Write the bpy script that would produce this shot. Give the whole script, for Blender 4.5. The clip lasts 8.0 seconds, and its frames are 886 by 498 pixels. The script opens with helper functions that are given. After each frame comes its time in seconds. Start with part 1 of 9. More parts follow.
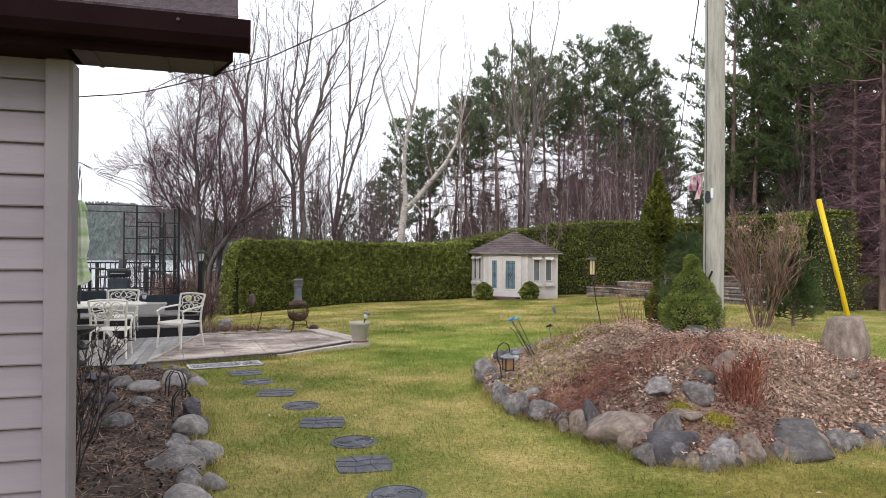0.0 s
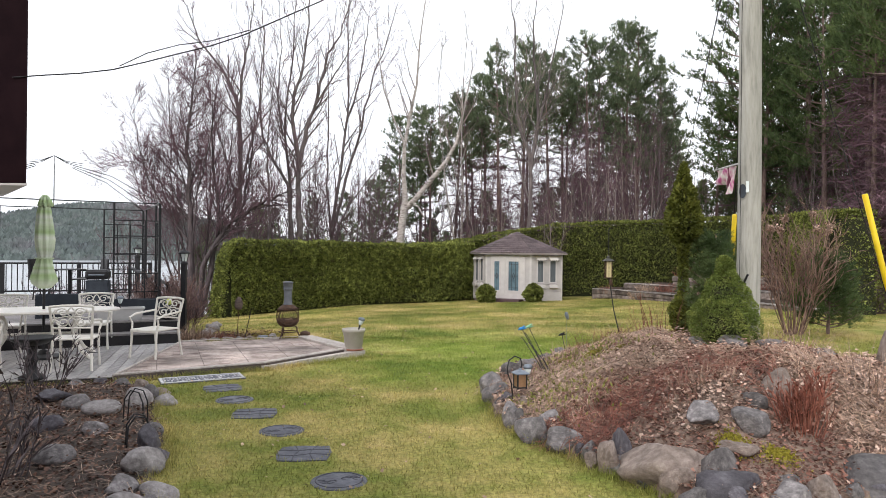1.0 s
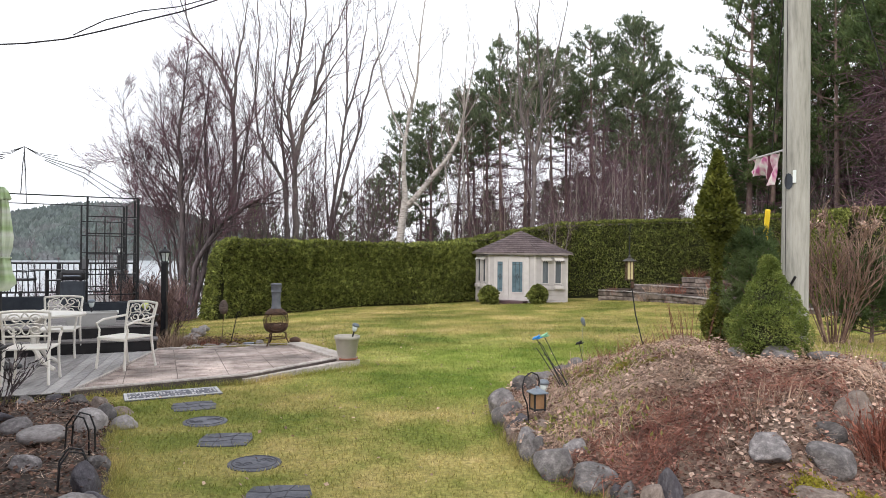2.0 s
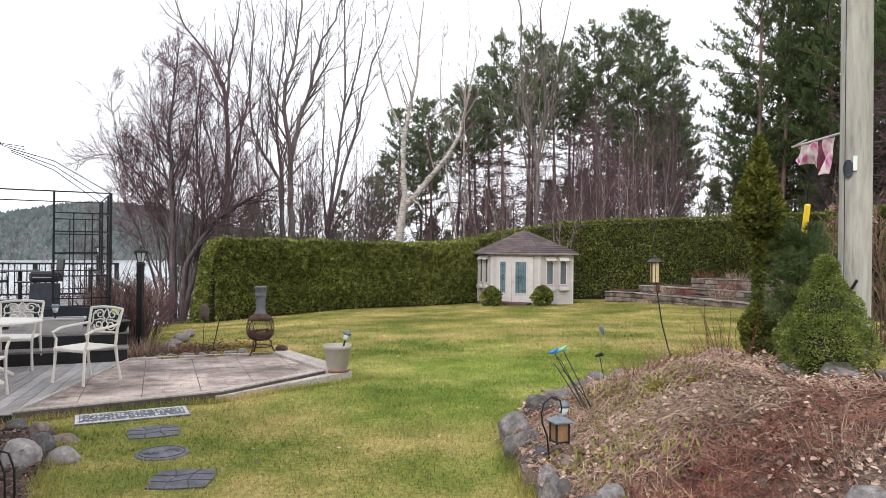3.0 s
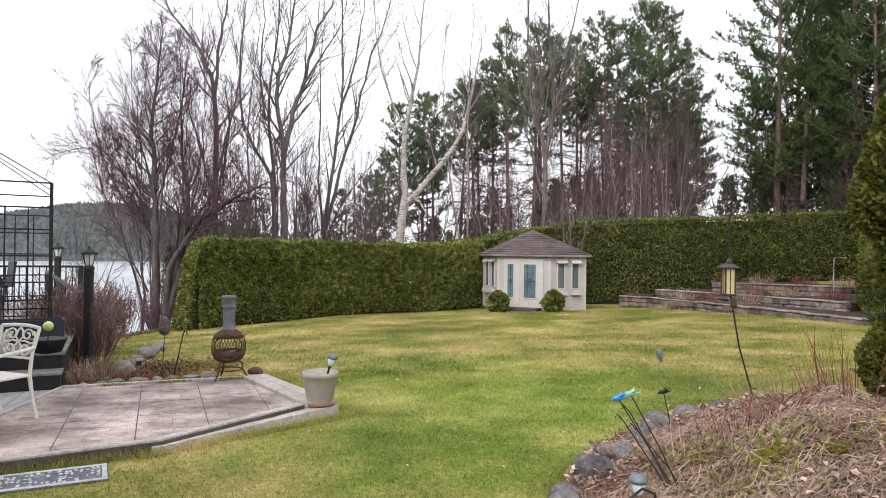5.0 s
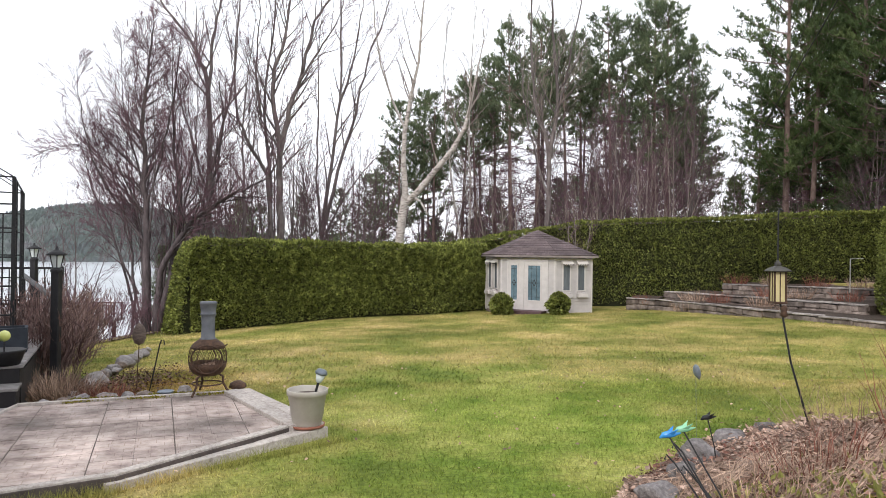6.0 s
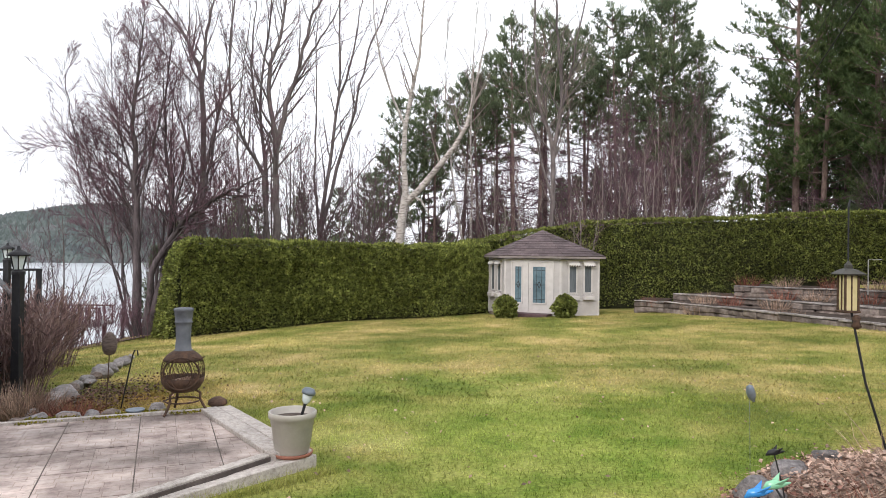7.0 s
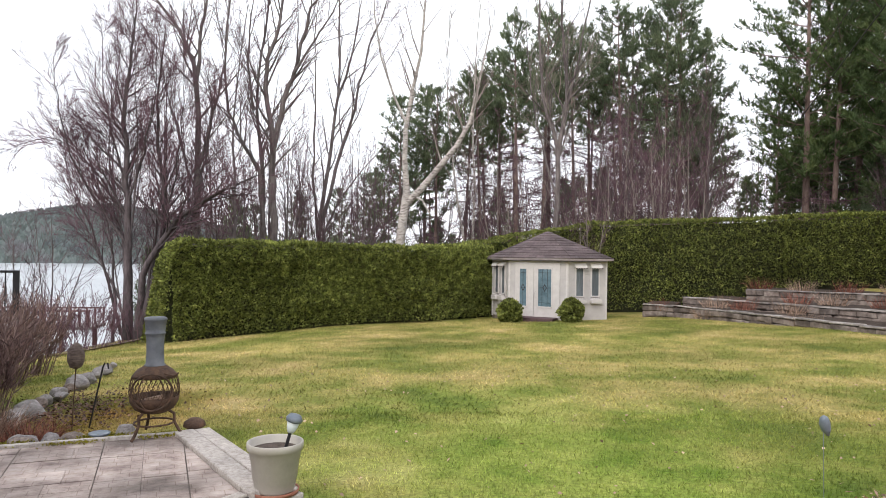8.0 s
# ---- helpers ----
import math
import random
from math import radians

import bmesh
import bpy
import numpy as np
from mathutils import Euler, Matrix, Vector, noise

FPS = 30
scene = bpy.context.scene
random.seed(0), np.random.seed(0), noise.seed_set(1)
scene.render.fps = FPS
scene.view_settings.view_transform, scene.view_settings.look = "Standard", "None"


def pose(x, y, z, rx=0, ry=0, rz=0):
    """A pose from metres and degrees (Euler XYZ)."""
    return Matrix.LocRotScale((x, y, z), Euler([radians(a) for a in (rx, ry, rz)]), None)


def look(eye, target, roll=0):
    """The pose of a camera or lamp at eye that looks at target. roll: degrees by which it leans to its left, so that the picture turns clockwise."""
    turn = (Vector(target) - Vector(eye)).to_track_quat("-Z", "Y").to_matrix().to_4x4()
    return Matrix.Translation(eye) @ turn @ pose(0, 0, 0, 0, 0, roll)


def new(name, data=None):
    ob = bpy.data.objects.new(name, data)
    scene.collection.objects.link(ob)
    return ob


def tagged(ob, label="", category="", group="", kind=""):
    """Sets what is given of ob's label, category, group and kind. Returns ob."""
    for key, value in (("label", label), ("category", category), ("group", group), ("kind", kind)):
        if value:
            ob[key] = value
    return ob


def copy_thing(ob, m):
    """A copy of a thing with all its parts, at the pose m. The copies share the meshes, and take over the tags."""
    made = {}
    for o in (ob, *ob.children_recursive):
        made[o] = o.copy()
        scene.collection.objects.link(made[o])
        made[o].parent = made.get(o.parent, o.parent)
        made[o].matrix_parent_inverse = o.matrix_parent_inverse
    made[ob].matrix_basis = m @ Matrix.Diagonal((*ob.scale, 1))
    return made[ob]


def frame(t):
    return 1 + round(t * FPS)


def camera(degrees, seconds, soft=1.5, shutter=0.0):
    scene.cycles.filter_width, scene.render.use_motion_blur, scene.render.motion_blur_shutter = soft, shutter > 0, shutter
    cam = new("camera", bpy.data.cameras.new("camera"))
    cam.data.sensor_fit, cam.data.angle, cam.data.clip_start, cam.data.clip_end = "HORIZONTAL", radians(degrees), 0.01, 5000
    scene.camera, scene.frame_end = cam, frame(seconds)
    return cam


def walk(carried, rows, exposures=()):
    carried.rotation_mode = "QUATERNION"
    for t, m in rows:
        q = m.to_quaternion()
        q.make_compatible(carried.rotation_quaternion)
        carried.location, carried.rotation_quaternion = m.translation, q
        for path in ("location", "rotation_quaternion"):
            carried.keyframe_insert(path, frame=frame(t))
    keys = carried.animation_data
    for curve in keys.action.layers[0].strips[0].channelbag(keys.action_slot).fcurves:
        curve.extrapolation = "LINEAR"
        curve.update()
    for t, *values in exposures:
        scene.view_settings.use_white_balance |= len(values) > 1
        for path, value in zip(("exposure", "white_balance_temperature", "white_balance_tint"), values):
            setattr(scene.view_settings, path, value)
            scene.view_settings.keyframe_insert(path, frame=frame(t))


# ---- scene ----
# Metres; y ahead of the first eye, x right, z = 0 on the lawn beside the patio.
cam = camera(65.03, 8.0, soft=0.8)
ROWS = [  # seconds, x, y, z, yaw, pitch, roll
    (0.0, 0.0000, 0.0000, 1.7200, -0.000, 0.099, -0.49),
    (0.5, -0.0051, 0.5331, 1.7209, 0.000, 0.117, -0.53),
    (1.0, -0.0290, 1.0599, 1.7172, 0.012, 0.135, -0.56),
    (1.5, -0.0497, 1.5969, 1.7053, 0.035, 0.164, -0.59),
    (3.0, -0.0773, 3.2253, 1.6901, 0.082, 0.152, -0.61),
    (3.5, -0.0943, 3.7552, 1.6947, 0.094, 0.164, -0.64),
    (4.0, -0.1265, 4.2584, 1.6938, 0.105, 0.193, -0.66),
    (4.5, -0.1670, 4.7271, 1.6942, 0.105, 0.234, -0.68),
    (6.0, -0.2277, 6.0802, 1.6984, 0.146, 0.316, -0.69),
    (6.5, -0.2636, 6.5331, 1.6947, 0.152, 0.345, -0.68),
    (7.0, -0.2857, 6.9844, 1.6883, 0.158, 0.404, -0.69),
    (7.5, -0.3202, 7.4130, 1.6970, 0.164, 0.456, -0.75),
    (8.0, -0.3551, 7.8305, 1.6961, 0.181, 0.521, -0.83),
]
walk(cam, [(t, pose(x, y, z, 90 + pitch, roll, yaw)) for t, x, y, z, yaw, pitch, roll in ROWS],
     exposures=[(0.0, 0.03), (1.5, 0.1), (4.0, 0.16), (8.0, 0.2)])

# ---- world and light: bright overcast ----
world = bpy.data.worlds.new("overcast_sky")
scene.world = world
world.use_nodes = True
wt = world.node_tree
for n in list(wt.nodes):
    wt.nodes.remove(n)
sky = wt.nodes.new("ShaderNodeTexSky")
sky.sky_type = 'NISHITA'
sky.sun_disc = False
sky.sun_elevation = radians(38)
sky.sun_rotation = radians(-150)
sky.air_density, sky.dust_density = 1.0, 4.0
cloud = wt.nodes.new("ShaderNodeTexNoise")
cloud.inputs["Scale"].default_value = 1.6
cloud.inputs["Detail"].default_value = 4
cramp = wt.nodes.new("ShaderNodeValToRGB")
cramp.color_ramp.elements[0].color = (8.6, 8.9, 9.7, 1)
cramp.color_ramp.elements[1].color = (10.6, 10.7, 11.0, 1)
wmix = wt.nodes.new("ShaderNodeMixRGB")
wmix.inputs["Fac"].default_value = 0.93
wbg = wt.nodes.new("ShaderNodeBackground")
wbg.inputs["Strength"].default_value = 0.14
wout = wt.nodes.new("ShaderNodeOutputWorld")
wt.links.new(cloud.outputs["Fac"], cramp.inputs["Fac"])
wt.links.new(sky.outputs[0], wmix.inputs[1])
wt.links.new(cramp.outputs[0], wmix.inputs[2])
wt.links.new(wmix.outputs[0], wbg.inputs["Color"])
wt.links.new(wbg.outputs[0], wout.inputs["Surface"])
sun = new("sun", bpy.data.lights.new("sun", 'SUN'))
sun.data.energy, sun.data.angle, sun.data.color = 1.5, radians(25), (1.0, 0.95, 0.88)
sun.matrix_world = look((-12, -20, 22), (0, 10, 0))


# ---- materials ----
def mat(name, cols, scale=6.0, detail=6.0, rough=0.8, bump=0.25, bscale=40.0, metal=0.0, spec=0.3, big=0.35, bigscale=0.7,
        vary=0.0, island=0.0, stretch=(1, 1, 1), local=False, coat=0.0, grain=0.65):
    """A worn surface: a ramp of colours over fine grain, patches at a larger scale, relief; vary/island: tone from piece to piece."""
    m = bpy.data.materials.new(name)
    m.use_nodes = True
    t = m.node_tree
    b = t.nodes["Principled BSDF"]
    lk = t.links.new
    tc = t.nodes.new("ShaderNodeTexCoord")
    geo = t.nodes.new("ShaderNodeNewGeometry")
    mp = t.nodes.new("ShaderNodeMapping")
    mp.inputs["Scale"].default_value = stretch
    lk(tc.outputs["Object"] if local else geo.outputs["Position"], mp.inputs["Vector"])
    n1 = t.nodes.new("ShaderNodeTexNoise")
    n1.inputs["Scale"].default_value, n1.inputs["Detail"].default_value, n1.inputs["Roughness"].default_value = scale, detail, grain
    lk(mp.outputs[0], n1.inputs["Vector"])
    r = t.nodes.new("ShaderNodeValToRGB")
    e = r.color_ramp.elements
    while len(e) < len(cols):
        e.new(0.5)
    for i, c in enumerate(cols):
        e[i].position = 0.3 + 0.4 * i / max(1, len(cols) - 1)
        e[i].color = (*c, 1)
    lk(n1.outputs["Fac"], r.inputs["Fac"])
    n2 = t.nodes.new("ShaderNodeTexNoise")
    n2.inputs["Scale"].default_value, n2.inputs["Detail"].default_value = bigscale, 4
    lk(mp.outputs[0], n2.inputs["Vector"])
    mr = t.nodes.new("ShaderNodeMapRange")
    mr.inputs["From Min"].default_value, mr.inputs["From Max"].default_value = 0.3, 0.7
    mr.inputs["To Min"].default_value, mr.inputs["To Max"].default_value = 1 - big, 1 + big * 0.6
    lk(n2.outputs["Fac"], mr.inputs["Value"])
    fac = mr.outputs[0]
    for amount, src in ((vary, "obj"), (island, "isl")):
        if amount:
            s = t.nodes.new("ShaderNodeObjectInfo").outputs["Random"] if src == "obj" else geo.outputs["Random Per Island"]
            mv = t.nodes.new("ShaderNodeMapRange")
            mv.inputs["To Min"].default_value, mv.inputs["To Max"].default_value = 1 - amount, 1 + amount
            lk(s, mv.inputs["Value"])
            mu = t.nodes.new("ShaderNodeMath")
            mu.operation = 'MULTIPLY'
            lk(fac, mu.inputs[0]), lk(mv.outputs[0], mu.inputs[1])
            fac = mu.outputs[0]
    mx = t.nodes.new("ShaderNodeVectorMath")
    mx.operation = 'SCALE'
    lk(r.outputs[0], mx.inputs[0]), lk(fac, mx.inputs["Scale"])
    lk(mx.outputs[0], b.inputs["Base Color"])
    b.inputs["Roughness"].default_value = rough
    b.inputs["Metallic"].default_value = metal
    b.inputs["Specular IOR Level"].default_value = spec
    b.inputs["Coat Weight"].default_value = coat
    if bump:
        n3 = t.nodes.new("ShaderNodeTexNoise")
        n3.inputs["Scale"].default_value, n3.inputs["Detail"].default_value = bscale, 5
        lk(mp.outputs[0], n3.inputs["Vector"])
        bp = t.nodes.new("ShaderNodeBump")
        bp.inputs["Strength"].default_value, bp.inputs["Distance"].default_value = bump, 0.02
        lk(n3.outputs["Fac"], bp.inputs["Height"])
        lk(bp.outputs[0], b.inputs["Normal"])
    return m


def leafy(name, cols, lit=0.25, island=0.35, rough=0.6, scale=0.9, detail=3, grain=0.65):
    """Leaves and needles: tone differs from leaf to leaf and in drifts; some light passes through."""
    m = mat(name, cols, scale=scale, detail=detail, grain=grain, rough=rough, bump=0, spec=0.25, big=0.3, bigscale=0.35, island=island)
    t = m.node_tree
    b = t.nodes["Principled BSDF"]
    tr = t.nodes.new("ShaderNodeBsdfTranslucent")
    src = b.inputs["Base Color"].links[0].from_socket
    t.links.new(src, tr.inputs["Color"])
    mixn = t.nodes.new("ShaderNodeMixShader")
    mixn.inputs[0].default_value = lit
    t.links.new(b.outputs[0], mixn.inputs[1]), t.links.new(tr.outputs[0], mixn.inputs[2])
    t.links.new(mixn.outputs[0], t.nodes["Material Output"].inputs["Surface"])
    return m


M_BARK = mat("bark_grey_brown", [(0.075, 0.06, 0.058), (0.145, 0.12, 0.118), (0.22, 0.19, 0.185)], scale=9, bump=0.6, bscale=18, stretch=(1, 1, 0.25), big=0.3)
M_BARK_DARK = mat("bark_dark", [(0.04, 0.032, 0.034), (0.085, 0.068, 0.072), (0.14, 0.115, 0.12)], scale=9, bump=0.6, bscale=18, stretch=(1, 1, 0.25))
M_TWIG = mat("twigs_red_brown", [(0.10, 0.055, 0.07), (0.19, 0.11, 0.135)], scale=2, bump=0, big=0.4)
M_TWIG_PALE = mat("twigs_pale_grey", [(0.22, 0.18, 0.16), (0.36, 0.31, 0.28)], scale=2, bump=0, big=0.3)
M_BIRCH = mat("birch_bark", [(0.06, 0.05, 0.048), (0.30, 0.26, 0.24), (0.56, 0.52, 0.49), (0.48, 0.40, 0.35)], scale=5, bump=0.3, bscale=14, stretch=(1, 1, 3.5), big=0.25)
M_PINEBARK = mat("pine_bark", [(0.11, 0.075, 0.065), (0.21, 0.145, 0.125), (0.28, 0.21, 0.19)], scale=8, bump=0.6, bscale=15, stretch=(1, 1, 0.3))
# Grey woodland tones lightened and blued: distance haze is painted into the colour.
M_FARWOOD_HAZED = leafy("far_woods", [(0.13, 0.15, 0.16), (0.155, 0.19, 0.18), (0.22, 0.215, 0.235)], lit=0.05, island=0.28, scale=0.03)
M_NEEDLE = leafy("pine_needles", [(0.05, 0.08, 0.034), (0.10, 0.145, 0.056), (0.18, 0.225, 0.085)], lit=0.35)
M_NEEDLE_BLUE = leafy("pine_needles_bluish", [(0.075, 0.10, 0.06), (0.145, 0.185, 0.105), (0.235, 0.275, 0.15)], lit=0.4)
M_SPRUCE = leafy("dwarf_spruce_needles", [(0.075, 0.10, 0.022), (0.15, 0.19, 0.045), (0.26, 0.29, 0.075)], scale=5)
M_CEDAR = leafy("cedar_sprays", [(0.06, 0.07, 0.015), (0.13, 0.145, 0.028), (0.21, 0.215, 0.045)], scale=3)
M_HEDGE = leafy("hedge_sprays", [(0.09, 0.092, 0.028), (0.172, 0.2, 0.05), (0.35, 0.37, 0.10)], scale=5, island=0.6)
# Inside of the greenery: twig tones taken near black, shade put into the colour.
M_CORE_SHADE = mat("foliage_core_shade", [(0.012, 0.014, 0.007), (0.03, 0.036, 0.014), (0.05, 0.04, 0.025)], scale=10, bump=0.8, bscale=12)
M_ROCK = mat("fieldstone", [(0.075, 0.068, 0.07), (0.17, 0.155, 0.155), (0.31, 0.285, 0.28)], scale=3.2, detail=8, grain=0.72, bump=0.5, bscale=11, vary=0.35, big=0.35, bigscale=1.3, local=True)
M_ROCK_WARM = mat("fieldstone_warm", [(0.11, 0.085, 0.075), (0.23, 0.18, 0.155), (0.36, 0.30, 0.265)], scale=3.2, detail=8, grain=0.72, bump=0.5, bscale=11, vary=0.25, big=0.3, bigscale=1.2, local=True)
M_ROCK_DARK = mat("fieldstone_dark", [(0.06, 0.052, 0.062), (0.10, 0.092, 0.105), (0.17, 0.16, 0.175)], scale=3.2, detail=8, grain=0.72, bump=0.5, bscale=11, vary=0.25, big=0.3, bigscale=1.3, local=True)
M_ROCK_PALE = mat("fieldstone_pale", [(0.17, 0.15, 0.145), (0.28, 0.255, 0.25), (0.42, 0.39, 0.38)], scale=3.2, detail=8, grain=0.72, bump=0.5, bscale=11, vary=0.22, big=0.3, bigscale=1.2, local=True)
M_WALLSTONE = mat("retaining_stone", [(0.085, 0.065, 0.058), (0.18, 0.145, 0.128), (0.30, 0.255, 0.23)], scale=4, bump=0.8, bscale=10, vary=0.4, big=0.5, bigscale=1.2)
M_COPING = mat("coping_stone", [(0.15, 0.13, 0.12), (0.28, 0.25, 0.235), (0.38, 0.35, 0.33)], scale=6, bump=0.5, bscale=16, vary=0.3, big=0.45, bigscale=1.5)
M_SIDING = mat("vinyl_siding_pale_grey", [(0.205, 0.178, 0.215), (0.25, 0.22, 0.26)], scale=3, bump=0.06, bscale=60, big=0.08, rough=0.55, stretch=(0.3, 0.3, 4))
M_SIDING_SHED = mat("shed_siding_white", [(0.44, 0.41, 0.405), (0.52, 0.488, 0.48)], scale=3, bump=0.06, bscale=60, big=0.1, rough=0.6)
M_TRIM = mat("white_trim", [(0.52, 0.485, 0.478), (0.6, 0.565, 0.555)], scale=6, bump=0.05, big=0.1, rough=0.5)
M_FASCIA = mat("dark_brown_fascia", [(0.010, 0.004, 0.006), (0.018, 0.008, 0.010)], scale=4, bump=0.05, big=0.2, rough=0.8, spec=0.05)
M_SOFFIT = mat("grey_soffit", [(0.052, 0.038, 0.06), (0.08, 0.06, 0.092)], scale=4, bump=0.05, big=0.15, rough=0.6)
M_SHINGLE = mat("asphalt_shingles", [(0.07, 0.052, 0.056), (0.125, 0.095, 0.10), (0.175, 0.14, 0.145)], scale=30, bump=0.5, bscale=90, vary=0.22, big=0.3, bigscale=1.5)
M_DECK = mat("weathered_deck_boards", [(0.24, 0.23, 0.235), (0.36, 0.345, 0.34), (0.46, 0.44, 0.43)], scale=5, bump=0.35, bscale=30, vary=0.16, stretch=(6, 0.8, 4), big=0.2)
M_DECK_UP = mat("upper_deck_boards", [(0.17, 0.155, 0.155), (0.27, 0.25, 0.245), (0.33, 0.31, 0.30)], scale=5, bump=0.3, bscale=30, vary=0.16, stretch=(1, 4, 4), big=0.2)
M_DARKWOOD = mat("dark_painted_wood", [(0.018, 0.016, 0.018), (0.035, 0.032, 0.034)], scale=6, bump=0.2, bscale=40, big=0.3, rough=0.6)
M_TILE = mat("concrete_slab", [(0.22, 0.165, 0.152), (0.43, 0.35, 0.315), (0.56, 0.475, 0.44)], scale=5, bump=0.4, bscale=30, vary=0.1, big=0.62, bigscale=1.15, stretch=(1, 1, 1))


def pressed_setts(m, turn):
    """A pressed pattern of small setts: shallow grooves and a tone of its own for each sett."""
    t = m.node_tree
    lk = t.links.new
    b = t.nodes["Principled BSDF"]
    geo = t.nodes.new("ShaderNodeNewGeometry")
    mp = t.nodes.new("ShaderNodeMapping")
    mp.inputs["Rotation"].default_value = (0, 0, radians(turn))
    br = t.nodes.new("ShaderNodeTexBrick")
    br.offset, br.squash, br.squash_frequency = 0.5, 0.6, 3
    for key, val in (("Scale", 1.0), ("Mortar Size", 0.004), ("Mortar Smooth", 0.4), ("Brick Width", 0.205), ("Row Height", 0.103)):
        br.inputs[key].default_value = val
    br.inputs["Color1"].default_value = (0.92, 0.92, 0.92, 1)
    br.inputs["Color2"].default_value = (1.06, 1.06, 1.06, 1)
    br.inputs["Mortar"].default_value = (0.74, 0.70, 0.67, 1)
    lk(geo.outputs["Position"], mp.inputs["Vector"])
    lk(mp.outputs[0], br.inputs["Vector"])
    mu = t.nodes.new("ShaderNodeVectorMath")
    mu.operation = 'MULTIPLY'
    lk(b.inputs["Base Color"].links[0].from_socket, mu.inputs[0])
    lk(br.outputs["Color"], mu.inputs[1])
    lk(mu.outputs[0], b.inputs["Base Color"])


pressed_setts(M_TILE, -22.3)
M_JOINT = mat("sandy_joint", [(0.10, 0.08, 0.07), (0.18, 0.145, 0.125)], scale=20, bump=0.4)
M_PLANK = mat("weathered_timber", [(0.25, 0.215, 0.195), (0.43, 0.385, 0.355), (0.56, 0.52, 0.485)], scale=26, grain=0.75, bump=0.4, bscale=60, big=0.2, bigscale=3, vary=0.12)
M_PLANK_SHADED = mat("timber_side_shaded", [(0.05, 0.04, 0.036), (0.13, 0.105, 0.095)], scale=6, bump=0.4, bscale=24, big=0.3)
M_STEP = mat("slate_blue_stepping_stone", [(0.075, 0.076, 0.092), (0.12, 0.122, 0.143), (0.17, 0.17, 0.19)], scale=12, bump=0.35, bscale=50, vary=0.12, big=0.3, bigscale=4)
M_STEP_GROOVE = mat("stepping_stone_groove", [(0.045, 0.045, 0.055), (0.085, 0.085, 0.10)], scale=12, bump=0.3)
M_PEBBLE = mat("white_pebble_mat", [(0.40, 0.40, 0.42), (0.62, 0.61, 0.62)], scale=15, bump=0.4, bscale=60, island=0.35)
M_WHITEMETAL = mat("cream_painted_cast_aluminium", [(0.66, 0.62, 0.56), (0.76, 0.73, 0.68)], scale=10, bump=0.08, bscale=70, big=0.12, rough=0.45, spec=0.4)
M_BLACKMETAL = mat("black_painted_metal", [(0.012, 0.012, 0.014), (0.028, 0.027, 0.03)], scale=12, bump=0.1, bscale=60, rough=0.5)
M_RUST = mat("rusty_iron", [(0.045, 0.03, 0.024), (0.10, 0.06, 0.042), (0.15, 0.085, 0.055)], scale=16, bump=0.3, bscale=60, rough=0.75, metal=0.3)
M_BRONZE = mat("dark_bronze", [(0.05, 0.048, 0.042), (0.10, 0.095, 0.085)], scale=14, bump=0.15, rough=0.6, metal=0.3)
M_CHIMSTACK = mat("grey_enamel_stack", [(0.10, 0.105, 0.125), (0.155, 0.165, 0.19), (0.20, 0.205, 0.225)], scale=7, bump=0.15, rough=0.6, big=0.35, bigscale=3)
M_POT = mat("taupe_plastic_pot", [(0.38, 0.35, 0.31), (0.47, 0.44, 0.40)], scale=6, bump=0.08, rough=0.55, big=0.15)
M_TERRA = mat("terracotta", [(0.28, 0.11, 0.075), (0.38, 0.17, 0.12)], scale=8, bump=0.15)
M_LEAFBROWN = leafy("brown_soil_litter", [(0.04, 0.022, 0.017), (0.10, 0.05, 0.035), (0.24, 0.145, 0.10)], lit=0.05, island=0.6, scale=5)
M_SOIL = mat("garden_soil", [(0.03, 0.022, 0.018), (0.065, 0.047, 0.038), (0.12, 0.09, 0.07)], scale=14, bump=0.9, bscale=30, big=0.4, bigscale=1.5)
M_LITTERGROUND = mat("bed_litter", [(0.06, 0.04, 0.032), (0.15, 0.095, 0.075), (0.27, 0.20, 0.16), (0.16, 0.125, 0.075)], scale=9, bump=0.9, bscale=26, big=0.4, bigscale=1.2)
M_LEAFDRY = leafy("dead_leaves", [(0.19, 0.11, 0.085), (0.43, 0.29, 0.225), (0.66, 0.52, 0.44)], lit=0.15, island=0.6, scale=9)
M_LEAFRED = leafy("red_brown_litter", [(0.13, 0.055, 0.042), (0.24, 0.115, 0.085), (0.40, 0.23, 0.18)], lit=0.15, island=0.6, scale=3)
M_STRAW = leafy("dry_grass", [(0.22, 0.14, 0.105), (0.40, 0.275, 0.205), (0.58, 0.435, 0.335)], lit=0.15, island=0.55, scale=3)
M_CANE = leafy("brown_canes", [(0.13, 0.078, 0.064), (0.24, 0.15, 0.12), (0.36, 0.25, 0.20)], lit=0.05, island=0.4, scale=3)
M_CANE_DARK = leafy("purple_brown_canes", [(0.10, 0.06, 0.058), (0.18, 0.112, 0.102), (0.28, 0.195, 0.17)], lit=0.05, island=0.4, scale=3)
M_STALKRED = leafy("red_dry_stalks", [(0.12, 0.043, 0.032), (0.225, 0.083, 0.058), (0.35, 0.16, 0.115)], lit=0.1, island=0.55, scale=3)
M_GRASS = leafy("lawn_blades", [(0.135, 0.175, 0.036), (0.26, 0.275, 0.066), (0.50, 0.42, 0.16), (0.80, 0.61, 0.33)], lit=0.35, island=0.42, scale=0.5, detail=8, grain=0.7)
M_POLE = mat("weathered_pole", [(0.24, 0.235, 0.21), (0.36, 0.35, 0.315), (0.43, 0.42, 0.385)], scale=7, bump=0.35, bscale=30, stretch=(3, 3, 0.35), big=0.2)
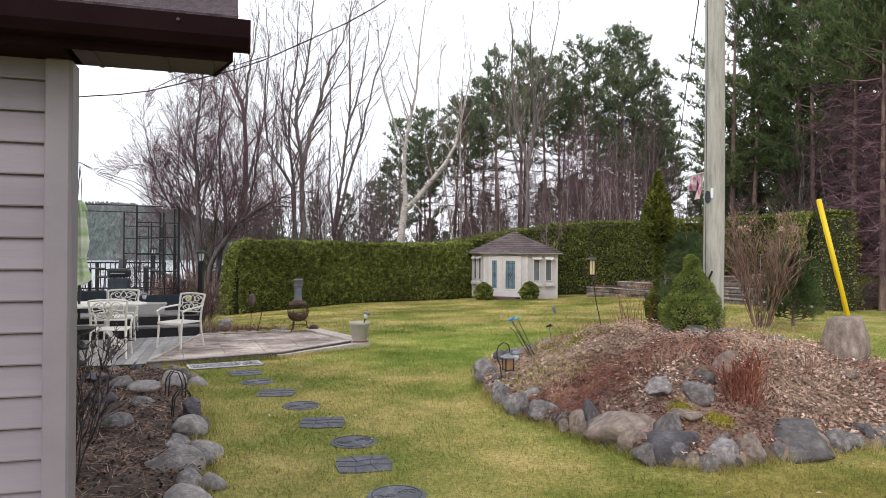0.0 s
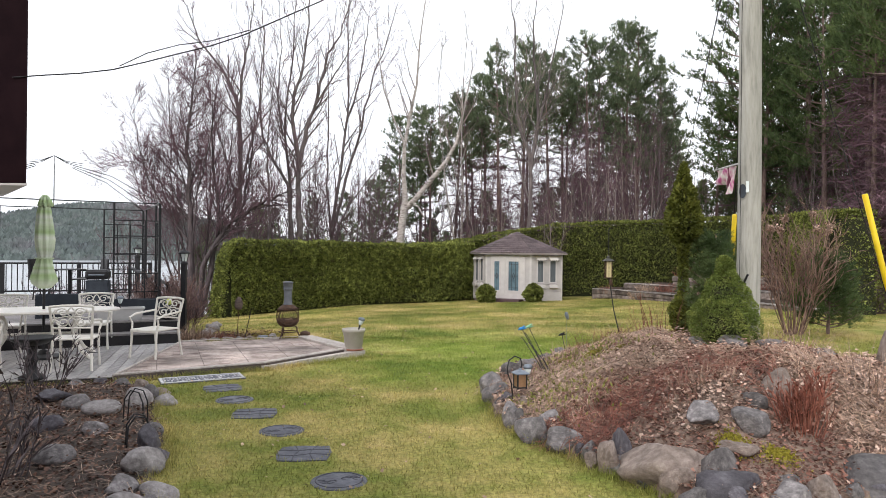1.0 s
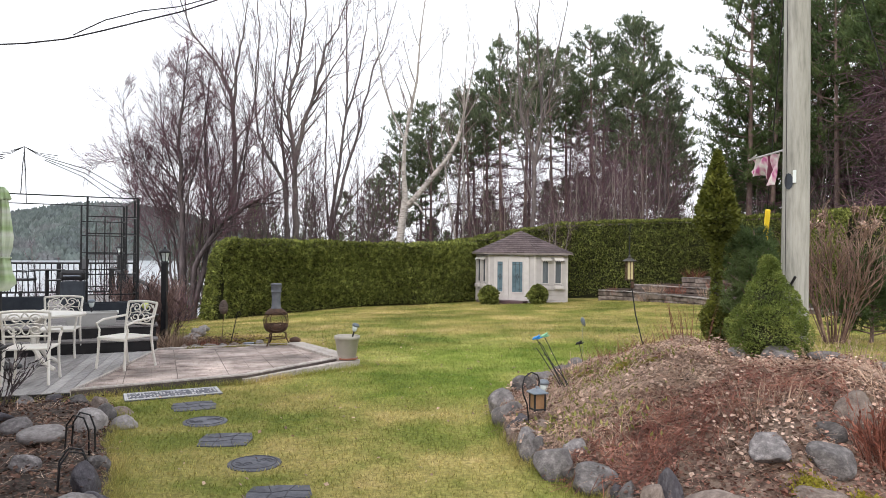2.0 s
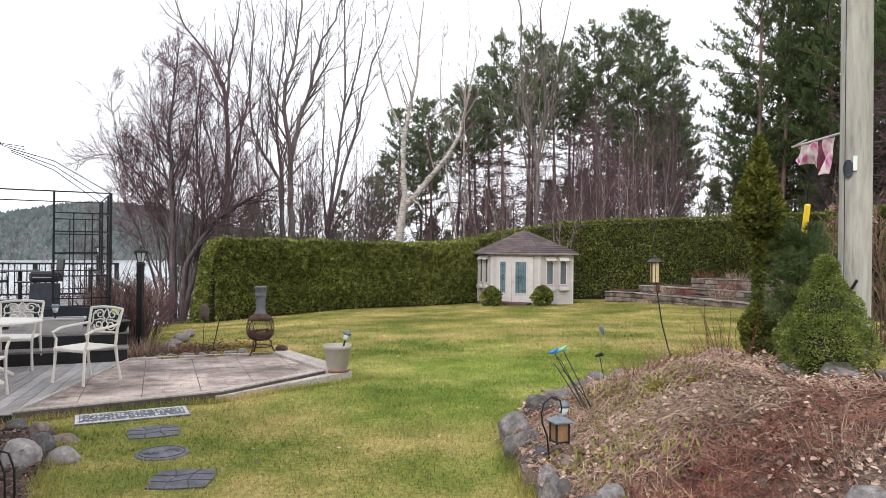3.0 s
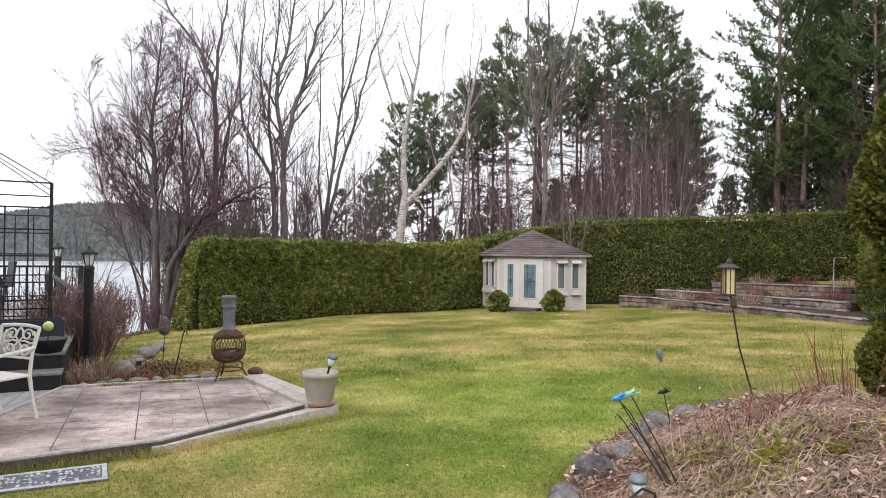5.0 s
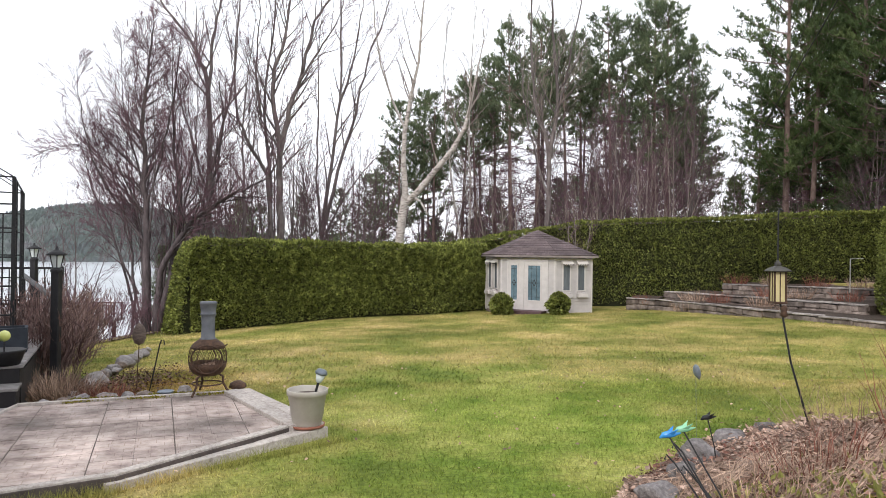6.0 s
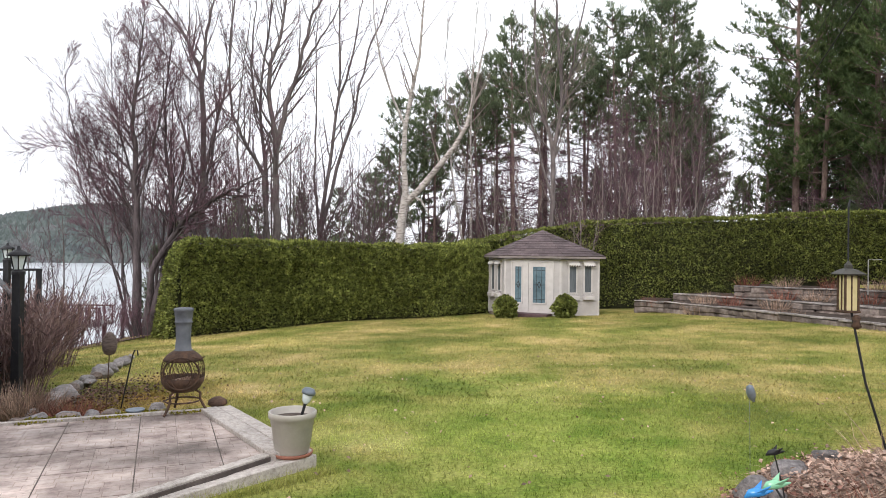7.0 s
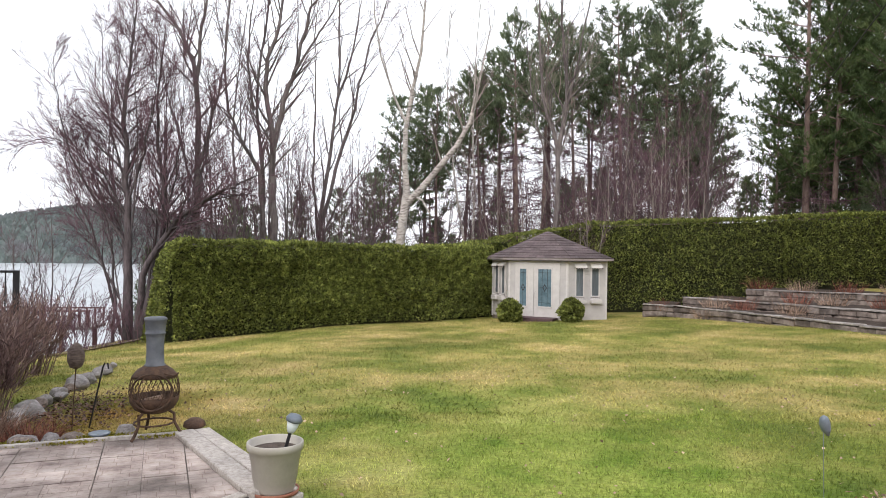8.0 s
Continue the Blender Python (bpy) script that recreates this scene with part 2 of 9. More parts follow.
M_YELLOW = mat("yellow_plastic", [(0.72, 0.50, 0.012), (0.82, 0.60, 0.02)], scale=3, bump=0.03, big=0.12, rough=0.45)
M_UMBRELLA = mat("striped_green_canvas", [(0.42, 0.56, 0.28), (0.58, 0.66, 0.48), (0.70, 0.72, 0.66)], scale=2.2, bump=0.25, bscale=25, stretch=(0.05, 0.05, 4.5), big=0.2, detail=1)
M_FLAG_PINK = mat("flag_pink", [(0.55, 0.12, 0.30), (0.72, 0.48, 0.54), (0.80, 0.74, 0.72), (0.78, 0.66, 0.6)], scale=9, detail=1, bump=0.1)
M_FLAG_DARK = mat("flag_maroon", [(0.16, 0.03, 0.07), (0.25, 0.06, 0.10)], scale=6, bump=0.1)
M_CREAM = mat("cream_lantern_glass", [(0.62, 0.52, 0.26), (0.72, 0.64, 0.38)], scale=8, bump=0.05, rough=0.35)
M_AMBER = mat("amber_mica_pane", [(0.22, 0.12, 0.06), (0.34, 0.21, 0.12)], scale=12, bump=0.1, rough=0.3)
M_LANTERNTOP = mat("blue_grey_metal", [(0.16, 0.19, 0.23), (0.25, 0.28, 0.32)], scale=10, bump=0.1, rough=0.45, metal=0.3)
M_SOLARGLASS = mat("frosted_solar_lamp", [(0.60, 0.66, 0.66), (0.72, 0.77, 0.77)], scale=6, bump=0.02, rough=0.25)
M_BLUEGLASS = mat("blue_glass_bird", [(0.02, 0.17, 0.55), (0.05, 0.32, 0.72)], scale=9, bump=0.02, rough=0.15, spec=0.6)
M_GREENGLASS = mat("green_glass_bird", [(0.18, 0.48, 0.28), (0.34, 0.62, 0.42)], scale=9, bump=0.02, rough=0.15, spec=0.6)
M_WIRE = mat("black_cable", [(0.015, 0.013, 0.015), (0.03, 0.027, 0.03)], scale=8, bump=0)
M_PANE = mat("dark_curtained_pane", [(0.10, 0.115, 0.13), (0.17, 0.185, 0.205)], scale=5, bump=0.02, rough=0.12, spec=0.6, stretch=(6, 6, 0.5))
M_PANE_DOOR = mat("blue_leaded_pane", [(0.10, 0.16, 0.20), (0.17, 0.25, 0.30)], scale=7, bump=0.05, rough=0.12, spec=0.6)
M_LEAD = mat("lead_came", [(0.025, 0.03, 0.035), (0.05, 0.055, 0.06)], scale=9, bump=0)
M_AWNING = mat("cream_awning", [(0.60, 0.56, 0.54), (0.70, 0.67, 0.65)], scale=5, bump=0.05, big=0.1)
# Hill colour lifted and blued as well, painting in haze across the lake.
M_HILL_HAZED = mat("hazed_wooded_hill", [(0.11, 0.135, 0.145), (0.15, 0.175, 0.18), (0.18, 0.19, 0.2), (0.205, 0.2, 0.215)], scale=0.06, detail=9, bump=0, big=0.35, bigscale=0.012, stretch=(1, 1, 0.5))
M_PLANTER = mat("pale_planter", [(0.50, 0.49, 0.48), (0.60, 0.59, 0.58)], scale=6, bump=0.06)
M_NAVY = mat("dark_blue_grey_panel", [(0.028, 0.034, 0.045), (0.05, 0.058, 0.072)], scale=6, bump=0.1, big=0.25)
M_WEED = leafy("weed_leaves", [(0.16, 0.17, 0.04), (0.28, 0.28, 0.08), (0.42, 0.36, 0.16)], lit=0.3, island=0.4, scale=6)
M_MOSS = leafy("yellow_moss", [(0.22, 0.20, 0.02), (0.36, 0.31, 0.05)], lit=0.2)
# Milky base colour stands in for part of the bright sky's reflection.
M_WATER = mat("lake_water", [(0.30, 0.33, 0.36), (0.36, 0.39, 0.42)], scale=0.05, bump=0.5, bscale=1.4, rough=0.35, spec=1.0, big=0.2, bigscale=0.02, stretch=(0.4, 1, 1))


# ---- mesh helpers ----
def link_mesh(name, me, material, parent=None, label="", smooth=False):
    if smooth:
        me.polygons.foreach_set("use_smooth", [True] * len(me.polygons))
    me.materials.append(material)
    ob = new(name, me)
    if parent is not None:
        ob.parent = parent
    if label:
        ob["label"] = label
    return ob


class Shape:
    """Gathers the vertices and faces of one mesh."""

    def __init__(self):
        self.v, self.f = [], []

    def add(self, vs, fs, m=None):
        o = len(self.v)
        self.v += [tuple(m @ Vector(p)) for p in vs] if m is not None else [tuple(p) for p in vs]
        self.f += [tuple(i + o for i in f) for f in fs]
        return self

    def box(self, cx, cy, cz, sx, sy, sz, m=None, bevel=0.0):
        hx, hy, hz = sx / 2, sy / 2, sz / 2
        b = min(bevel, hx * 0.45, hy * 0.45, hz * 0.45)
        if b <= 0:
            vs = [(cx + a * hx, cy + c * hy, cz + d * hz) for a in (-1, 1) for c in (-1, 1) for d in (-1, 1)]
            return self.add(vs, [(0, 1, 3, 2), (4, 6, 7, 5), (0, 4, 5, 1), (2, 3, 7, 6), (0, 2, 6, 4), (1, 5, 7, 3)], m)
        bm = bmesh.new()
        bmesh.ops.create_cube(bm, size=1)
        for v in bm.verts:
            v.co = Vector((cx + v.co.x * sx, cy + v.co.y * sy, cz + v.co.z * sz))
        bmesh.ops.bevel(bm, geom=bm.edges[:], offset=b, segments=1, affect='EDGES')
        bm.verts.index_update()
        vs = [v.co.copy() for v in bm.verts]
        fs = [[v.index for v in f.verts] for f in bm.faces]
        bm.free()
        return self.add(vs, fs, m)

    def tube(self, pts, radii, n=8, m=None, caps=True):
        pts = [Vector(p) for p in pts]
        if not hasattr(radii, "__len__"):
            radii = [radii] * len(pts)
        vs, fs = [], []
        ref = None
        for i, p in enumerate(pts):
            d = (pts[min(i + 1, len(pts) - 1)] - pts[max(i - 1, 0)]).normalized()
            if ref is None:
                ref = Vector((0, 0, 1)) if abs(d.z) < 0.9 else Vector((1, 0, 0))
            a = d.cross(ref).normalized()
            b = d.cross(a)
            ref = -b if abs(d.dot(b)) < 0.99 else ref
            for k in range(n):
                w = 2 * math.pi * k / n
                vs.append(p + (a * math.cos(w) + b * math.sin(w)) * radii[i])
        for i in range(len(pts) - 1):
            for k in range(n):
                k2 = (k + 1) % n
                fs.append((i * n + k, i * n + k2, (i + 1) * n + k2, (i + 1) * n + k))
        if caps:
            fs.append(tuple(range(n - 1, -1, -1)))
            fs.append(tuple((len(pts) - 1) * n + k for k in range(n)))
        return self.add(vs, fs, m)

    def lathe(self, profile, n=20, m=None):
        """profile: (radius, height) from bottom to top."""
        vs, fs = [], []
        for r, z in profile:
            for k in range(n):
                w = 2 * math.pi * k / n
                vs.append((r * math.cos(w), r * math.sin(w), z))
        for i in range(len(profile) - 1):
            for k in range(n):
                k2 = (k + 1) % n
                fs.append((i * n + k, i * n + k2, (i + 1) * n + k2, (i + 1) * n + k))
        fs.append(tuple(range(n - 1, -1, -1)))
        fs.append(tuple((len(profile) - 1) * n + k for k in range(n)))
        return self.add(vs, fs, m)

    def prism(self, outline, z0, z1, m=None):
        n = len(outline)
        vs = [(x, y, z0) for x, y in outline] + [(x, y, z1) for x, y in outline]
        fs = [tuple(range(n - 1, -1, -1)), tuple(range(n, 2 * n))]
        fs += [(i, (i + 1) % n, n + (i + 1) % n, n + i) for i in range(n)]
        return self.add(vs, fs, m)

    def mesh(self, name):
        me = bpy.data.meshes.new(name)
        me.from_pydata(self.v, [], self.f)
        me.update()
        return me


def part(name, shape, material, parent, label="", smooth=False):
    return link_mesh(name, shape.mesh(name), material, parent, label, smooth)


def thing(name, m, label, category, group="", kind=""):
    ob = new(name)
    ob.matrix_basis = m
    return tagged(ob, label, category, group, kind)


def soup(name, tris, material, parent=None, label=""):
    """One mesh from an array of loose triangles or quads, shape (count, corners, 3)."""
    tris = np.asarray(tris, dtype=np.float32)
    cnt, k, _ = tris.shape
    me = bpy.data.meshes.new(name)
    me.vertices.add(cnt * k)
    me.vertices.foreach_set("co", tris.reshape(-1))
    me.loops.add(cnt * k)
    me.loops.foreach_set("vertex_index", np.arange(cnt * k, dtype=np.int32))
    me.polygons.add(cnt)
    me.polygons.foreach_set("loop_start", np.arange(0, cnt * k, k, dtype=np.int32))
    me.update(calc_edges=True)
    return link_mesh(name, me, material, parent, label)


def cross(a, b):
    """Cross product of (..., 3) arrays."""
    return np.stack([a[..., 1] * b[..., 2] - a[..., 2] * b[..., 1], a[..., 2] * b[..., 0] - a[..., 0] * b[..., 2], a[..., 0] * b[..., 1] - a[..., 1] * b[..., 0]], -1)


def sstep(a, b, x):
    t = np.clip((x - a) / (b - a), 0, 1)
    return t * t * (3 - 2 * t)


# ---- the lie of the land ----
BED = [(0.5, 9.0), (0.58, 7.9), (0.88, 7.3), (1.18, 6.65), (1.5, 6.05), (1.8, 5.65), (2.15, 5.5), (2.65, 5.72), (3.3, 6.0), (4.1, 6.25), (5.2, 6.9),
       (6.2, 8.0), (6.3, 9.1), (5.3, 9.9), (4.55, 10.9), (3.9, 12.2), (3.1, 12.9), (2.4, 12.55), (1.6, 11.7), (1.05, 11.0), (0.68, 10.2)]
LEFTBED = [(-1.75, 4.2), (-1.72, 4.95), (-1.85, 5.5), (-2.15, 6.0), (-2.3, 6.75), (-2.55, 7.4), (-2.95, 8.1), (-3.2, 8.8), (-3.5, 9.5), (-4.2, 9.75),
           (-5.4, 9.3), (-6.6, 8.4), (-6.2, 6.9), (-4.4, 5.4), (-2.9, 4.2), (-2.2, 3.5)]


def inside(poly, x, y):
    """Signed distance to a polygon's edge, positive inside; x and y may be arrays."""
    x, y = np.asarray(x, dtype=float), np.asarray(y, dtype=float)
    dist, odd = np.full(x.shape, 1e9), np.zeros(x.shape, dtype=bool)
    for (ax, ay), (bx, by) in zip(poly, poly[1:] + poly[:1]):
        ex, ey = bx - ax, by - ay
        t = np.clip(((x - ax) * ex + (y - ay) * ey) / (ex * ex + ey * ey), 0, 1)
        dist = np.minimum(dist, np.hypot(x - ax - t * ex, y - ay - t * ey))
        odd ^= ((ay > y) != (by > y)) & (x < ex * (y - ay) / (ey if ey else 1e-9) + ax)
    return np.where(odd, dist, -dist)


def lawn_z(x, y):
    x, y = np.asarray(x, dtype=float), np.asarray(y, dtype=float)
    s = np.clip(y - 11.5, 0, 26)
    k = np.clip(s / 15, 0, 1)
    z = -0.0285 * s + 0.025 * np.clip(x, -10, 10) * k - 0.06 * np.clip(-4 - x, 0, 6) * k
    z = z + 0.45 * sstep(3.2, 5.6, x) * sstep(17, 12.8, y) * sstep(9.3, 11.3, y)
    z = z - 4.2 * sstep(-9.5, -24, x) * sstep(12, 19, y) - 5.0 * sstep(-16, -34, x) * sstep(22, 8, y)
    z = z - 4.5 * sstep(36, 75, y) * sstep(9, -2, x)
    z = z + 1.1 * sstep(14.0, 17.5, x + 0.45 * (y - 28)) * sstep(18, 24, y)
    z = np.where((x < -30), np.minimum(z, -5.6 - 0.3 * sstep(-30, -40, x)), z)
    z = z - 0.03 * (1 - np.abs(np.sin(x * 0.9 + 1) * np.cos(y * 0.7))) * 0.6
    return z


def bed_z(x, y):
    d = inside(BED, x, y)
    k = np.clip(d / 1.9, 0, 1)
    bumps = 0.05 * np.sin(np.asarray(x) * 3.1 + 0.7) * np.cos(np.asarray(y) * 2.7) + 0.025 * np.sin(np.asarray(x) * 7.3 - np.asarray(y) * 5.9)
    return lawn_z(x, y) + np.where(d > 0, 0.10 + 0.54 * k * k * (3 - 2 * k) + bumps * np.clip(d, 0, 1), -0.1)


def leftbed_z(x, y):
    d = inside(LEFTBED, x, y)
    return lawn_z(x, y) + np.where(d > 0, 0.03 + 0.06 * np.clip(d / 0.6, 0, 1) + 0.02 * np.sin(np.asarray(x) * 8) * np.cos(np.asarray(y) * 9), -0.05)


def grid_mesh(name, xs, ys, zf, keep=None):
    X, Y = np.meshgrid(xs, ys)
    Z = zf(X, Y)
    nx, ny = len(xs), len(ys)
    vs = np.stack([X, Y, Z], -1).reshape(-1, 3)
    i = (np.arange(ny - 1)[:, None] * nx + np.arange(nx - 1)[None, :]).reshape(-1)
    q = np.stack([i, i + 1, i + nx + 1, i + nx], -1)
    if keep is not None:
        ok = keep(X, Y).reshape(-1)
        q = q[ok[q].any(axis=1)]
    me = bpy.data.meshes.new(name)
    me.from_pydata(vs.tolist(), [], q.tolist())
    me.update()
    return me


def ground_material():
    m = mat("lawn_ground", [(0.105, 0.138, 0.03), (0.19, 0.21, 0.048), (0.37, 0.31, 0.11), (0.56, 0.42, 0.21)], scale=0.5, grain=0.7, detail=9, bump=0.6, bscale=45, big=0.2, bigscale=0.22, rough=0.95, spec=0.1)
    t = m.node_tree
    b = t.nodes["Principled BSDF"]
    src = b.inputs["Base Color"].links[0].from_socket
    geo = t.nodes.new("ShaderNodeNewGeometry")
    fine = t.nodes.new("ShaderNodeTexNoise")
    fine.inputs["Scale"].default_value, fine.inputs["Detail"].default_value = 28, 4
    t.links.new(geo.outputs["Position"], fine.inputs["Vector"])
    mr = t.nodes.new("ShaderNodeMapRange")
    mr.inputs["From Min"].default_value, mr.inputs["From Max"].default_value = 0.3, 0.7
    mr.inputs["To Min"].default_value, mr.inputs["To Max"].default_value = 0.6, 1.3
    t.links.new(fine.outputs["Fac"], mr.inputs["Value"])
    sc = t.nodes.new("ShaderNodeVectorMath")
    sc.operation = 'SCALE'
    t.links.new(src, sc.inputs[0]), t.links.new(mr.outputs[0], sc.inputs["Scale"])
    t.links.new(sc.outputs[0], b.inputs["Base Color"])
    return m




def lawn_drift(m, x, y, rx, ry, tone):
    """A stretch of the lawn, roughly oval, multiplied by tone: greener, browner or darker than the rest."""
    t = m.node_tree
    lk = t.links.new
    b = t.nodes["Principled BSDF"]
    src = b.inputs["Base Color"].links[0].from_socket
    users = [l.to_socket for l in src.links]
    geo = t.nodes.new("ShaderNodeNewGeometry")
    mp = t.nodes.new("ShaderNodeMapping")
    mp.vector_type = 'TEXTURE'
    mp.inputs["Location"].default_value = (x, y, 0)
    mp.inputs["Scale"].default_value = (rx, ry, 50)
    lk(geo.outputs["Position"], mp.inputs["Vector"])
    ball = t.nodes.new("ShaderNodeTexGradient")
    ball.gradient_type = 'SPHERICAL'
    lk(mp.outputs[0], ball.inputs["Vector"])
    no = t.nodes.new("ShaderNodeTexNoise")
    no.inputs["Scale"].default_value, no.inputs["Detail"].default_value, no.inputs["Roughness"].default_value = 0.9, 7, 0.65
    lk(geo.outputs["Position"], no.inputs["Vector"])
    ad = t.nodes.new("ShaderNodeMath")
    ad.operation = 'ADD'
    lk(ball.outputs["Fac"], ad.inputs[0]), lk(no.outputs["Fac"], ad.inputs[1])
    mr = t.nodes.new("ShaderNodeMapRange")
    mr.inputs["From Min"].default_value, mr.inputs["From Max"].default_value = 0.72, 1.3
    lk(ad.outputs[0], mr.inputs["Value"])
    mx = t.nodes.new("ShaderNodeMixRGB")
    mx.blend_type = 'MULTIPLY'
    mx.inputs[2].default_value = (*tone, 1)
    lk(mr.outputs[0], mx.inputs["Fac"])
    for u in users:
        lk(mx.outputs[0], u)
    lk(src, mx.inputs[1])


M_LAWN = ground_material()
for m in (M_LAWN, M_GRASS):
    lawn_drift(m, 0.6, 13.5, 4.5, 6.5, (0.74, 1.0, 0.66))
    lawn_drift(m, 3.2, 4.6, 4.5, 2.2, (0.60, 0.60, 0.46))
    lawn_drift(m, -4.3, 16.0, 1.8, 2.6, (0.80, 0.60, 0.52))
far = [-3000, -1500, -800, -400, -200, -120, -80, -60]
xs = far + list(np.arange(-50, -14, 1.5)) + list(np.arange(-14, 20, 0.35)) + list(np.arange(20, 60, 2.5)) + [80, 120, 200, 400, 800, 1500, 3000]
ys = [-3000, -1000, -300, -100, -40, -20, -10] + list(np.arange(-5, 38, 0.35)) + list(np.arange(38, 90, 2.0)) + [110, 150, 250, 400, 800, 1500, 3000]
ground = link_mesh("ground", grid_mesh("ground", np.array(xs, float), np.array(ys, float), lawn_z), M_LAWN, smooth=True)
FLOOR = grid_mesh("forest_floor", np.concatenate([np.arange(-60, 10, 2.0), np.arange(10, 70, 1.5)]), np.concatenate([np.arange(17, 40, 1.0), np.arange(40, 110, 3.0)]), lambda X, Y: lawn_z(X, Y) + 0.05, lambda X, Y: (((Y > 37.5 + 0.0 * X) & (X > -9)) | (X > 18.5 - 0.0 * Y) | ((X + 0.45 * (Y - 28) > 14.2) & (Y > 22))) | ((X < -10.5) & (Y > 24)))
tagged(link_mesh("forest_floor", FLOOR, M_LITTERGROUND, smooth=True), "brown leaf and needle litter under the trees", "forest floor", kind="structure")
tagged(ground, "patchy green and straw-coloured spring lawn sloping to woods and lake", "lawn", kind="structure")

bed = link_mesh("garden_bed", grid_mesh("garden_bed", np.arange(0.2, 6.3, 0.09), np.arange(5.2, 13.6, 0.09), bed_z, lambda X, Y: inside(BED, X, Y) > -0.05), M_LITTERGROUND, smooth=True)
tagged(bed, "raised garden bed mounded with dead leaves and straw", "garden bed", kind="structure")
soil = link_mesh("garden_soil", grid_mesh("garden_soil", np.arange(-7, -1.4, 0.1), np.arange(3.2, 10, 0.1), leftbed_z, lambda X, Y: inside(LEFTBED, X, Y) > -0.05), M_SOIL, smooth=True)
tagged(soil, "dark bare garden soil with fallen leaves beside the patio", "garden bed", kind="structure")

LAKE_Z = -5.3
lake = Shape().add([(-2500, -600, LAKE_Z), (-22, -600, LAKE_Z), (-22, 55, LAKE_Z), (40, 75, LAKE_Z), (300, 420, LAKE_Z), (-2500, 2500, LAKE_Z)], [(0, 1, 2, 3, 4, 5)])
tagged(link_mesh("water", lake.mesh("water"), M_WATER), "calm lake, its colour paled for the reflected overcast sky", "lake", kind="structure")


def hill(name, dist, a0, a1, height, seed, label):
    """A wooded ridge along an arc of bearings (degrees left of ahead are negative), with a fringe of crowns."""
    rng = np.random.default_rng(seed)
    n = 420
    sh = Shape()
    rows = 7
    grid = []
    for i in range(n + 1):
        a = radians(a0 + (a1 - a0) * i / n)
        u = i / n
        h = height(u) * (1 + 0.05 * noise.noise(Vector((u * 40, seed, 0)))) + 1.6 * noise.noise(Vector((u * 160, seed, 3))) + rng.uniform(-0.5, 0.5)
        for j in range(rows):
            k = j / (rows - 1)
            r = dist + 140 * k + (6 * noise.noise(Vector((u * 60, k * 5, seed))) if j else 0)
            z = LAKE_Z - 0.5 + (h + 6) * math.sin(k * math.pi / 2) ** 0.8 + (1.2 * rng.uniform(-1, 1) if 0 < j else 0)
            grid.append((r * math.sin(a), r * math.cos(a), z))
    fs = [(i * rows + j, (i + 1) * rows + j, (i + 1) * rows + j + 1, i * rows + j + 1) for i in range(n) for j in range(rows - 1)]
    sh.add(grid, fs)
    return tagged(link_mesh(name, sh.mesh(name), M_HILL_HAZED), label, "hill", kind="structure")


hill("backdrop", 420, -62, 26, lambda u: 10 + 21 * math.exp(-((u - 0.415) / 0.1) ** 2) - 5 * float(sstep(0.45, 0.6, u)), 3, "wooded hills on the far shore of the lake, haze painted into their colour")


def far_woods():
    """Crowns on the far shore: thousands of small pointed and rounded trees."""
    r = np.random.default_rng(4)
    n = 24000
    a = np.radians(r.uniform(-48, 12, n))
    k = r.uniform(0, 1, n) ** 1.15
    u = (np.degrees(a) + 62) / 88
    top = 10 + 21 * np.exp(-((u - 0.415) / 0.1) ** 2) - 5 * sstep(0.45, 0.6, u)
    d = 416 + 138 * k
    z = LAKE_Z - 1.2 + (top + 6) * np.sin(k * math.pi / 2) ** 0.8
    h, w = 1.8 + 3.0 * r.uniform(0, 1, n) ** 2, r.uniform(0.5, 1.5, n)
    x, y = d * np.sin(a), d * np.cos(a)
    ux, uy = np.cos(a), -np.sin(a)
    full = r.uniform(0.0, 0.5, n)
    at = lambda f, g: np.stack([x + ux * w * f, y + uy * w * f, z + h * g], -1)
    tagged(soup("far_woods", np.stack([at(-0.8, 0), at(0.8, 0), at(1.0, 0.35), at(full, 0.8), at(0.1, 1.0), at(-full, 0.8), at(-1.0, 0.35)], 1), M_FARWOOD_HAZED), "mixed woods covering the far shore, paled with painted haze", "woods", kind="stuff")


far_woods()


# ---- house corner ----
HX = Vector((0.956, 0.292, 0))      # along the sided wall, to the right
HN = Vector((0.292, -0.956, 0))     # out of the wall
HC = Vector((-1.285, 2.40, 0))      # foot of the corner


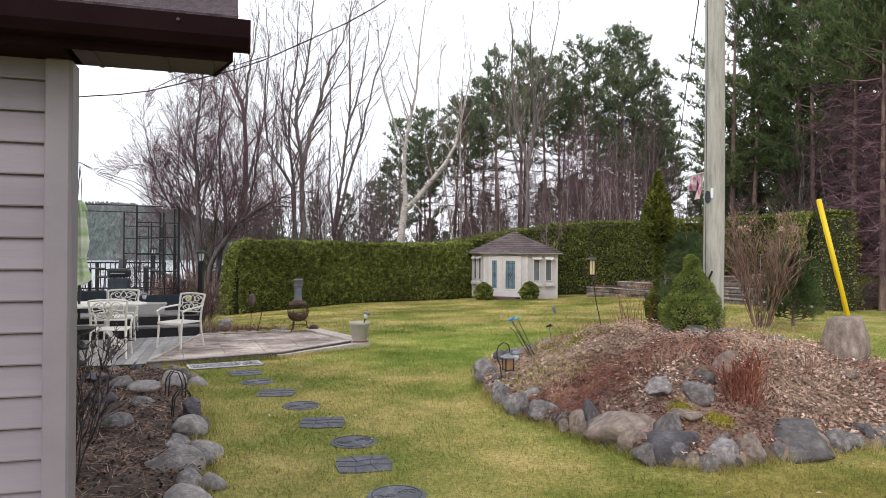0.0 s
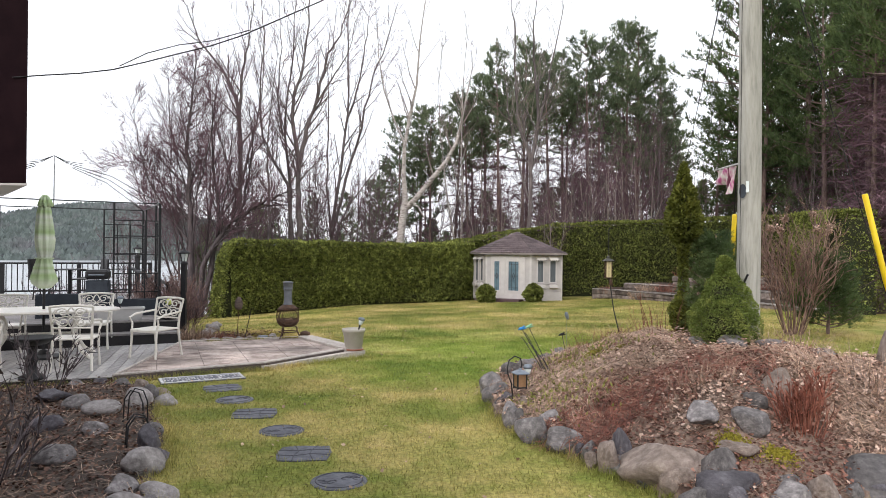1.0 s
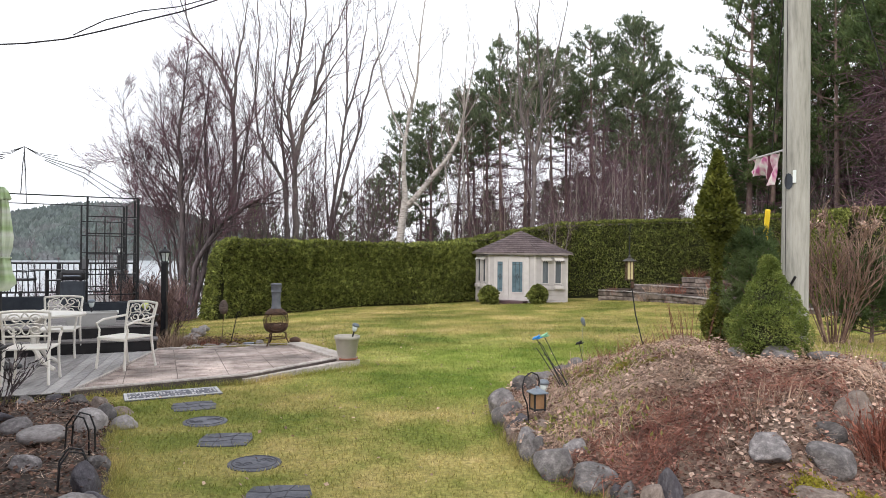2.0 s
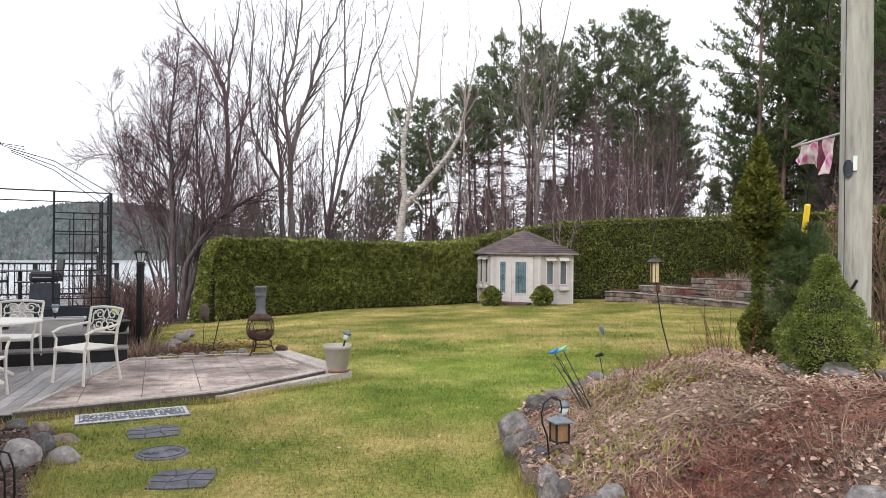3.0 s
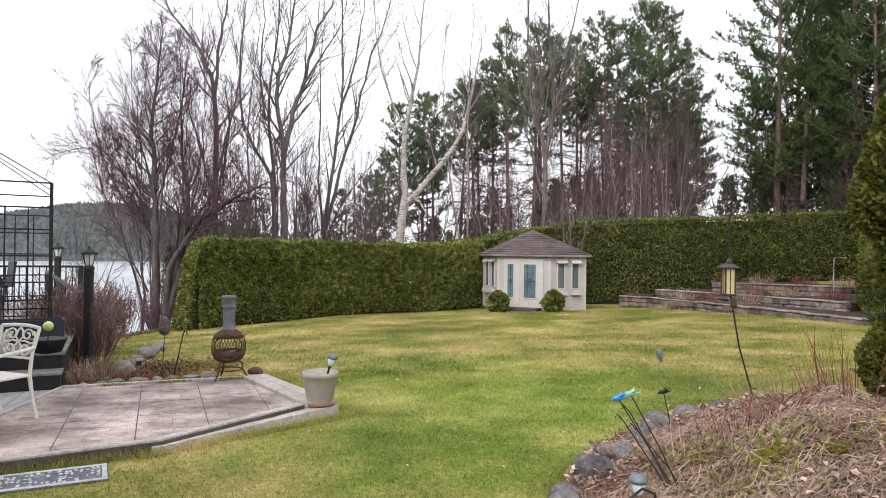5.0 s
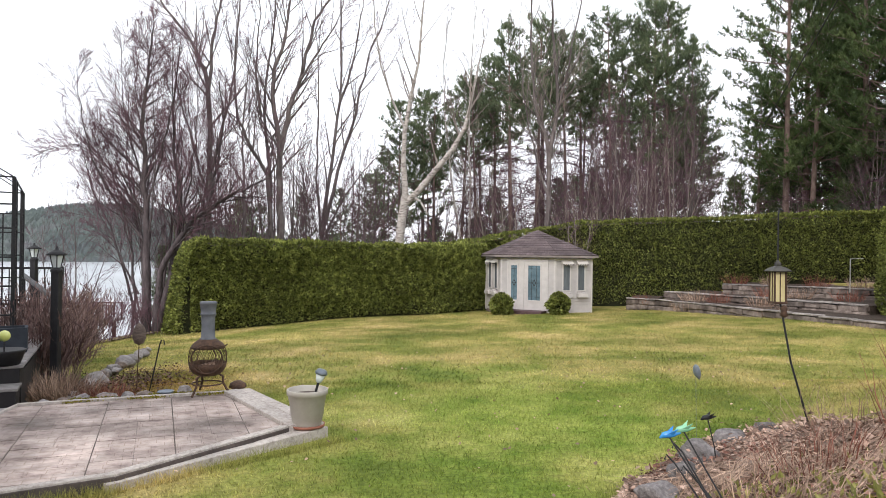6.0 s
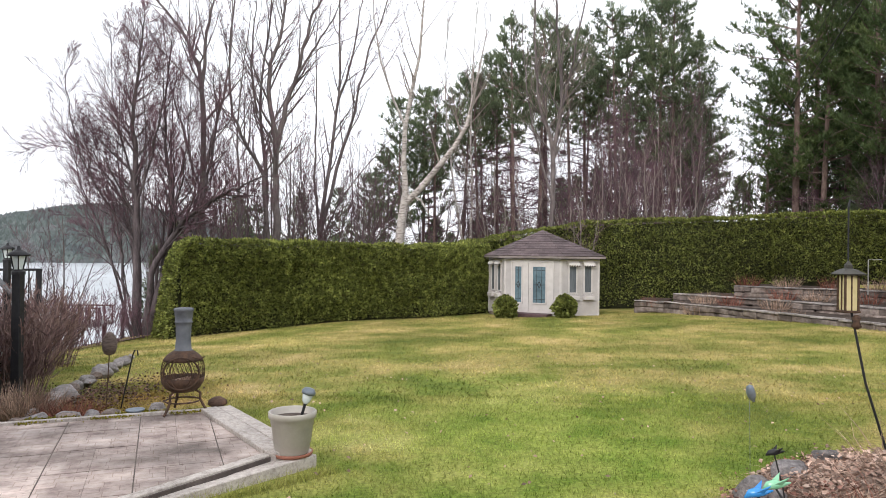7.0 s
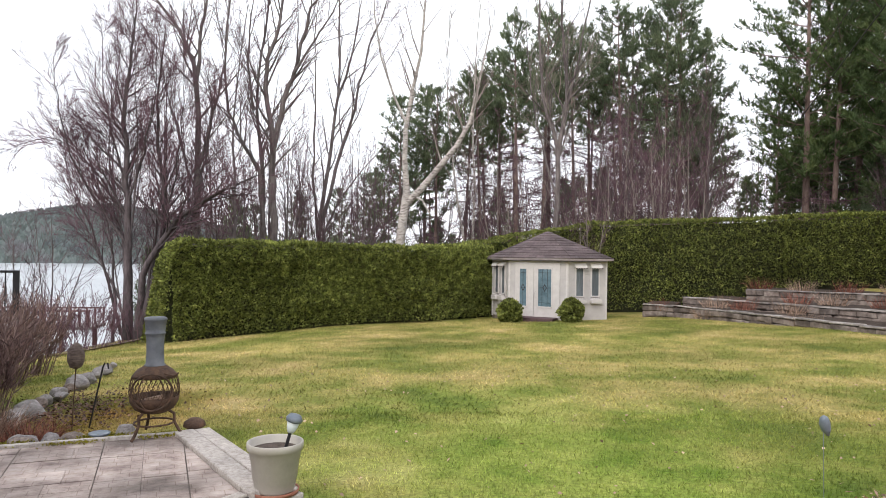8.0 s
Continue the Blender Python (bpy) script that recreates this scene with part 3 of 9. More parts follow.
def build_house():
    house = thing("house", Matrix.Identity(4), "house corner with pale grey vinyl siding and dark brown eaves", "house", kind="structure")
    m = Matrix((( HX.x, -HN.x, 0, HC.x), (HX.y, -HN.y, 0, HC.y), (0, 0, 1, 0), (0, 0, 0, 1)))  # local x along wall, y into the house
    wall = Shape()
    wall.prism([(-7.0, 0.03), (-0.03, 0.03), (-0.6, 0.42), (-3.6, 3.6), (-5.6, 5.2), (-7.6, 5.2)], -0.3, 2.44, m)
    part("wall", wall, M_SIDING, house)
    # lap siding boards
    board = Shape()
    prof = [(0.0, 0.0), (-0.020, 0.0), (-0.022, 0.005), (-0.006, 0.1035), (0.0, 0.1035)]
    vs = [(x, y, z) for x in (-6.0, -0.082) for y, z in prof]
    board.add(vs, [(0, 1, 6, 5), (1, 2, 7, 6), (2, 3, 8, 7), (3, 4, 9, 8), (9, 8, 7, 6, 5), (0, 1, 2, 3, 4)])
    bme = board.mesh("siding_board")
    for i in range(23):
        ob = link_mesh("siding_board", bme, M_SIDING, house) if i == 0 else new("siding_board", bme)
        ob.parent = house
        ob.matrix_basis = m @ Matrix.Translation((0, 0.028, -0.094 + 0.1085 * i))
    trim = Shape()
    trim.box(-0.042, 0.0, 1.1, 0.08, 0.035, 2.53, m, 0.006)
    trim.box(-0.008, 0.05, 1.1, 0.02, 0.11, 2.53, m, 0.004)
    part("corner_trim", trim, M_TRIM_GREY, house, "grey corner board")
    # soffit over the wall takes the fascia's near-black to paint the eave's shadow
    sof = Shape()
    sof.box(-3.45, -0.055, 2.375, 6.9, 0.22, 0.02, m)
    part("soffit", sof, M_FASCIA, house, "dark brown soffit, eave shadow put into its colour")
    sof = Shape()
    sof.box(0.245, -0.055, 2.375, 0.44, 0.22, 0.02, m)
    sof.box(0.085, -0.055, 2.363, 0.014, 0.215, 0.006, m)
    sof.box(0.31, -0.055, 2.363, 0.012, 0.215, 0.006, m)
    sof.add([(0.467, -0.165, 2.366), (0.52, -0.165, 2.366), (0.467, 0.055, 2.366), (0.467, -0.165, 2.385), (0.52, -0.165, 2.385), (0.467, 0.055, 2.385)],
            [(0, 2, 1), (3, 4, 5), (0, 1, 4, 3), (1, 2, 5, 4), (2, 0, 3, 5)], m)
    part("soffit_return", sof, M_SOFFIT, house, "pale grey soffit panel past the corner")
    fas = Shape()
    fas.box(-3.2, -0.18, 2.43, 7.46, 0.026, 0.14, m, 0.004)
    fas.add([(0.53, -0.19, 2.362), (0.53, -0.165, 2.362), (0.47, 0.065, 2.362), (0.455, 0.065, 2.362), (0.53, -0.19, 2.5), (0.53, -0.165, 2.5), (0.47, 0.065, 2.56), (0.455, 0.065, 2.56)],
            [(0, 1, 2, 3), (7, 6, 5, 4), (0, 4, 5, 1), (1, 5, 6, 2), (2, 6, 7, 3), (3, 7, 4, 0)], m)
    fas.box(-3.0, 0.07, 2.43, 6.95, 0.026, 0.12, m, 0.004)
    part("fascia", fas, M_FASCIA, house, "dark brown fascia board")
    gut = Shape()
    prof = [(0, 0), (-0.06, 0.0), (-0.085, 0.03), (-0.092, 0.088), (-0.084, 0.088), (-0.078, 0.035), (-0.056, 0.01), (-0.01, 0.01), (-0.01, 0.088), (0, 0.088)]
    n = len(prof)
    vs = [(x, -0.194 + y, 2.388 + z) for x in (-6.9, 0.582) for y, z in prof]
    gut.add(vs, [(i, (i + 1) % n, n + (i + 1) % n, n + i) for i in range(n)], m)
    gut.box(0.582, -0.24, 2.432, 0.006, 0.092, 0.088, m)
    part("gutter", gut, M_FASCIA, house, "dark brown metal gutter")
    for x in (0.36, -0.5, -1.4):
        part("gutter_screw", Shape().lathe([(0.006, 0.0), (0.005, 0.004), (0.0, 0.005)], 8, m @ pose(x, -0.286, 2.455, 90, 0, 0)), M_SOFFIT, house, "gutter screw head")
    roof = Shape()
    roof.add([(-7.0, -0.262, 2.492), (0.545, -0.262, 2.492), (0.545, 0.16, 2.80), (-3.0, 3.4, 4.95), (-7.0, 3.4, 4.95),
              (-7.0, -0.262, 2.478), (0.545, -0.262, 2.478), (0.545, 0.16, 2.57), (-3.0, 3.4, 3.4), (-7.0, 3.4, 3.4)],
             [(0, 1, 2, 3, 4), (9, 8, 7, 6, 5), (0, 5, 6, 1), (1, 6, 7, 2), (2, 7, 8, 3), (3, 8, 9, 4), (4, 9, 5, 0)], m)
    part("roof", roof, M_ROOF, house, "brown asphalt shingle roof edge")
    # the upper part of the back of the house, seen past the corner
    up = Shape()
    up.prism([(-4.74, 8.9), (-6.1, 10.6), (-9.2, 10.6), (-9.2, 8.9)][::-1], 2.43, 6.2)
    part("upper_wall", up, M_FASCIA, house, "dark brown overhanging upper wall")
    edge = Shape()
    edge.prism([(-4.72, 8.88), (-6.1, 10.62), (-9.2, 10.62), (-9.2, 8.88)][::-1], 2.405, 2.43)
    part("drip_edge", edge, M_TRIM, house, "white drip edge under the dark wall")
    prop = Shape()
    prop.box(-8.4, 9.75, 1.2, 1.2, 0.7, 2.4)
    part("lower_wall", prop, M_SIDING, house)
    lampb = Shape()
    lampb.lathe([(0.02, -0.06), (0.05, -0.04), (0.075, 0.02), (0.085, 0.05), (0.05, 0.06)], 14, look((-5.25, 8.86, 2.72), (-5.0, 7.8, 2.3)))
    lampb.tube([(-5.35, 8.95, 2.74), (-5.25, 8.87, 2.73)], 0.018, 8)
    part("floodlight", lampb, M_SOLARGLASS, house, "small clear floodlight")
    return house


M_ROOF = mat("dark_brown_shingles", [(0.035, 0.022, 0.03), (0.06, 0.04, 0.05), (0.09, 0.065, 0.078)], scale=30, bump=0.5, bscale=90, big=0.3, bigscale=1.5)
M_TRIM_GREY = mat("grey_trim", [(0.20, 0.178, 0.208), (0.235, 0.21, 0.242)], scale=4, bump=0.05, big=0.1, rough=0.5)
build_house()

# ---- patio of slabs with timber edging ----
PATIO = [(-4.6, 13.2), (-2.72, 13.97), (-1.64, 12.44), (-2.55, 11.02), (-4.22, 9.93)]
PU = Vector((0.925, 0.38, 0))        # along the rows of slabs
PV = Vector((0.38, -0.925, 0))       # towards the lawn
PZ = 0.07


def clip_poly(poly, a, b, keep_left=True):
    out = []
    for p, q in zip(poly, poly[1:] + poly[:1]):
        sp = (b[0] - a[0]) * (p[1] - a[1]) - (b[1] - a[1]) * (p[0] - a[0])
        sq = (b[0] - a[0]) * (q[1] - a[1]) - (b[1] - a[1]) * (q[0] - a[0])
        if not keep_left:
            sp, sq = -sp, -sq
        if sp >= 0:
            out.append(p)
        if sp * sq < 0:
            t = sp / (sp - sq)
            out.append((p[0] + t * (q[0] - p[0]), p[1] + t * (q[1] - p[1])))
    return out


def inset_piece(poly, convex, gap=0.0):
    """Clip one piece to a convex outline given clockwise."""
    for a, b in zip(convex, convex[1:] + convex[:1]):
        poly = clip_poly(poly, a, b, keep_left=False)
        if len(poly) < 3:
            return None
    return poly


def build_patio():
    rng = random.Random(5)
    patio = thing("patio", Matrix.Identity(4), "stamped pinkish-grey concrete slab patio with weathered timber edging", "patio", kind="structure")
    base = Shape()
    base.prism(PATIO[::-1], -0.1, PZ - 0.008)
    part("bedding", base, M_JOINT, patio)
    o = Vector((-4.6, 13.2, 0))
    u = -1.0
    for c in range(8):
        v = -1.4 + (0.0 if c % 2 else 0.34)
        while v < 4.4:
            h = 0.62 if rng.random() < 0.7 else 0.34
            # each slab shows a pressed pattern of smaller setts
            cells = [(0, 0, .34, .5), (.34, 0, 1, .5), (0, .5, .66, 1), (.66, .5, 1, 1)] if rng.random() < 0.5 else [(0, 0, .5, .5), (.5, 0, 1, .34), (.5, .34, 1, 1), (0, .5, .5, 1)]
            for (x0, y0, x1, y1) in cells:
                q = []
                for a, b in ((x0, y0), (x1, y0), (x1, y1), (x0, y1)):
                    uu = u + 0.62 * a + (0.005 if a == 0 else -0.005 if a == 1 else 0.0015 if a == x0 else -0.0015)
                    vv = v + h * b + (0.006 if b == 0 else -0.006 if b == 1 else 0.0015 if b == y0 else -0.0015)
                    p = o + PU * uu + PV * vv
                    q.append((p.x, p.y))
                q = inset_piece(q, PATIO)
                if q:
                    sh = Shape()
                    zt = PZ + rng.uniform(-0.002, 0.002) - (0.003 if len(cells) > 1 else 0)
                    sh.prism(q[::-1] if sum((b[0] - a[0]) * (b[1] + a[1]) for a, b in zip(q, q[1:] + q[:1])) > 0 else q, PZ - 0.03, zt)
                    part("slab", sh, M_TILE, patio)
            v += h
        u += 0.62

    def timber(a, b, w, z0, z1, off, name, label, mt=M_PLANK):
        a, b = Vector((*a, 0)), Vector((*b, 0))
        d = (b - a)
        nrm = Vector((-d.y, d.x, 0)).normalized()
        ln = d.length
        mm = Matrix(((d.x / ln, nrm.x, 0, (a.x + b.x) / 2 + nrm.x * off), (d.y / ln, nrm.y, 0, (a.y + b.y) / 2 + nrm.y * off), (0, 0, 1, 0), (0, 0, 0, 1)))
        sh = Shape().box(0, 0, (z0 + z1) / 2, ln, w, z1 - z0, mm, 0.006)
        return part(name, sh, mt, patio, label)

    P = PATIO
    timber(P[2], P[3], 0.085, -0.06, 0.10, -0.04, "edge_timber", "weathered timber edging")
    timber(P[3], P[4], 0.075, -0.06, 0.10, -0.035, "edge_timber", "weathered timber edging")
    timber(P[0], P[1], 0.045, -0.06, 0.10, 0.02, "edge_timber", "weathered timber edging")
    timber(P[4], P[0], 0.03, 0.02, 0.095, 0.0, "edge_timber", "weathered timber edging")
    # low step board in front of the lawn edge
    timber((-1.30, 12.62), (-2.56, 10.93), 0.10, -0.06, 0.052, -0.052, "step_board", "bleached low step board")
    timber((-1.30, 12.62), (-2.56, 10.93), 0.12, -0.06, 0.048, -0.178, "step_board", "bleached low step board")
    # two broad boards beside the chiminea
    timber((-2.74, 13.99), (-1.64, 12.44), 0.17, -0.02, 0.105, 0.09, "broad_board", "broad bleached board")
    timber((-2.76, 13.97), (-1.62, 12.40), 0.14, -0.02, 0.100, 0.276, "broad_board", "broad bleached board")
    # dark strips on the edge timbers paint in the shadow line below the rim
    for a, b, off in ((P[2], P[3], 0.008), (P[3], P[4], 0.008)):
        timber(a, b, 0.014, -0.06, 0.082, off, "edge_side", "timber side darkened for shade", M_PLANK_SHADED)
    return patio


build_patio()

# ---- grey lower deck, two steps and the upper deck ----
DW = Vector((-0.905, -0.425, 0))     # along the deck's front, to the left
DS = Vector((-0.425, 0.905, 0))      # away from the front
D0 = Vector((-4.62, 13.22, 0))
DM = Matrix(((DW.x, DS.x, 0, D0.x), (DW.y, DS.y, 0, D0.y), (0, 0, 1, 0), (0, 0, 0, 1)))
DZ = 0.44


def build_decks():
    low = thing("lower_deck", Matrix.Identity(4), "weathered silver-grey board deck under the dining table", "deck", kind="structure")
    outline = [(-4.60, 13.2), (-4.24, 9.95), (-5.5, 9.5), (-9.5, 8.2), (-10.5, 10.4)]
    fr = Shape().prism(outline[::-1], -0.12, 0.055)
    part("joists", fr, M_DARKWOOD, low)
    ang = radians(17)
    bd, bn = Vector((math.sin(-ang), math.cos(ang), 0)), Vector((math.cos(ang), math.sin(ang), 0))
    for i in range(-12, 64):
        c = Vector((-4.2, 10, 0)) - bn * (0.14 * i)
        q = [(c - bn * 0.066 + bd * -6), (c + bn * 0.066 + bd * -6), (c + bn * 0.066 + bd * 6), (c - bn * 0.066 + bd * 6)]
        q = [(p.x, p.y) for p in q]
        q = inset_piece(q, outline) or inset_piece(q, outline[::-1])
        if q and len(q) >= 3:
            if sum((b[0] - a[0]) * (b[1] + a[1]) for a, b in zip(q, q[1:] + q[:1])) > 0:
                q = q[::-1]
            part("board", Shape().prism(q, 0.052, PZ - 0.006), M_DECK, low)
    up = thing("upper_deck", DM, "raised weathered deck with dark risers overlooking the lake", "deck", kind="structure")
    for i, (z0, z1, y0) in enumerate(((0.0, 0.225, 0.0), (0.2, DZ - 0.03, 0.3))):
        part("riser", Shape().box(4.0, y0 + 0.02, (z0 + z1) / 2, 8.0, 0.04, z1 - z0, None, 0.004), M_DARKWOOD, up, "dark stained riser")
        part("skirt", Shape().box(0.02, y0 + 0.16, (z0 + z1) / 2, 0.04, 0.3, z1 - z0), M_DARKWOOD, up)
    part("tread", Shape().box(4.0, 0.15, 0.24, 8.04, 0.34, 0.035, None, 0.006), M_DECK_UP, up, "grey step tread")
    part("frame_beam", Shape().box(4.5, 4.4, 0.1, 9.0, 7.9, 0.5), M_DARKWOOD, up)
    bme = Shape().box(4.5, 0, 0, 9.06, 0.134, 0.03, None, 0.004).mesh("board")
    for i in range(57):
        ob = link_mesh("board", bme, M_DECK_UP, up) if i == 0 else new("board", bme)
        ob.parent = up
        ob.matrix_basis = Matrix.Translation((0, 0.36 + 0.142 * i, DZ - 0.012))
    # legs down to the slope
    for x in (0.2, 4.5, 8.8):
        part("support_post", Shape().box(x, 8.1, -1.6, 0.14, 0.14, 3.6), M_DARKWOOD, up)
    # railing along the lake side
    rail = thing("deck_railing", DM, "black picket railing along the far edge of the deck", "railing", kind="structure")
    part("top_rail", Shape().box(4.6, 8.35, DZ + 0.84, 9.0, 0.10, 0.045, None, 0.006), M_BLACKMETAL, rail)
    part("bottom_rail", Shape().box(4.6, 8.35, DZ + 0.10, 9.0, 0.045, 0.045), M_BLACKMETAL, rail)
    for i in range(6):
        part("post", Shape().box(0.15 + 1.78 * i, 8.35, DZ + 0.42, 0.09, 0.09, 0.86, None, 0.006), M_BLACKMETAL, rail)
    pm = Shape().box(0, 0, 0, 0.022, 0.022, 0.72).mesh("picket")
    for i in range(70):
        ob = link_mesh("picket", pm, M_BLACKMETAL, rail) if i == 0 else new("picket", pm)
        ob.parent = rail
        ob.matrix_basis = Matrix.Translation((0.2 + 0.127 * i, 8.35, DZ + 0.46))
    # sloping handrail at the deck's side
    sr = thing("stair_rail", Matrix.Identity(4), "sloping dark handrail at the side of the deck", "railing", kind="structure")
    a, b = Vector((-8.2, 19.2, 1.19)), Vector((-6.3, 16.9, 0.9))
    part("handrail", Shape().tube([a, b], 0.045, 8), M_BLACKMETAL, sr)
    for k in (0.0, 0.5, 1.0):
        q = a.lerp(b, k)
        part("rail_post", Shape().box(q.x, q.y, q.z / 2 - 0.7, 0.07, 0.07, q.z + 1.4), M_BLACKMETAL, sr)


build_decks()


# ---- stone terraces ----
def build_terraces():
    rng = random.Random(11)
    lines = [([(6.9, 33.35), (7.9, 32.9), (9.6, 29.0), (11.0, 25.2), (11.9, 22.4)], -0.62, 0.02),
             ([(8.4, 33.4), (9.2, 32.3), (11.0, 29.6), (12.4, 26.9)], -0.1, 0.30),
             ([(10.5, 32.9), (12.2, 31.2), (14.4, 29.4)], 0.2, 0.66)]
    for line, z0, z1 in lines:
        wall = thing("retaining_wall", Matrix.Identity(4), "low terraced retaining wall of rough grey stone", "stone wall", "garden terraces", "structure")
        fill = Shape()
        for (ax, ay), (bx, by) in zip(line, line[1:]):
            d = Vector((bx - ax, by - ay, 0))
            ln = d.length
            d.normalize()
            nrm = Vector((-d.y, d.x, 0))
            if nrm.x < 0:
                nrm = -nrm
            # earth behind the wall
            fill.add([(ax + nrm.x * .14, ay + nrm.y * .14, z0 - .3), (bx + nrm.x * .14, by + nrm.y * .14, z0 - .3), (bx + nrm.x * 2.6, by + nrm.y * 2.6, z0 - .3), (ax + nrm.x * 2.6, ay + nrm.y * 2.6, z0 - .3),
                      (ax + nrm.x * .14, ay + nrm.y * .14, z1 - .04), (bx + nrm.x * .14, by + nrm.y * .14, z1 - .04), (bx + nrm.x * 2.6, by + nrm.y * 2.6, z1 - .02), (ax + nrm.x * 2.6, ay + nrm.y * 2.6, z1 - .02)],
                     [(0, 1, 5, 4), (1, 2, 6, 5), (2, 3, 7, 6), (3, 0, 4, 7), (4, 5, 6, 7)])
            zlow = z1 - 0.2 * 2 - 0.05
            for r in range(3):
                s = -rng.uniform(0, 0.2)
                while s < ln:
                    w = rng.uniform(0.22, 0.85)
                    e0, e1 = max(s, 0) + 0.006, min(s + w, ln) - 0.006
                    if e1 - e0 > 0.08:
                        mm = Matrix(((d.x, nrm.x, 0, ax + d.x * (e0 + e1) / 2 + nrm.x * 0.1), (d.y, nrm.y, 0, ay + d.y * (e0 + e1) / 2 + nrm.y * 0.1), (0, 0, 1, z1 - 0.05 - 0.2 * (r + 0.5)), (0, 0, 0, 1)))
                        sh = Shape().box(0, rng.uniform(-0.05, 0.02), rng.uniform(-0.012, 0.012), e1 - e0 + 0.02, 0.24, rng.uniform(0.17, 0.22), mm @ pose(0, 0, 0, rng.uniform(-4, 4), rng.uniform(-4, 4), rng.uniform(-4, 4)), 0.035)
                        part("stone", sh, M_WALLSTONE, wall)
                    s += w
            s = 0
            while s < ln - 0.1:
                w = min(rng.uniform(0.4, 1.2), ln - s)
                mm = Matrix(((d.x, nrm.x, 0, ax + d.x * (s + w / 2) + nrm.x * 0.1), (d.y, nrm.y, 0, ay + d.y * (s + w / 2) + nrm.y * 0.1), (0, 0, 1, z1 - 0.02), (0, 0, 0, 1)))
                part("coping", Shape().box(0, -0.02 + rng.uniform(-0.025, 0.02), rng.uniform(-0.015, 0.01), w - 0.012, 0.28, rng.uniform(0.04, 0.06), mm @ pose(0, 0, 0, rng.uniform(-3, 3), rng.uniform(-1.2, 1.2), rng.uniform(-2, 2)), 0.014), M_COPING, wall, "paler flat coping stone")
                s += w
        part("earth", fill, M_SOIL, wall, "dark soil bed behind the wall")


build_terraces()


def build_landing():
    """A small landing with a red-brown railing, down the bank towards the water."""
    x, y, z = -14.6, 32.6, -1.05
    l = thing("lake_landing", pose(x, y, z, 0, 0, 8), "small red-brown railed landing down by the lake", "landing", kind="structure")
    part("platform", Shape().box(0, 0, 0, 3.6, 1.6, 0.1), M_DECK_UP, l)
    for i in range(4):
        part("pile", Shape().box(-1.7 + 1.13 * i, 0, -1.2, 0.12, 0.12, 2.4), M_LANDING, l)
    for yy in (-0.75, 0.75):
        part("top_rail", Shape().box(0, yy, 0.62, 3.6, 0.08, 0.05), M_LANDING, l)
        for i in range(13):
            part("baluster", Shape().box(-1.75 + 0.29 * i, yy, 0.33, 0.05, 0.05, 0.56), M_LANDING, l)


M_LANDING = mat("red_brown_stain", [(0.13, 0.06, 0.055), (0.20, 0.10, 0.09)], scale=6, bump=0.2)
build_landing()


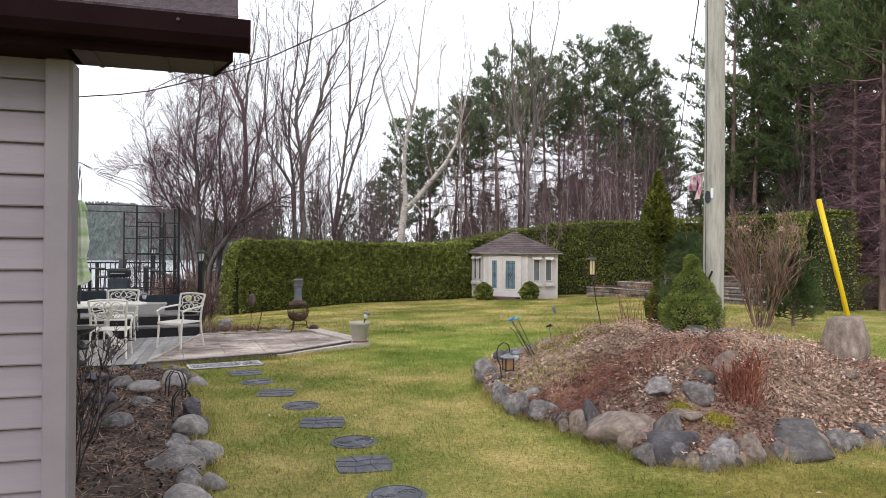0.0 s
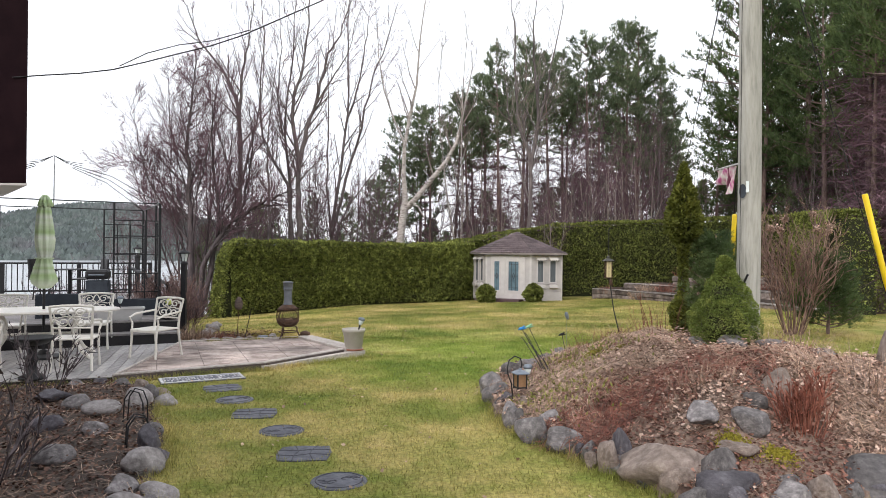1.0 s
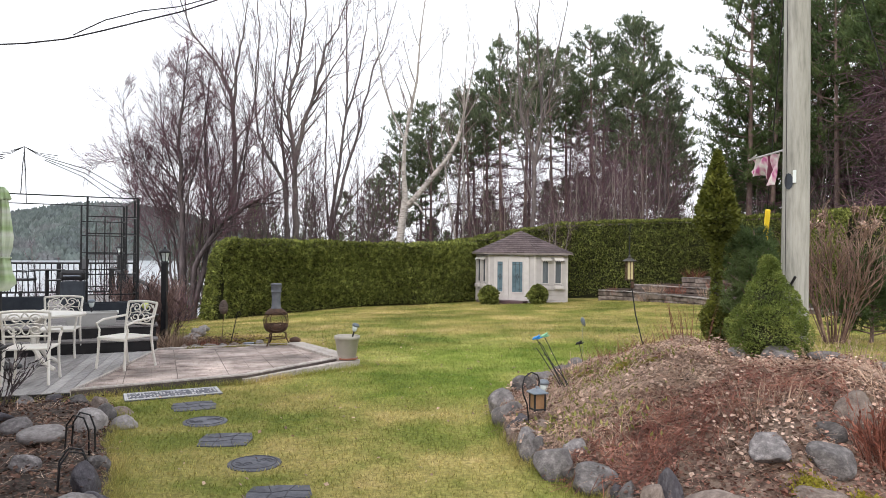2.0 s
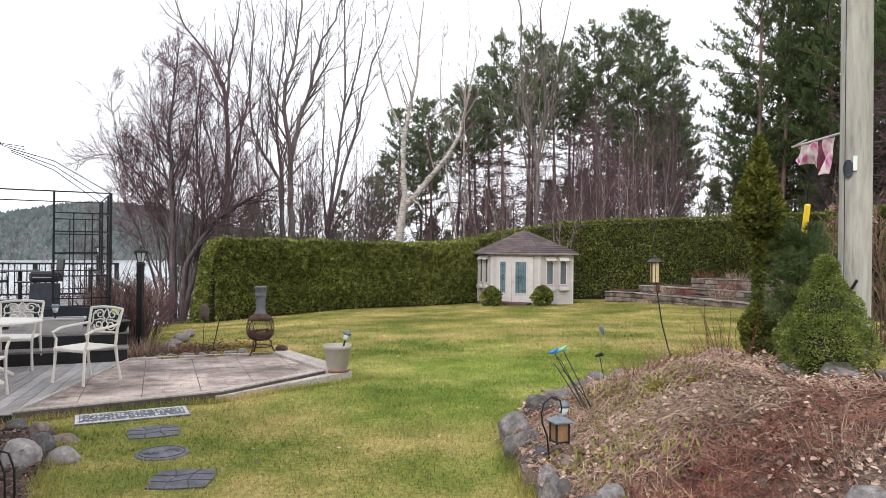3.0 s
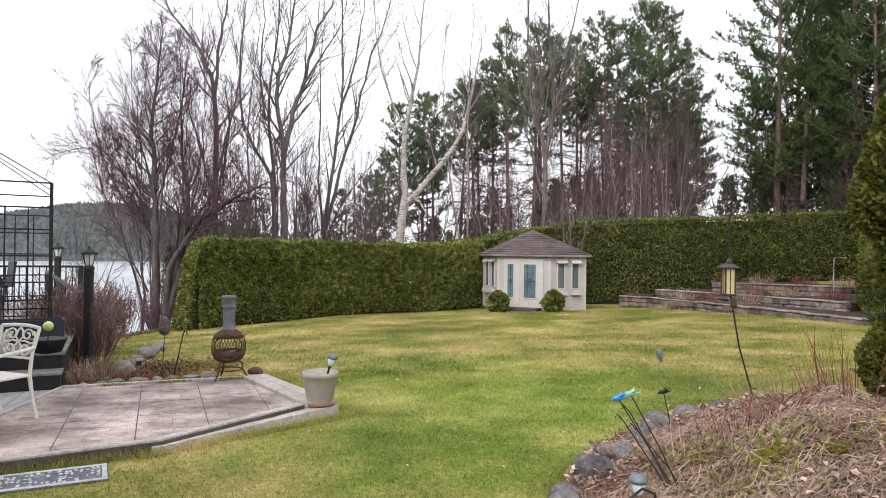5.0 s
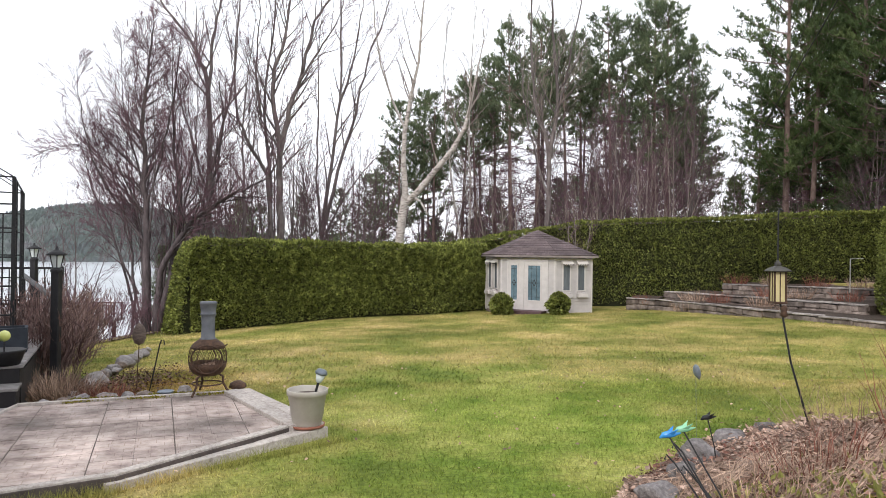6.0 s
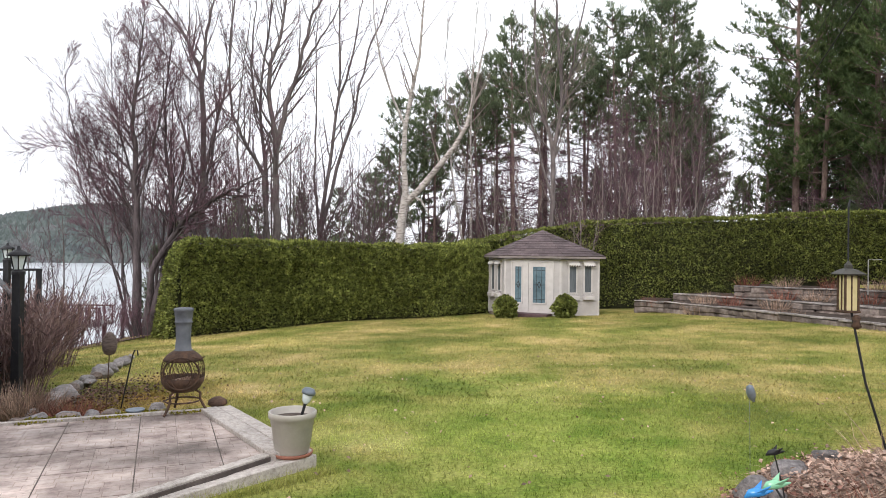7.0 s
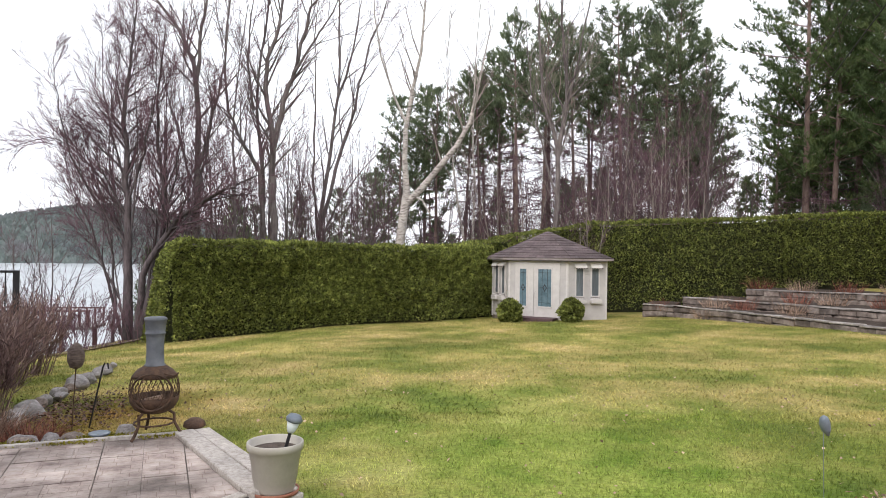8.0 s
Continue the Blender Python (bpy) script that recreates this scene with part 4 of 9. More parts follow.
# ---- garden shed ----
def build_shed():
    zb, ze = -0.52, 1.64
    FR, e, b = Vector((3.83, 31.6, 0)), Vector((0.894, -0.448, 0)), Vector((0.448, 0.894, 0))
    FL = FR - e * 2.12
    R = FR + (e + b).normalized() * 1.52
    L = FL + (b - e).normalized() * 1.52
    back = R + (b - e).normalized() * 3.02
    shed = thing("garden_shed", Matrix.Identity(4), "white five-sided garden shed with brown shingle roof and double doors", "shed")
    loop = [FL, FR, R, back, L]
    part("floor_slab", Shape().prism([(p.x, p.y) for p in loop], zb - 0.3, zb + 0.03), M_WALLSTONE, shed)
    cen = sum(loop, Vector()) / 5

    def wall_frame(p, q):
        d = (q - p).normalized()
        n = Vector((d.y, -d.x, 0))
        return Matrix(((d.x, n.x, 0, p.x), (d.y, n.y, 0, p.y), (0, 0, 1, zb), (0, 0, 0, 1))), (q - p).length

    H = ze - zb
    for p, q, holes in ((L, FL, "side"), (FL, FR, "door"), (FR, R, "side"), (R, back, ""), (back, L, "")):
        m, ln = wall_frame(p, q)
        wall = part("wall", Shape().box(ln / 2, -0.06, H / 2, ln, 0.1, H, m), M_SIDING_SHED, shed)
        sid = Shape()
        gaps = {"side": [(ln * 0.30 - 0.17, ln * 0.30 + 0.17, 0.84, 1.92), (ln * 0.70 - 0.17, ln * 0.70 + 0.17, 0.84, 1.92)], "door": [(0.27, ln - 0.27, 0.0, 1.98)], "": []}[holes]
        z = 0.06
        while z < H - 0.02:
            h = min(0.105, H - z)
            segs, x = [], 0.03
            for g0, g1, z0, z1 in gaps:
                if z + h > z0 and z < z1:
                    segs.append((x, g0))
                    x = g1
            segs.append((x, ln - 0.03))
            for x0, x1 in segs:
                if x1 - x0 > 0.01:
                    sid.add([(x0, -0.008, z), (x1, -0.008, z), (x1, 0.032, z), (x0, 0.032, z), (x0, 0.0, z + h), (x1, 0.0, z + h)],
                            [(0, 1, 2, 3), (3, 2, 5, 4), (0, 3, 4), (1, 5, 2)], m)
            z += 0.105
        part("siding", sid, M_SIDING_SHED, wall)
        for x in (0.015, ln - 0.015):
            part("corner_trim", Shape().box(x, 0.012, H / 2, 0.06, 0.045, H, m, 0.006), M_TRIM, wall)
        part("frieze", Shape().box(ln / 2, 0.02, H - 0.07, ln - 0.08, 0.03, 0.13, m, 0.004), M_TRIM, wall)
        if holes == "side":
            for k in (0.30, 0.70):
                x = ln * k
                w = part("window", Shape().box(x, 0.012, 1.38, 0.28, 0.03, 0.98, m), M_PANE, shed, "dark narrow window pane")
                fr = Shape()
                for dx in (-0.155, 0.155):
                    fr.box(x + dx, 0.03, 1.38, 0.045, 0.05, 1.06, m, 0.004)
                for dz in (-0.51, 0.51):
                    fr.box(x, 0.03, 1.38 + dz, 0.36, 0.05, 0.045, m, 0.004)
                part("window_frame", fr, M_TRIM, w)
                # scalloped awning
                aw = Shape()
                n = 9
                top, mid, low = [], [], []
                for i in range(n + 1):
                    xx = x - 0.22 + 0.44 * i / n
                    top.append((xx, 0.03, 2.02)), mid.append((xx, 0.17, 1.90)), low.append((xx, 0.175, 1.84 - 0.03 * (i % 2)))
                vs = top + mid + low
                fs = [(i, i + 1, n + 2 + i, n + 1 + i) for i in range(n)] + [(n + 1 + i, n + 2 + i, 2 * n + 3 + i, 2 * n + 2 + i) for i in range(n)]
                aw.add(vs, fs, m)
                aw.add([(v[0], v[1] - 0.012, v[2] - 0.006) for v in vs], [f[::-1] for f in fs], m)
                for xx in (x - 0.22, x + 0.22):
                    aw.add([(xx, 0.03, 2.02), (xx, 0.17, 1.9), (xx, 0.03, 1.86)], [(0, 1, 2)], m)
                part("awning", aw, M_AWNING, w, "cream scalloped awning")
                for i in range(5):
                    part("awning_scallop", Shape().box(x - 0.19 + 0.095 * i, 0.178, 1.835, 0.05, 0.006, 0.035, m), M_FASCIA, w, "dark scalloped edging")
                bx = Shape()
                bx.box(x, 0.11, 0.70, 0.40, 0.16, 0.14, m, 0.01)
                part("flower_box", bx, M_TRIM, w, "window box")
                fl = Shape()
                for i in range(5):
                    fl.lathe([(0.0, 0.0), (0.03, 0.02), (0.035, 0.05), (0.0, 0.08)], 6, m @ Matrix.Translation((x - 0.15 + 0.075 * i, 0.11, 0.76)))
                part("flowers", fl, M_TRIM, w, "white flower heads")
        if holes == "door":
            dm = Shape()
            for x in (0.28, ln - 0.28):
                dm.box(x, 0.035, 1.05, 0.06, 0.05, 1.86, m, 0.005)
            dm.box(ln / 2, 0.035, 1.98, ln - 0.5, 0.05, 0.07, m, 0.005)
            part("door_frame", dm, M_TRIM, shed)
            mid = 0.31 + 0.62
            for x0, x1, g0, g1 in ((0.31, mid - 0.005, 0.42, 0.66), (mid + 0.005, ln - 0.31, 1.10, 1.57)):
                door = part("door", Shape().box((x0 + x1) / 2, 0.028, 1.0, x1 - x0, 0.035, 1.9, m, 0.005), M_TRIM, shed, "white door leaf")
                gp = part("pane", Shape().box((g0 + g1) / 2, 0.05, 1.14, g1 - g0, 0.012, 1.30, m), M_PANE_DOOR, door, "blue-grey leaded glass panel")
                fr = Shape()
                for x in (g0 - 0.025, g1 + 0.025):
                    fr.box(x, 0.055, 1.14, 0.05, 0.025, 1.40, m, 0.004)
                for z in (0.47, 1.81):
                    fr.box((g0 + g1) / 2, 0.055, z, g1 - g0 + 0.1, 0.025, 0.05, m, 0.004)
                part("glazing_frame", fr, M_TRIM, door)
                ld = Shape()
                for k in (0.3, 0.7) if g1 - g0 > 0.3 else (0.5,):
                    ld.box(g0 + (g1 - g0) * k, 0.058, 1.14, 0.014, 0.006, 1.28, m)
                for z in (0.62, 1.14, 1.66):
                    ld.box((g0 + g1) / 2, 0.058, z, g1 - g0, 0.006, 0.014, m)
                cx = (g0 + g1) / 2
                ld.add([(cx - 0.08, 0.059, 1.14), (cx, 0.059, 1.0), (cx + 0.08, 0.059, 1.14), (cx, 0.059, 1.28), (cx - 0.05, 0.059, 1.14), (cx, 0.059, 1.05), (cx + 0.05, 0.059, 1.14), (cx, 0.059, 1.23)],
                       [(0, 1, 5, 4), (1, 2, 6, 5), (2, 3, 7, 6), (3, 0, 4, 7)], m)
                part("lead_lattice", ld, M_LEAD, door, "dark lead lines")
            part("door_knob", Shape().lathe([(0.012, 0), (0.012, 0.04), (0.035, 0.05), (0.035, 0.07), (0.0, 0.085)], 10, m @ Matrix.Translation((mid + 0.07, 0.04, 0.98)) @ pose(0, 0, 0, -90)), M_TRIM, shed, "pale round door knob")
            st = Shape().box(ln / 2, 0.32, 0.03, 1.5, 0.6, 0.2, m, 0.015)
            part("doorstep", st, M_DOORSTEP, shed, "dark maroon doorstep")
    # roof: five facets of overlapping shingle courses
    apex = Vector((cen.x, cen.y, 2.62))
    over = [p + (p - cen).normalized() * 0.26 for p in loop]
    roof = part("roof", Shape().add([(*p.xy, ze - 0.01) for p in over] + [(*apex.xy, 2.58)], [(0, 1, 5), (1, 2, 5), (2, 3, 5), (3, 4, 5), (4, 0, 5), (4, 3, 2, 1, 0)]), M_SHINGLE, shed, "brown asphalt shingle roof")
    rows = 11
    rng = random.Random(3)
    for i in range(5):
        p, q = over[i], over[(i + 1) % 5]
        p, q = Vector((p.x, p.y, ze + 0.01)), Vector((q.x, q.y, ze + 0.01))
        nrm = (q - p).cross(apex - p).normalized()
        for r in range(rows):
            a0, a1 = r / rows, min(1.0, (r + 1.15) / rows)
            A, B, C, D = p.lerp(apex, a0), q.lerp(apex, a0), q.lerp(apex, a1), p.lerp(apex, a1)
            wid = (B - A).length
            n = max(1, round(wid / 0.32))
            for k in range(n):
                sh = Shape()
                k0, k1 = k / n + 0.004, (k + 1) / n - 0.004
                up, dn = nrm * 0.022, nrm * 0.004
                pts = [A.lerp(B, k0) + up, A.lerp(B, k1) + up, D.lerp(C, k1) + dn, D.lerp(C, k0) + dn, A.lerp(B, k0) - dn, A.lerp(B, k1) - dn]
                sh.add(pts, [(0, 1, 2, 3), (0, 4, 5, 1), (0, 3, 4), (1, 5, 2)])
                part("shingle", sh, M_SHINGLE, roof)
    fs = Shape()
    for i in range(5):
        p, q = over[i], over[(i + 1) % 5]
        d = (q - p).normalized()
        m = Matrix(((d.x, d.y, 0, p.x), (d.y, -d.x, 0, p.y), (0, 0, 1, ze), (0, 0, 0, 1)))
        fs.box((q - p).length / 2, -0.012, -0.03, (q - p).length, 0.025, 0.07, m, 0.004)
    part("eave_board", fs, M_EAVE, shed, "thin grey-brown eave board")
    so = Shape().add([(*p.xy, ze - 0.1) for p in over], [(4, 3, 2, 1, 0)])
    part("eave_soffit", so, M_TRIM, shed)
    return shed


M_EAVE = mat("grey_brown_eave", [(0.24, 0.20, 0.19), (0.32, 0.28, 0.27)], scale=6, bump=0.1)
M_DOORSTEP = mat("maroon_step", [(0.07, 0.04, 0.045), (0.12, 0.075, 0.08)], scale=8, bump=0.2)
build_shed()


# ---- hedge ----
def sprays(rng, pos, nrm, size, droop=0.3, slim=0.42):
    """Kite-shaped sprays at pos (n, 3), lying roughly along the outward directions nrm (n, 3)."""
    n = len(pos)
    d = nrm + rng.normal(0, 0.65, (n, 3))
    d[:, 2] += rng.uniform(-droop, droop, n)
    d /= np.linalg.norm(d, axis=1)[:, None] + 1e-9
    side = cross(d, rng.normal(0, 1, (n, 3)))
    side /= np.linalg.norm(side, axis=1)[:, None] + 1e-9
    s = size * rng.uniform(0.55, 1.35, n)[:, None]
    a = pos - d * s * 0.2
    return np.stack([a, a + d * s * 0.55 + side * s * slim, a + d * s * 1.1, a + d * s * 0.55 - side * s * slim], axis=1)


def build_hedge(line, tops, count, seed, label, halfwidth=0.65):
    rng = np.random.default_rng(seed)
    pts = np.array(line, float)
    seg = np.linalg.norm(np.diff(pts, axis=0), axis=1)
    cum = np.concatenate([[0], np.cumsum(seg)])
    total = cum[-1]

    def at(s):
        x, y = np.interp(s, cum, pts[:, 0]), np.interp(s, cum, pts[:, 1])
        x2, y2 = np.interp(s + 0.05, cum, pts[:, 0]), np.interp(s + 0.05, cum, pts[:, 1])
        x1, y1 = np.interp(s - 0.05, cum, pts[:, 0]), np.interp(s - 0.05, cum, pts[:, 1])
        t = np.stack([x2 - x1, y2 - y1], -1)
        t /= np.linalg.norm(t, axis=-1)[..., None] + 1e-9
        return x, y, t[..., 1], -t[..., 0]

    hedge = thing("hedge", Matrix.Identity(4), label, "hedge")
    # inner body: solid core, near black in place of the shade among twigs
    n = int(total / 0.35)
    ss = np.linspace(0.06, total - 0.06, n)
    x, y, nx, ny = at(ss)
    zt = np.interp(ss, cum, tops)
    zb = np.minimum(lawn_z(x, y), zt - 1.5) - 0.1
    core = Shape()
    ring = [(-0.8, 0.0), (-0.85, 0.5), (-0.72, 0.85), (-0.4, 0.965), (0.4, 0.965), (0.72, 0.85), (0.85, 0.5), (0.8, 0.0)]
    w = halfwidth - 0.17
    for i in range(n):
        e = -0.38 if i == 0 else (0.38 if i == n - 1 else 0.0)      # battered ends
        core.v += [(x[i] + nx[i] * w * a - ny[i] * e * (1 - h), y[i] + ny[i] * w * a + nx[i] * e * (1 - h), zb[i] + (zt[i] - 0.06 - zb[i]) * h) for a, h in ring]
    k = len(ring)
    for i in range(n - 1):
        core.f += [(i * k + j, i * k + j + 1, (i + 1) * k + j + 1, (i + 1) * k + j) for j in range(k - 1)]
    core.f += [tuple(range(k)), tuple((n - 1) * k + j for j in range(k - 1, -1, -1))]
    part("inner_body", core, M_CORE_SHADE, hedge, "twiggy inside, darkened in its colour for shade")
    # sprays over the faces, top and ends
    s = rng.uniform(-0.05, total + 0.05, count)
    x, y, nx, ny = at(np.clip(s, 0, total))
    zt = np.interp(s, cum, tops)
    zb = lawn_z(x, y)
    u = rng.uniform(0, 1, count)
    face = u < 0.66
    back = u > 0.94
    top = ~face & ~back
    h = np.where(top, 1.0, rng.uniform(0.02, 1, count) ** 0.85)
    lump = np.array([0.26 * noise.noise(Vector((a * 0.9, b * 0.9, c * 1.1))) + 0.10 * noise.noise(Vector((a * 3.1, b * 3.1, c * 3.1))) for a, b, c in zip(x, y, h * 2.6)])
    bulge = 1 - 0.12 * np.abs(h - 0.45) - 0.22 * np.clip((h - 0.86) / 0.14, 0, 1) ** 2
    lat = np.where(top, rng.uniform(-0.85, 0.85, count), np.where(back, -1.0, 1.0) * bulge)
    px_, py_ = x + nx * (halfwidth * lat + np.where(top, 0, lump)), y + ny * (halfwidth * lat + np.where(top, 0, lump))
    pz = zb + (zt - zb) * h + np.where(top, 0.45 * lump - 0.07 * np.abs(lat) ** 3, 0) + np.where(top, rng.exponential(0.018, count), 0)
    pos = np.stack([px_, py_, pz], -1)
    nr = np.stack([np.where(top, 0, nx * np.sign(lat)), np.where(top, 0, ny * np.sign(lat)), np.where(top, 1.0, 0.25)], -1)
    # thin, bare patches low down
    keep = top | (rng.uniform(0, 1, count) < 0.55 + 0.6 * np.clip(h / 0.25, 0, 1))
    pos, nr = pos[keep], nr[keep]
    m_end = int(count * 0.07)
    for s0, sg in ((0.0, -1), (total, 1)):
        xe, ye, nxe, nye = at(np.full(m_end, s0))
        tx, ty = -nye * sg, nxe * sg
        l, hh = rng.uniform(-1, 1, m_end), rng.uniform(0.02, 1, m_end)
        ze = lawn_z(xe, ye) + (np.interp(s0, cum, tops) - lawn_z(xe, ye)) * hh
        bul = 0.25 * (1 - l * l) + 0.45 * (1 - hh) - 0.2 * np.clip((hh - 0.8) / 0.2, 0, 1) ** 2
        bul = bul * rng.uniform(0.0, 1.0, m_end) ** 0.35
        p2 = np.stack([xe + nxe * halfwidth * l * 0.95 + tx * bul, ye + nye * halfwidth * l * 0.95 + ty * bul, ze], -1)
        pos = np.concatenate([pos, p2])
        nr = np.concatenate([nr, np.stack([tx, ty, np.full(m_end, 0.2)], -1)])
    tagged(soup("foliage", sprays(rng, pos, nr, 0.08, 0.3, 0.33), M_HEDGE, hedge, "dense clipped green sprays"), kind="stuff")
    return hedge


build_hedge([(-8.5, 28.3), (-8.2, 28.5), (-6, 29.7), (-1.7, 32.1), (1.1, 34.7)], [1.84, 2.0, 1.99, 1.95, 2.04], 95000, 21, "long clipped green cedar hedge enclosing the lawn")
build_hedge([(0.2, 36.0), (2.2, 37.3), (4.2, 37.5), (6.0, 37.2), (9, 36.6), (13, 35.2), (18.6, 31.9)], [2.12, 2.45, 2.86, 3.16, 3.28, 3.38, 3.56], 100000, 22, "tall clipped cedar hedge above the stone terraces", 0.75)
build_hedge([(13.6, 26.8), (13.3, 25.6), (13.1, 24.4), (12.9, 22.9)], [3.2, 3.14, 3.08, 3.02], 22000, 23, "tall cedar hedge returning towards the lawn", 0.8)


# ---- trees ----
def rot_towards(rng, d, ang):
    x, y, z = rng.normal(0, 1, 3)
    ax, ay, az = d[1] * z - d[2] * y, d[2] * x - d[0] * z, d[0] * y - d[1] * x
    k = math.sin(ang) / (math.sqrt(ax * ax + ay * ay + az * az) + 1e-9)
    c = math.cos(ang)
    return np.array([d[0] * c + ax * k, d[1] * c + ay * k, d[2] * c + az * k])


def grow(rng, p, d, length, r, level, spec, out):
    """One limb and, from it, its side limbs. spec: per level (children, spread in degrees, length ratio, wander, lift)."""
    kids, spread, ratio, wander, lift = spec[level]
    n = 9 if level == 0 else (6 if level == 1 else (4 if level == 2 else (2 if level == 3 else 1)))
    steps = rng.normal(0, wander, (n, 3))
    dx, dy, dz = d
    q = 1 / math.sqrt(dx * dx + dy * dy + dz * dz)
    dx, dy, dz = dx * q, dy * q, dz * q
    pts, dirs = np.empty((n + 1, 3)), np.empty((n + 1, 3))
    pts[0], dirs[0] = p, (dx, dy, dz)
    for i in range(n):
        dx, dy, dz = dx + steps[i, 0], dy + steps[i, 1], dz + steps[i, 2] + lift
        q = 1 / math.sqrt(dx * dx + dy * dy + dz * dz)
        dx, dy, dz = dx * q, dy * q, dz * q
        dirs[i + 1] = (dx, dy, dz)
        pts[i + 1] = pts[i] + dirs[i + 1] * (length / n)
    tip = 0.1 if level == 0 else 0.15
    radii = r * (1 - (1 - tip) * (np.arange(n + 1) / n) ** 0.9)
    out.setdefault(level, []).append((pts, radii))
    if level + 1 >= len(spec):
        return
    start = 0.27 if level == 0 else 0.15
    for k in range(kids):
        t = start + (1 - start) * ((k + rng.uniform(0.1, 0.9)) / kids)
        i = min(int(t * n), n - 1)
        q = pts[i] + (pts[i + 1] - pts[i]) * (t * n - i)
        ln = length * ratio * (1.15 - 0.7 * t) * rng.uniform(0.75, 1.25)
        grow(rng, q, rot_towards(rng, dirs[i], radians(spread * rng.uniform(0.6, 1.3))), ln, max(radii[i] * (0.54 if level == 0 else 0.5), 0.0085 if level < 2 else 0.0055), level + 1, spec, out)


def limbs_mesh(name, limbs, material, parent, sides, label=""):
    """One mesh of tapered limbs; two sides give flat ribbons for the finest twigs."""
    V, Q, o = [], [], 0
    groups = {}
    for pts, rad in limbs:
        groups.setdefault(len(pts), []).append((pts, rad))
    for n, group in sorted(groups.items()):
        P, R = np.array([q for q, _ in group], float), np.array([q for _, q in group], float)
        c = len(P)
        t = np.empty_like(P)
        t[:, 1:-1] = P[:, 2:] - P[:, :-2]
        t[:, 0], t[:, -1] = P[:, 1] - P[:, 0], P[:, -1] - P[:, -2]
        t /= np.linalg.norm(t, axis=-1)[..., None] + 1e-9
        ref = np.where((np.abs(t[:, 0, 2]) > 0.6)[:, None], np.array([1.0, 0.13, 0.07]), np.array([0.05, 0.1, 1.0]))[:, None, :]
        a = cross(t, np.broadcast_to(ref, t.shape))
        a /= np.linalg.norm(a, axis=-1)[..., None] + 1e-9
        b = cross(t, a)
        w = np.arange(sides) * 2 * math.pi / sides + (np.arange(c)[:, None] * 0.7 if sides == 2 else np.zeros((c, 1)))
        ring = P[:, :, None, :] + R[:, :, None, None] * (np.cos(w)[:, None, :, None] * a[:, :, None, :] + np.sin(w)[:, None, :, None] * b[:, :, None, :])
        V.append(ring.reshape(-1, 3))
        i = np.arange(n - 1)[:, None] * sides + np.arange(sides)[None, :]
        j = np.arange(n - 1)[:, None] * sides + (np.arange(sides)[None, :] + 1) % sides
        if sides == 2:
            i, j = i[:, :1], j[:, :1]
        one = np.stack([i, j, j + sides, i + sides], -1).reshape(-1, 4)
        Q.append((one[None] + (o + np.arange(c) * n * sides)[:, None, None]).reshape(-1, 4))
        o += c * n * sides
    V, Q = np.concatenate(V).astype(np.float32), np.concatenate(Q).astype(np.int32)
    me = bpy.data.meshes.new(name)
    me.vertices.add(len(V))
    me.vertices.foreach_set("co", V.reshape(-1))
    me.loops.add(len(Q) * 4)
    me.loops.foreach_set("vertex_index", Q.reshape(-1))
    me.polygons.add(len(Q))
    me.polygons.foreach_set("loop_start", np.arange(0, len(Q) * 4, 4, dtype=np.int32))
    me.update(calc_edges=True)
    return link_mesh(name, me, material, parent, label, smooth=True)


def bare_tree(place, seed, stems, spec, bark, twig, label, twig_r=1.0):
    """stems: (direction, length, radius) of each trunk from the foot."""
    rng = np.random.default_rng(seed)
    x, y = place
    z = float(lawn_z(x, y)) - 0.15
    tree = thing("tree", Matrix.Translation((x, y, z)), label, "tree")
    out = {}
    for d, ln, r in stems:
        grow(rng, (rng.uniform(-0.12, 0.12) * (len(stems) > 1), rng.uniform(-0.12, 0.12) * (len(stems) > 1), 0), d, ln, r, 0, spec, out)
    limbs_mesh("trunk", out[0], bark, tree, 9)
    tagged(limbs_mesh("branchwork", out.get(1, []), bark, tree, 4), kind="stuff")
    tagged(limbs_mesh("twig_mass", out[2], twig, tree, 2, "bare twigs"), kind="stuff")
    fine = [l for k in sorted(out) if k >= 3 for l in out[k]]
    if fine:
        tagged(limbs_mesh("fine_twig_mass", fine, twig, tree, 2, "fine bare twigs"), kind="stuff")
    return tree


ALDER = [None, (10, 33, 0.58, 0.07, 0.05), (9, 32, 0.62, 0.08, 0.03), (0, 0, 0, 0.09, 0.02)]
MAPLE = [None, (8, 27, 0.5, 0.06, 0.05), (7, 30, 0.55, 0.08, 0.04), (0, 0, 0, 0.1, 0.03)]
THIN = [(10, 28, 0.34, 0.04, 0.03), (6, 30, 0.5, 0.08, 0.04), (5, 32, 0.55, 0.12, 0.03), (0, 0, 0, 0.12, 0.02)]


def bowed(ctrl, n):
    """A smooth run of n + 1 points through a few control points."""
    P = np.array([ctrl[0], *ctrl, ctrl[-1]], float)
    out = []
    for t in np.linspace(0, len(ctrl) - 1, n + 1):
        i = min(int(t), len(ctrl) - 2)
        u = t - i
        a, b, c, d = P[i:i + 4]
        out.append(0.5 * (2 * b + (c - a) * u + (2 * a - 5 * b + 4 * c - d) * u * u + (3 * b - a - 3 * c + d) * u ** 3))
    return np.array(out)


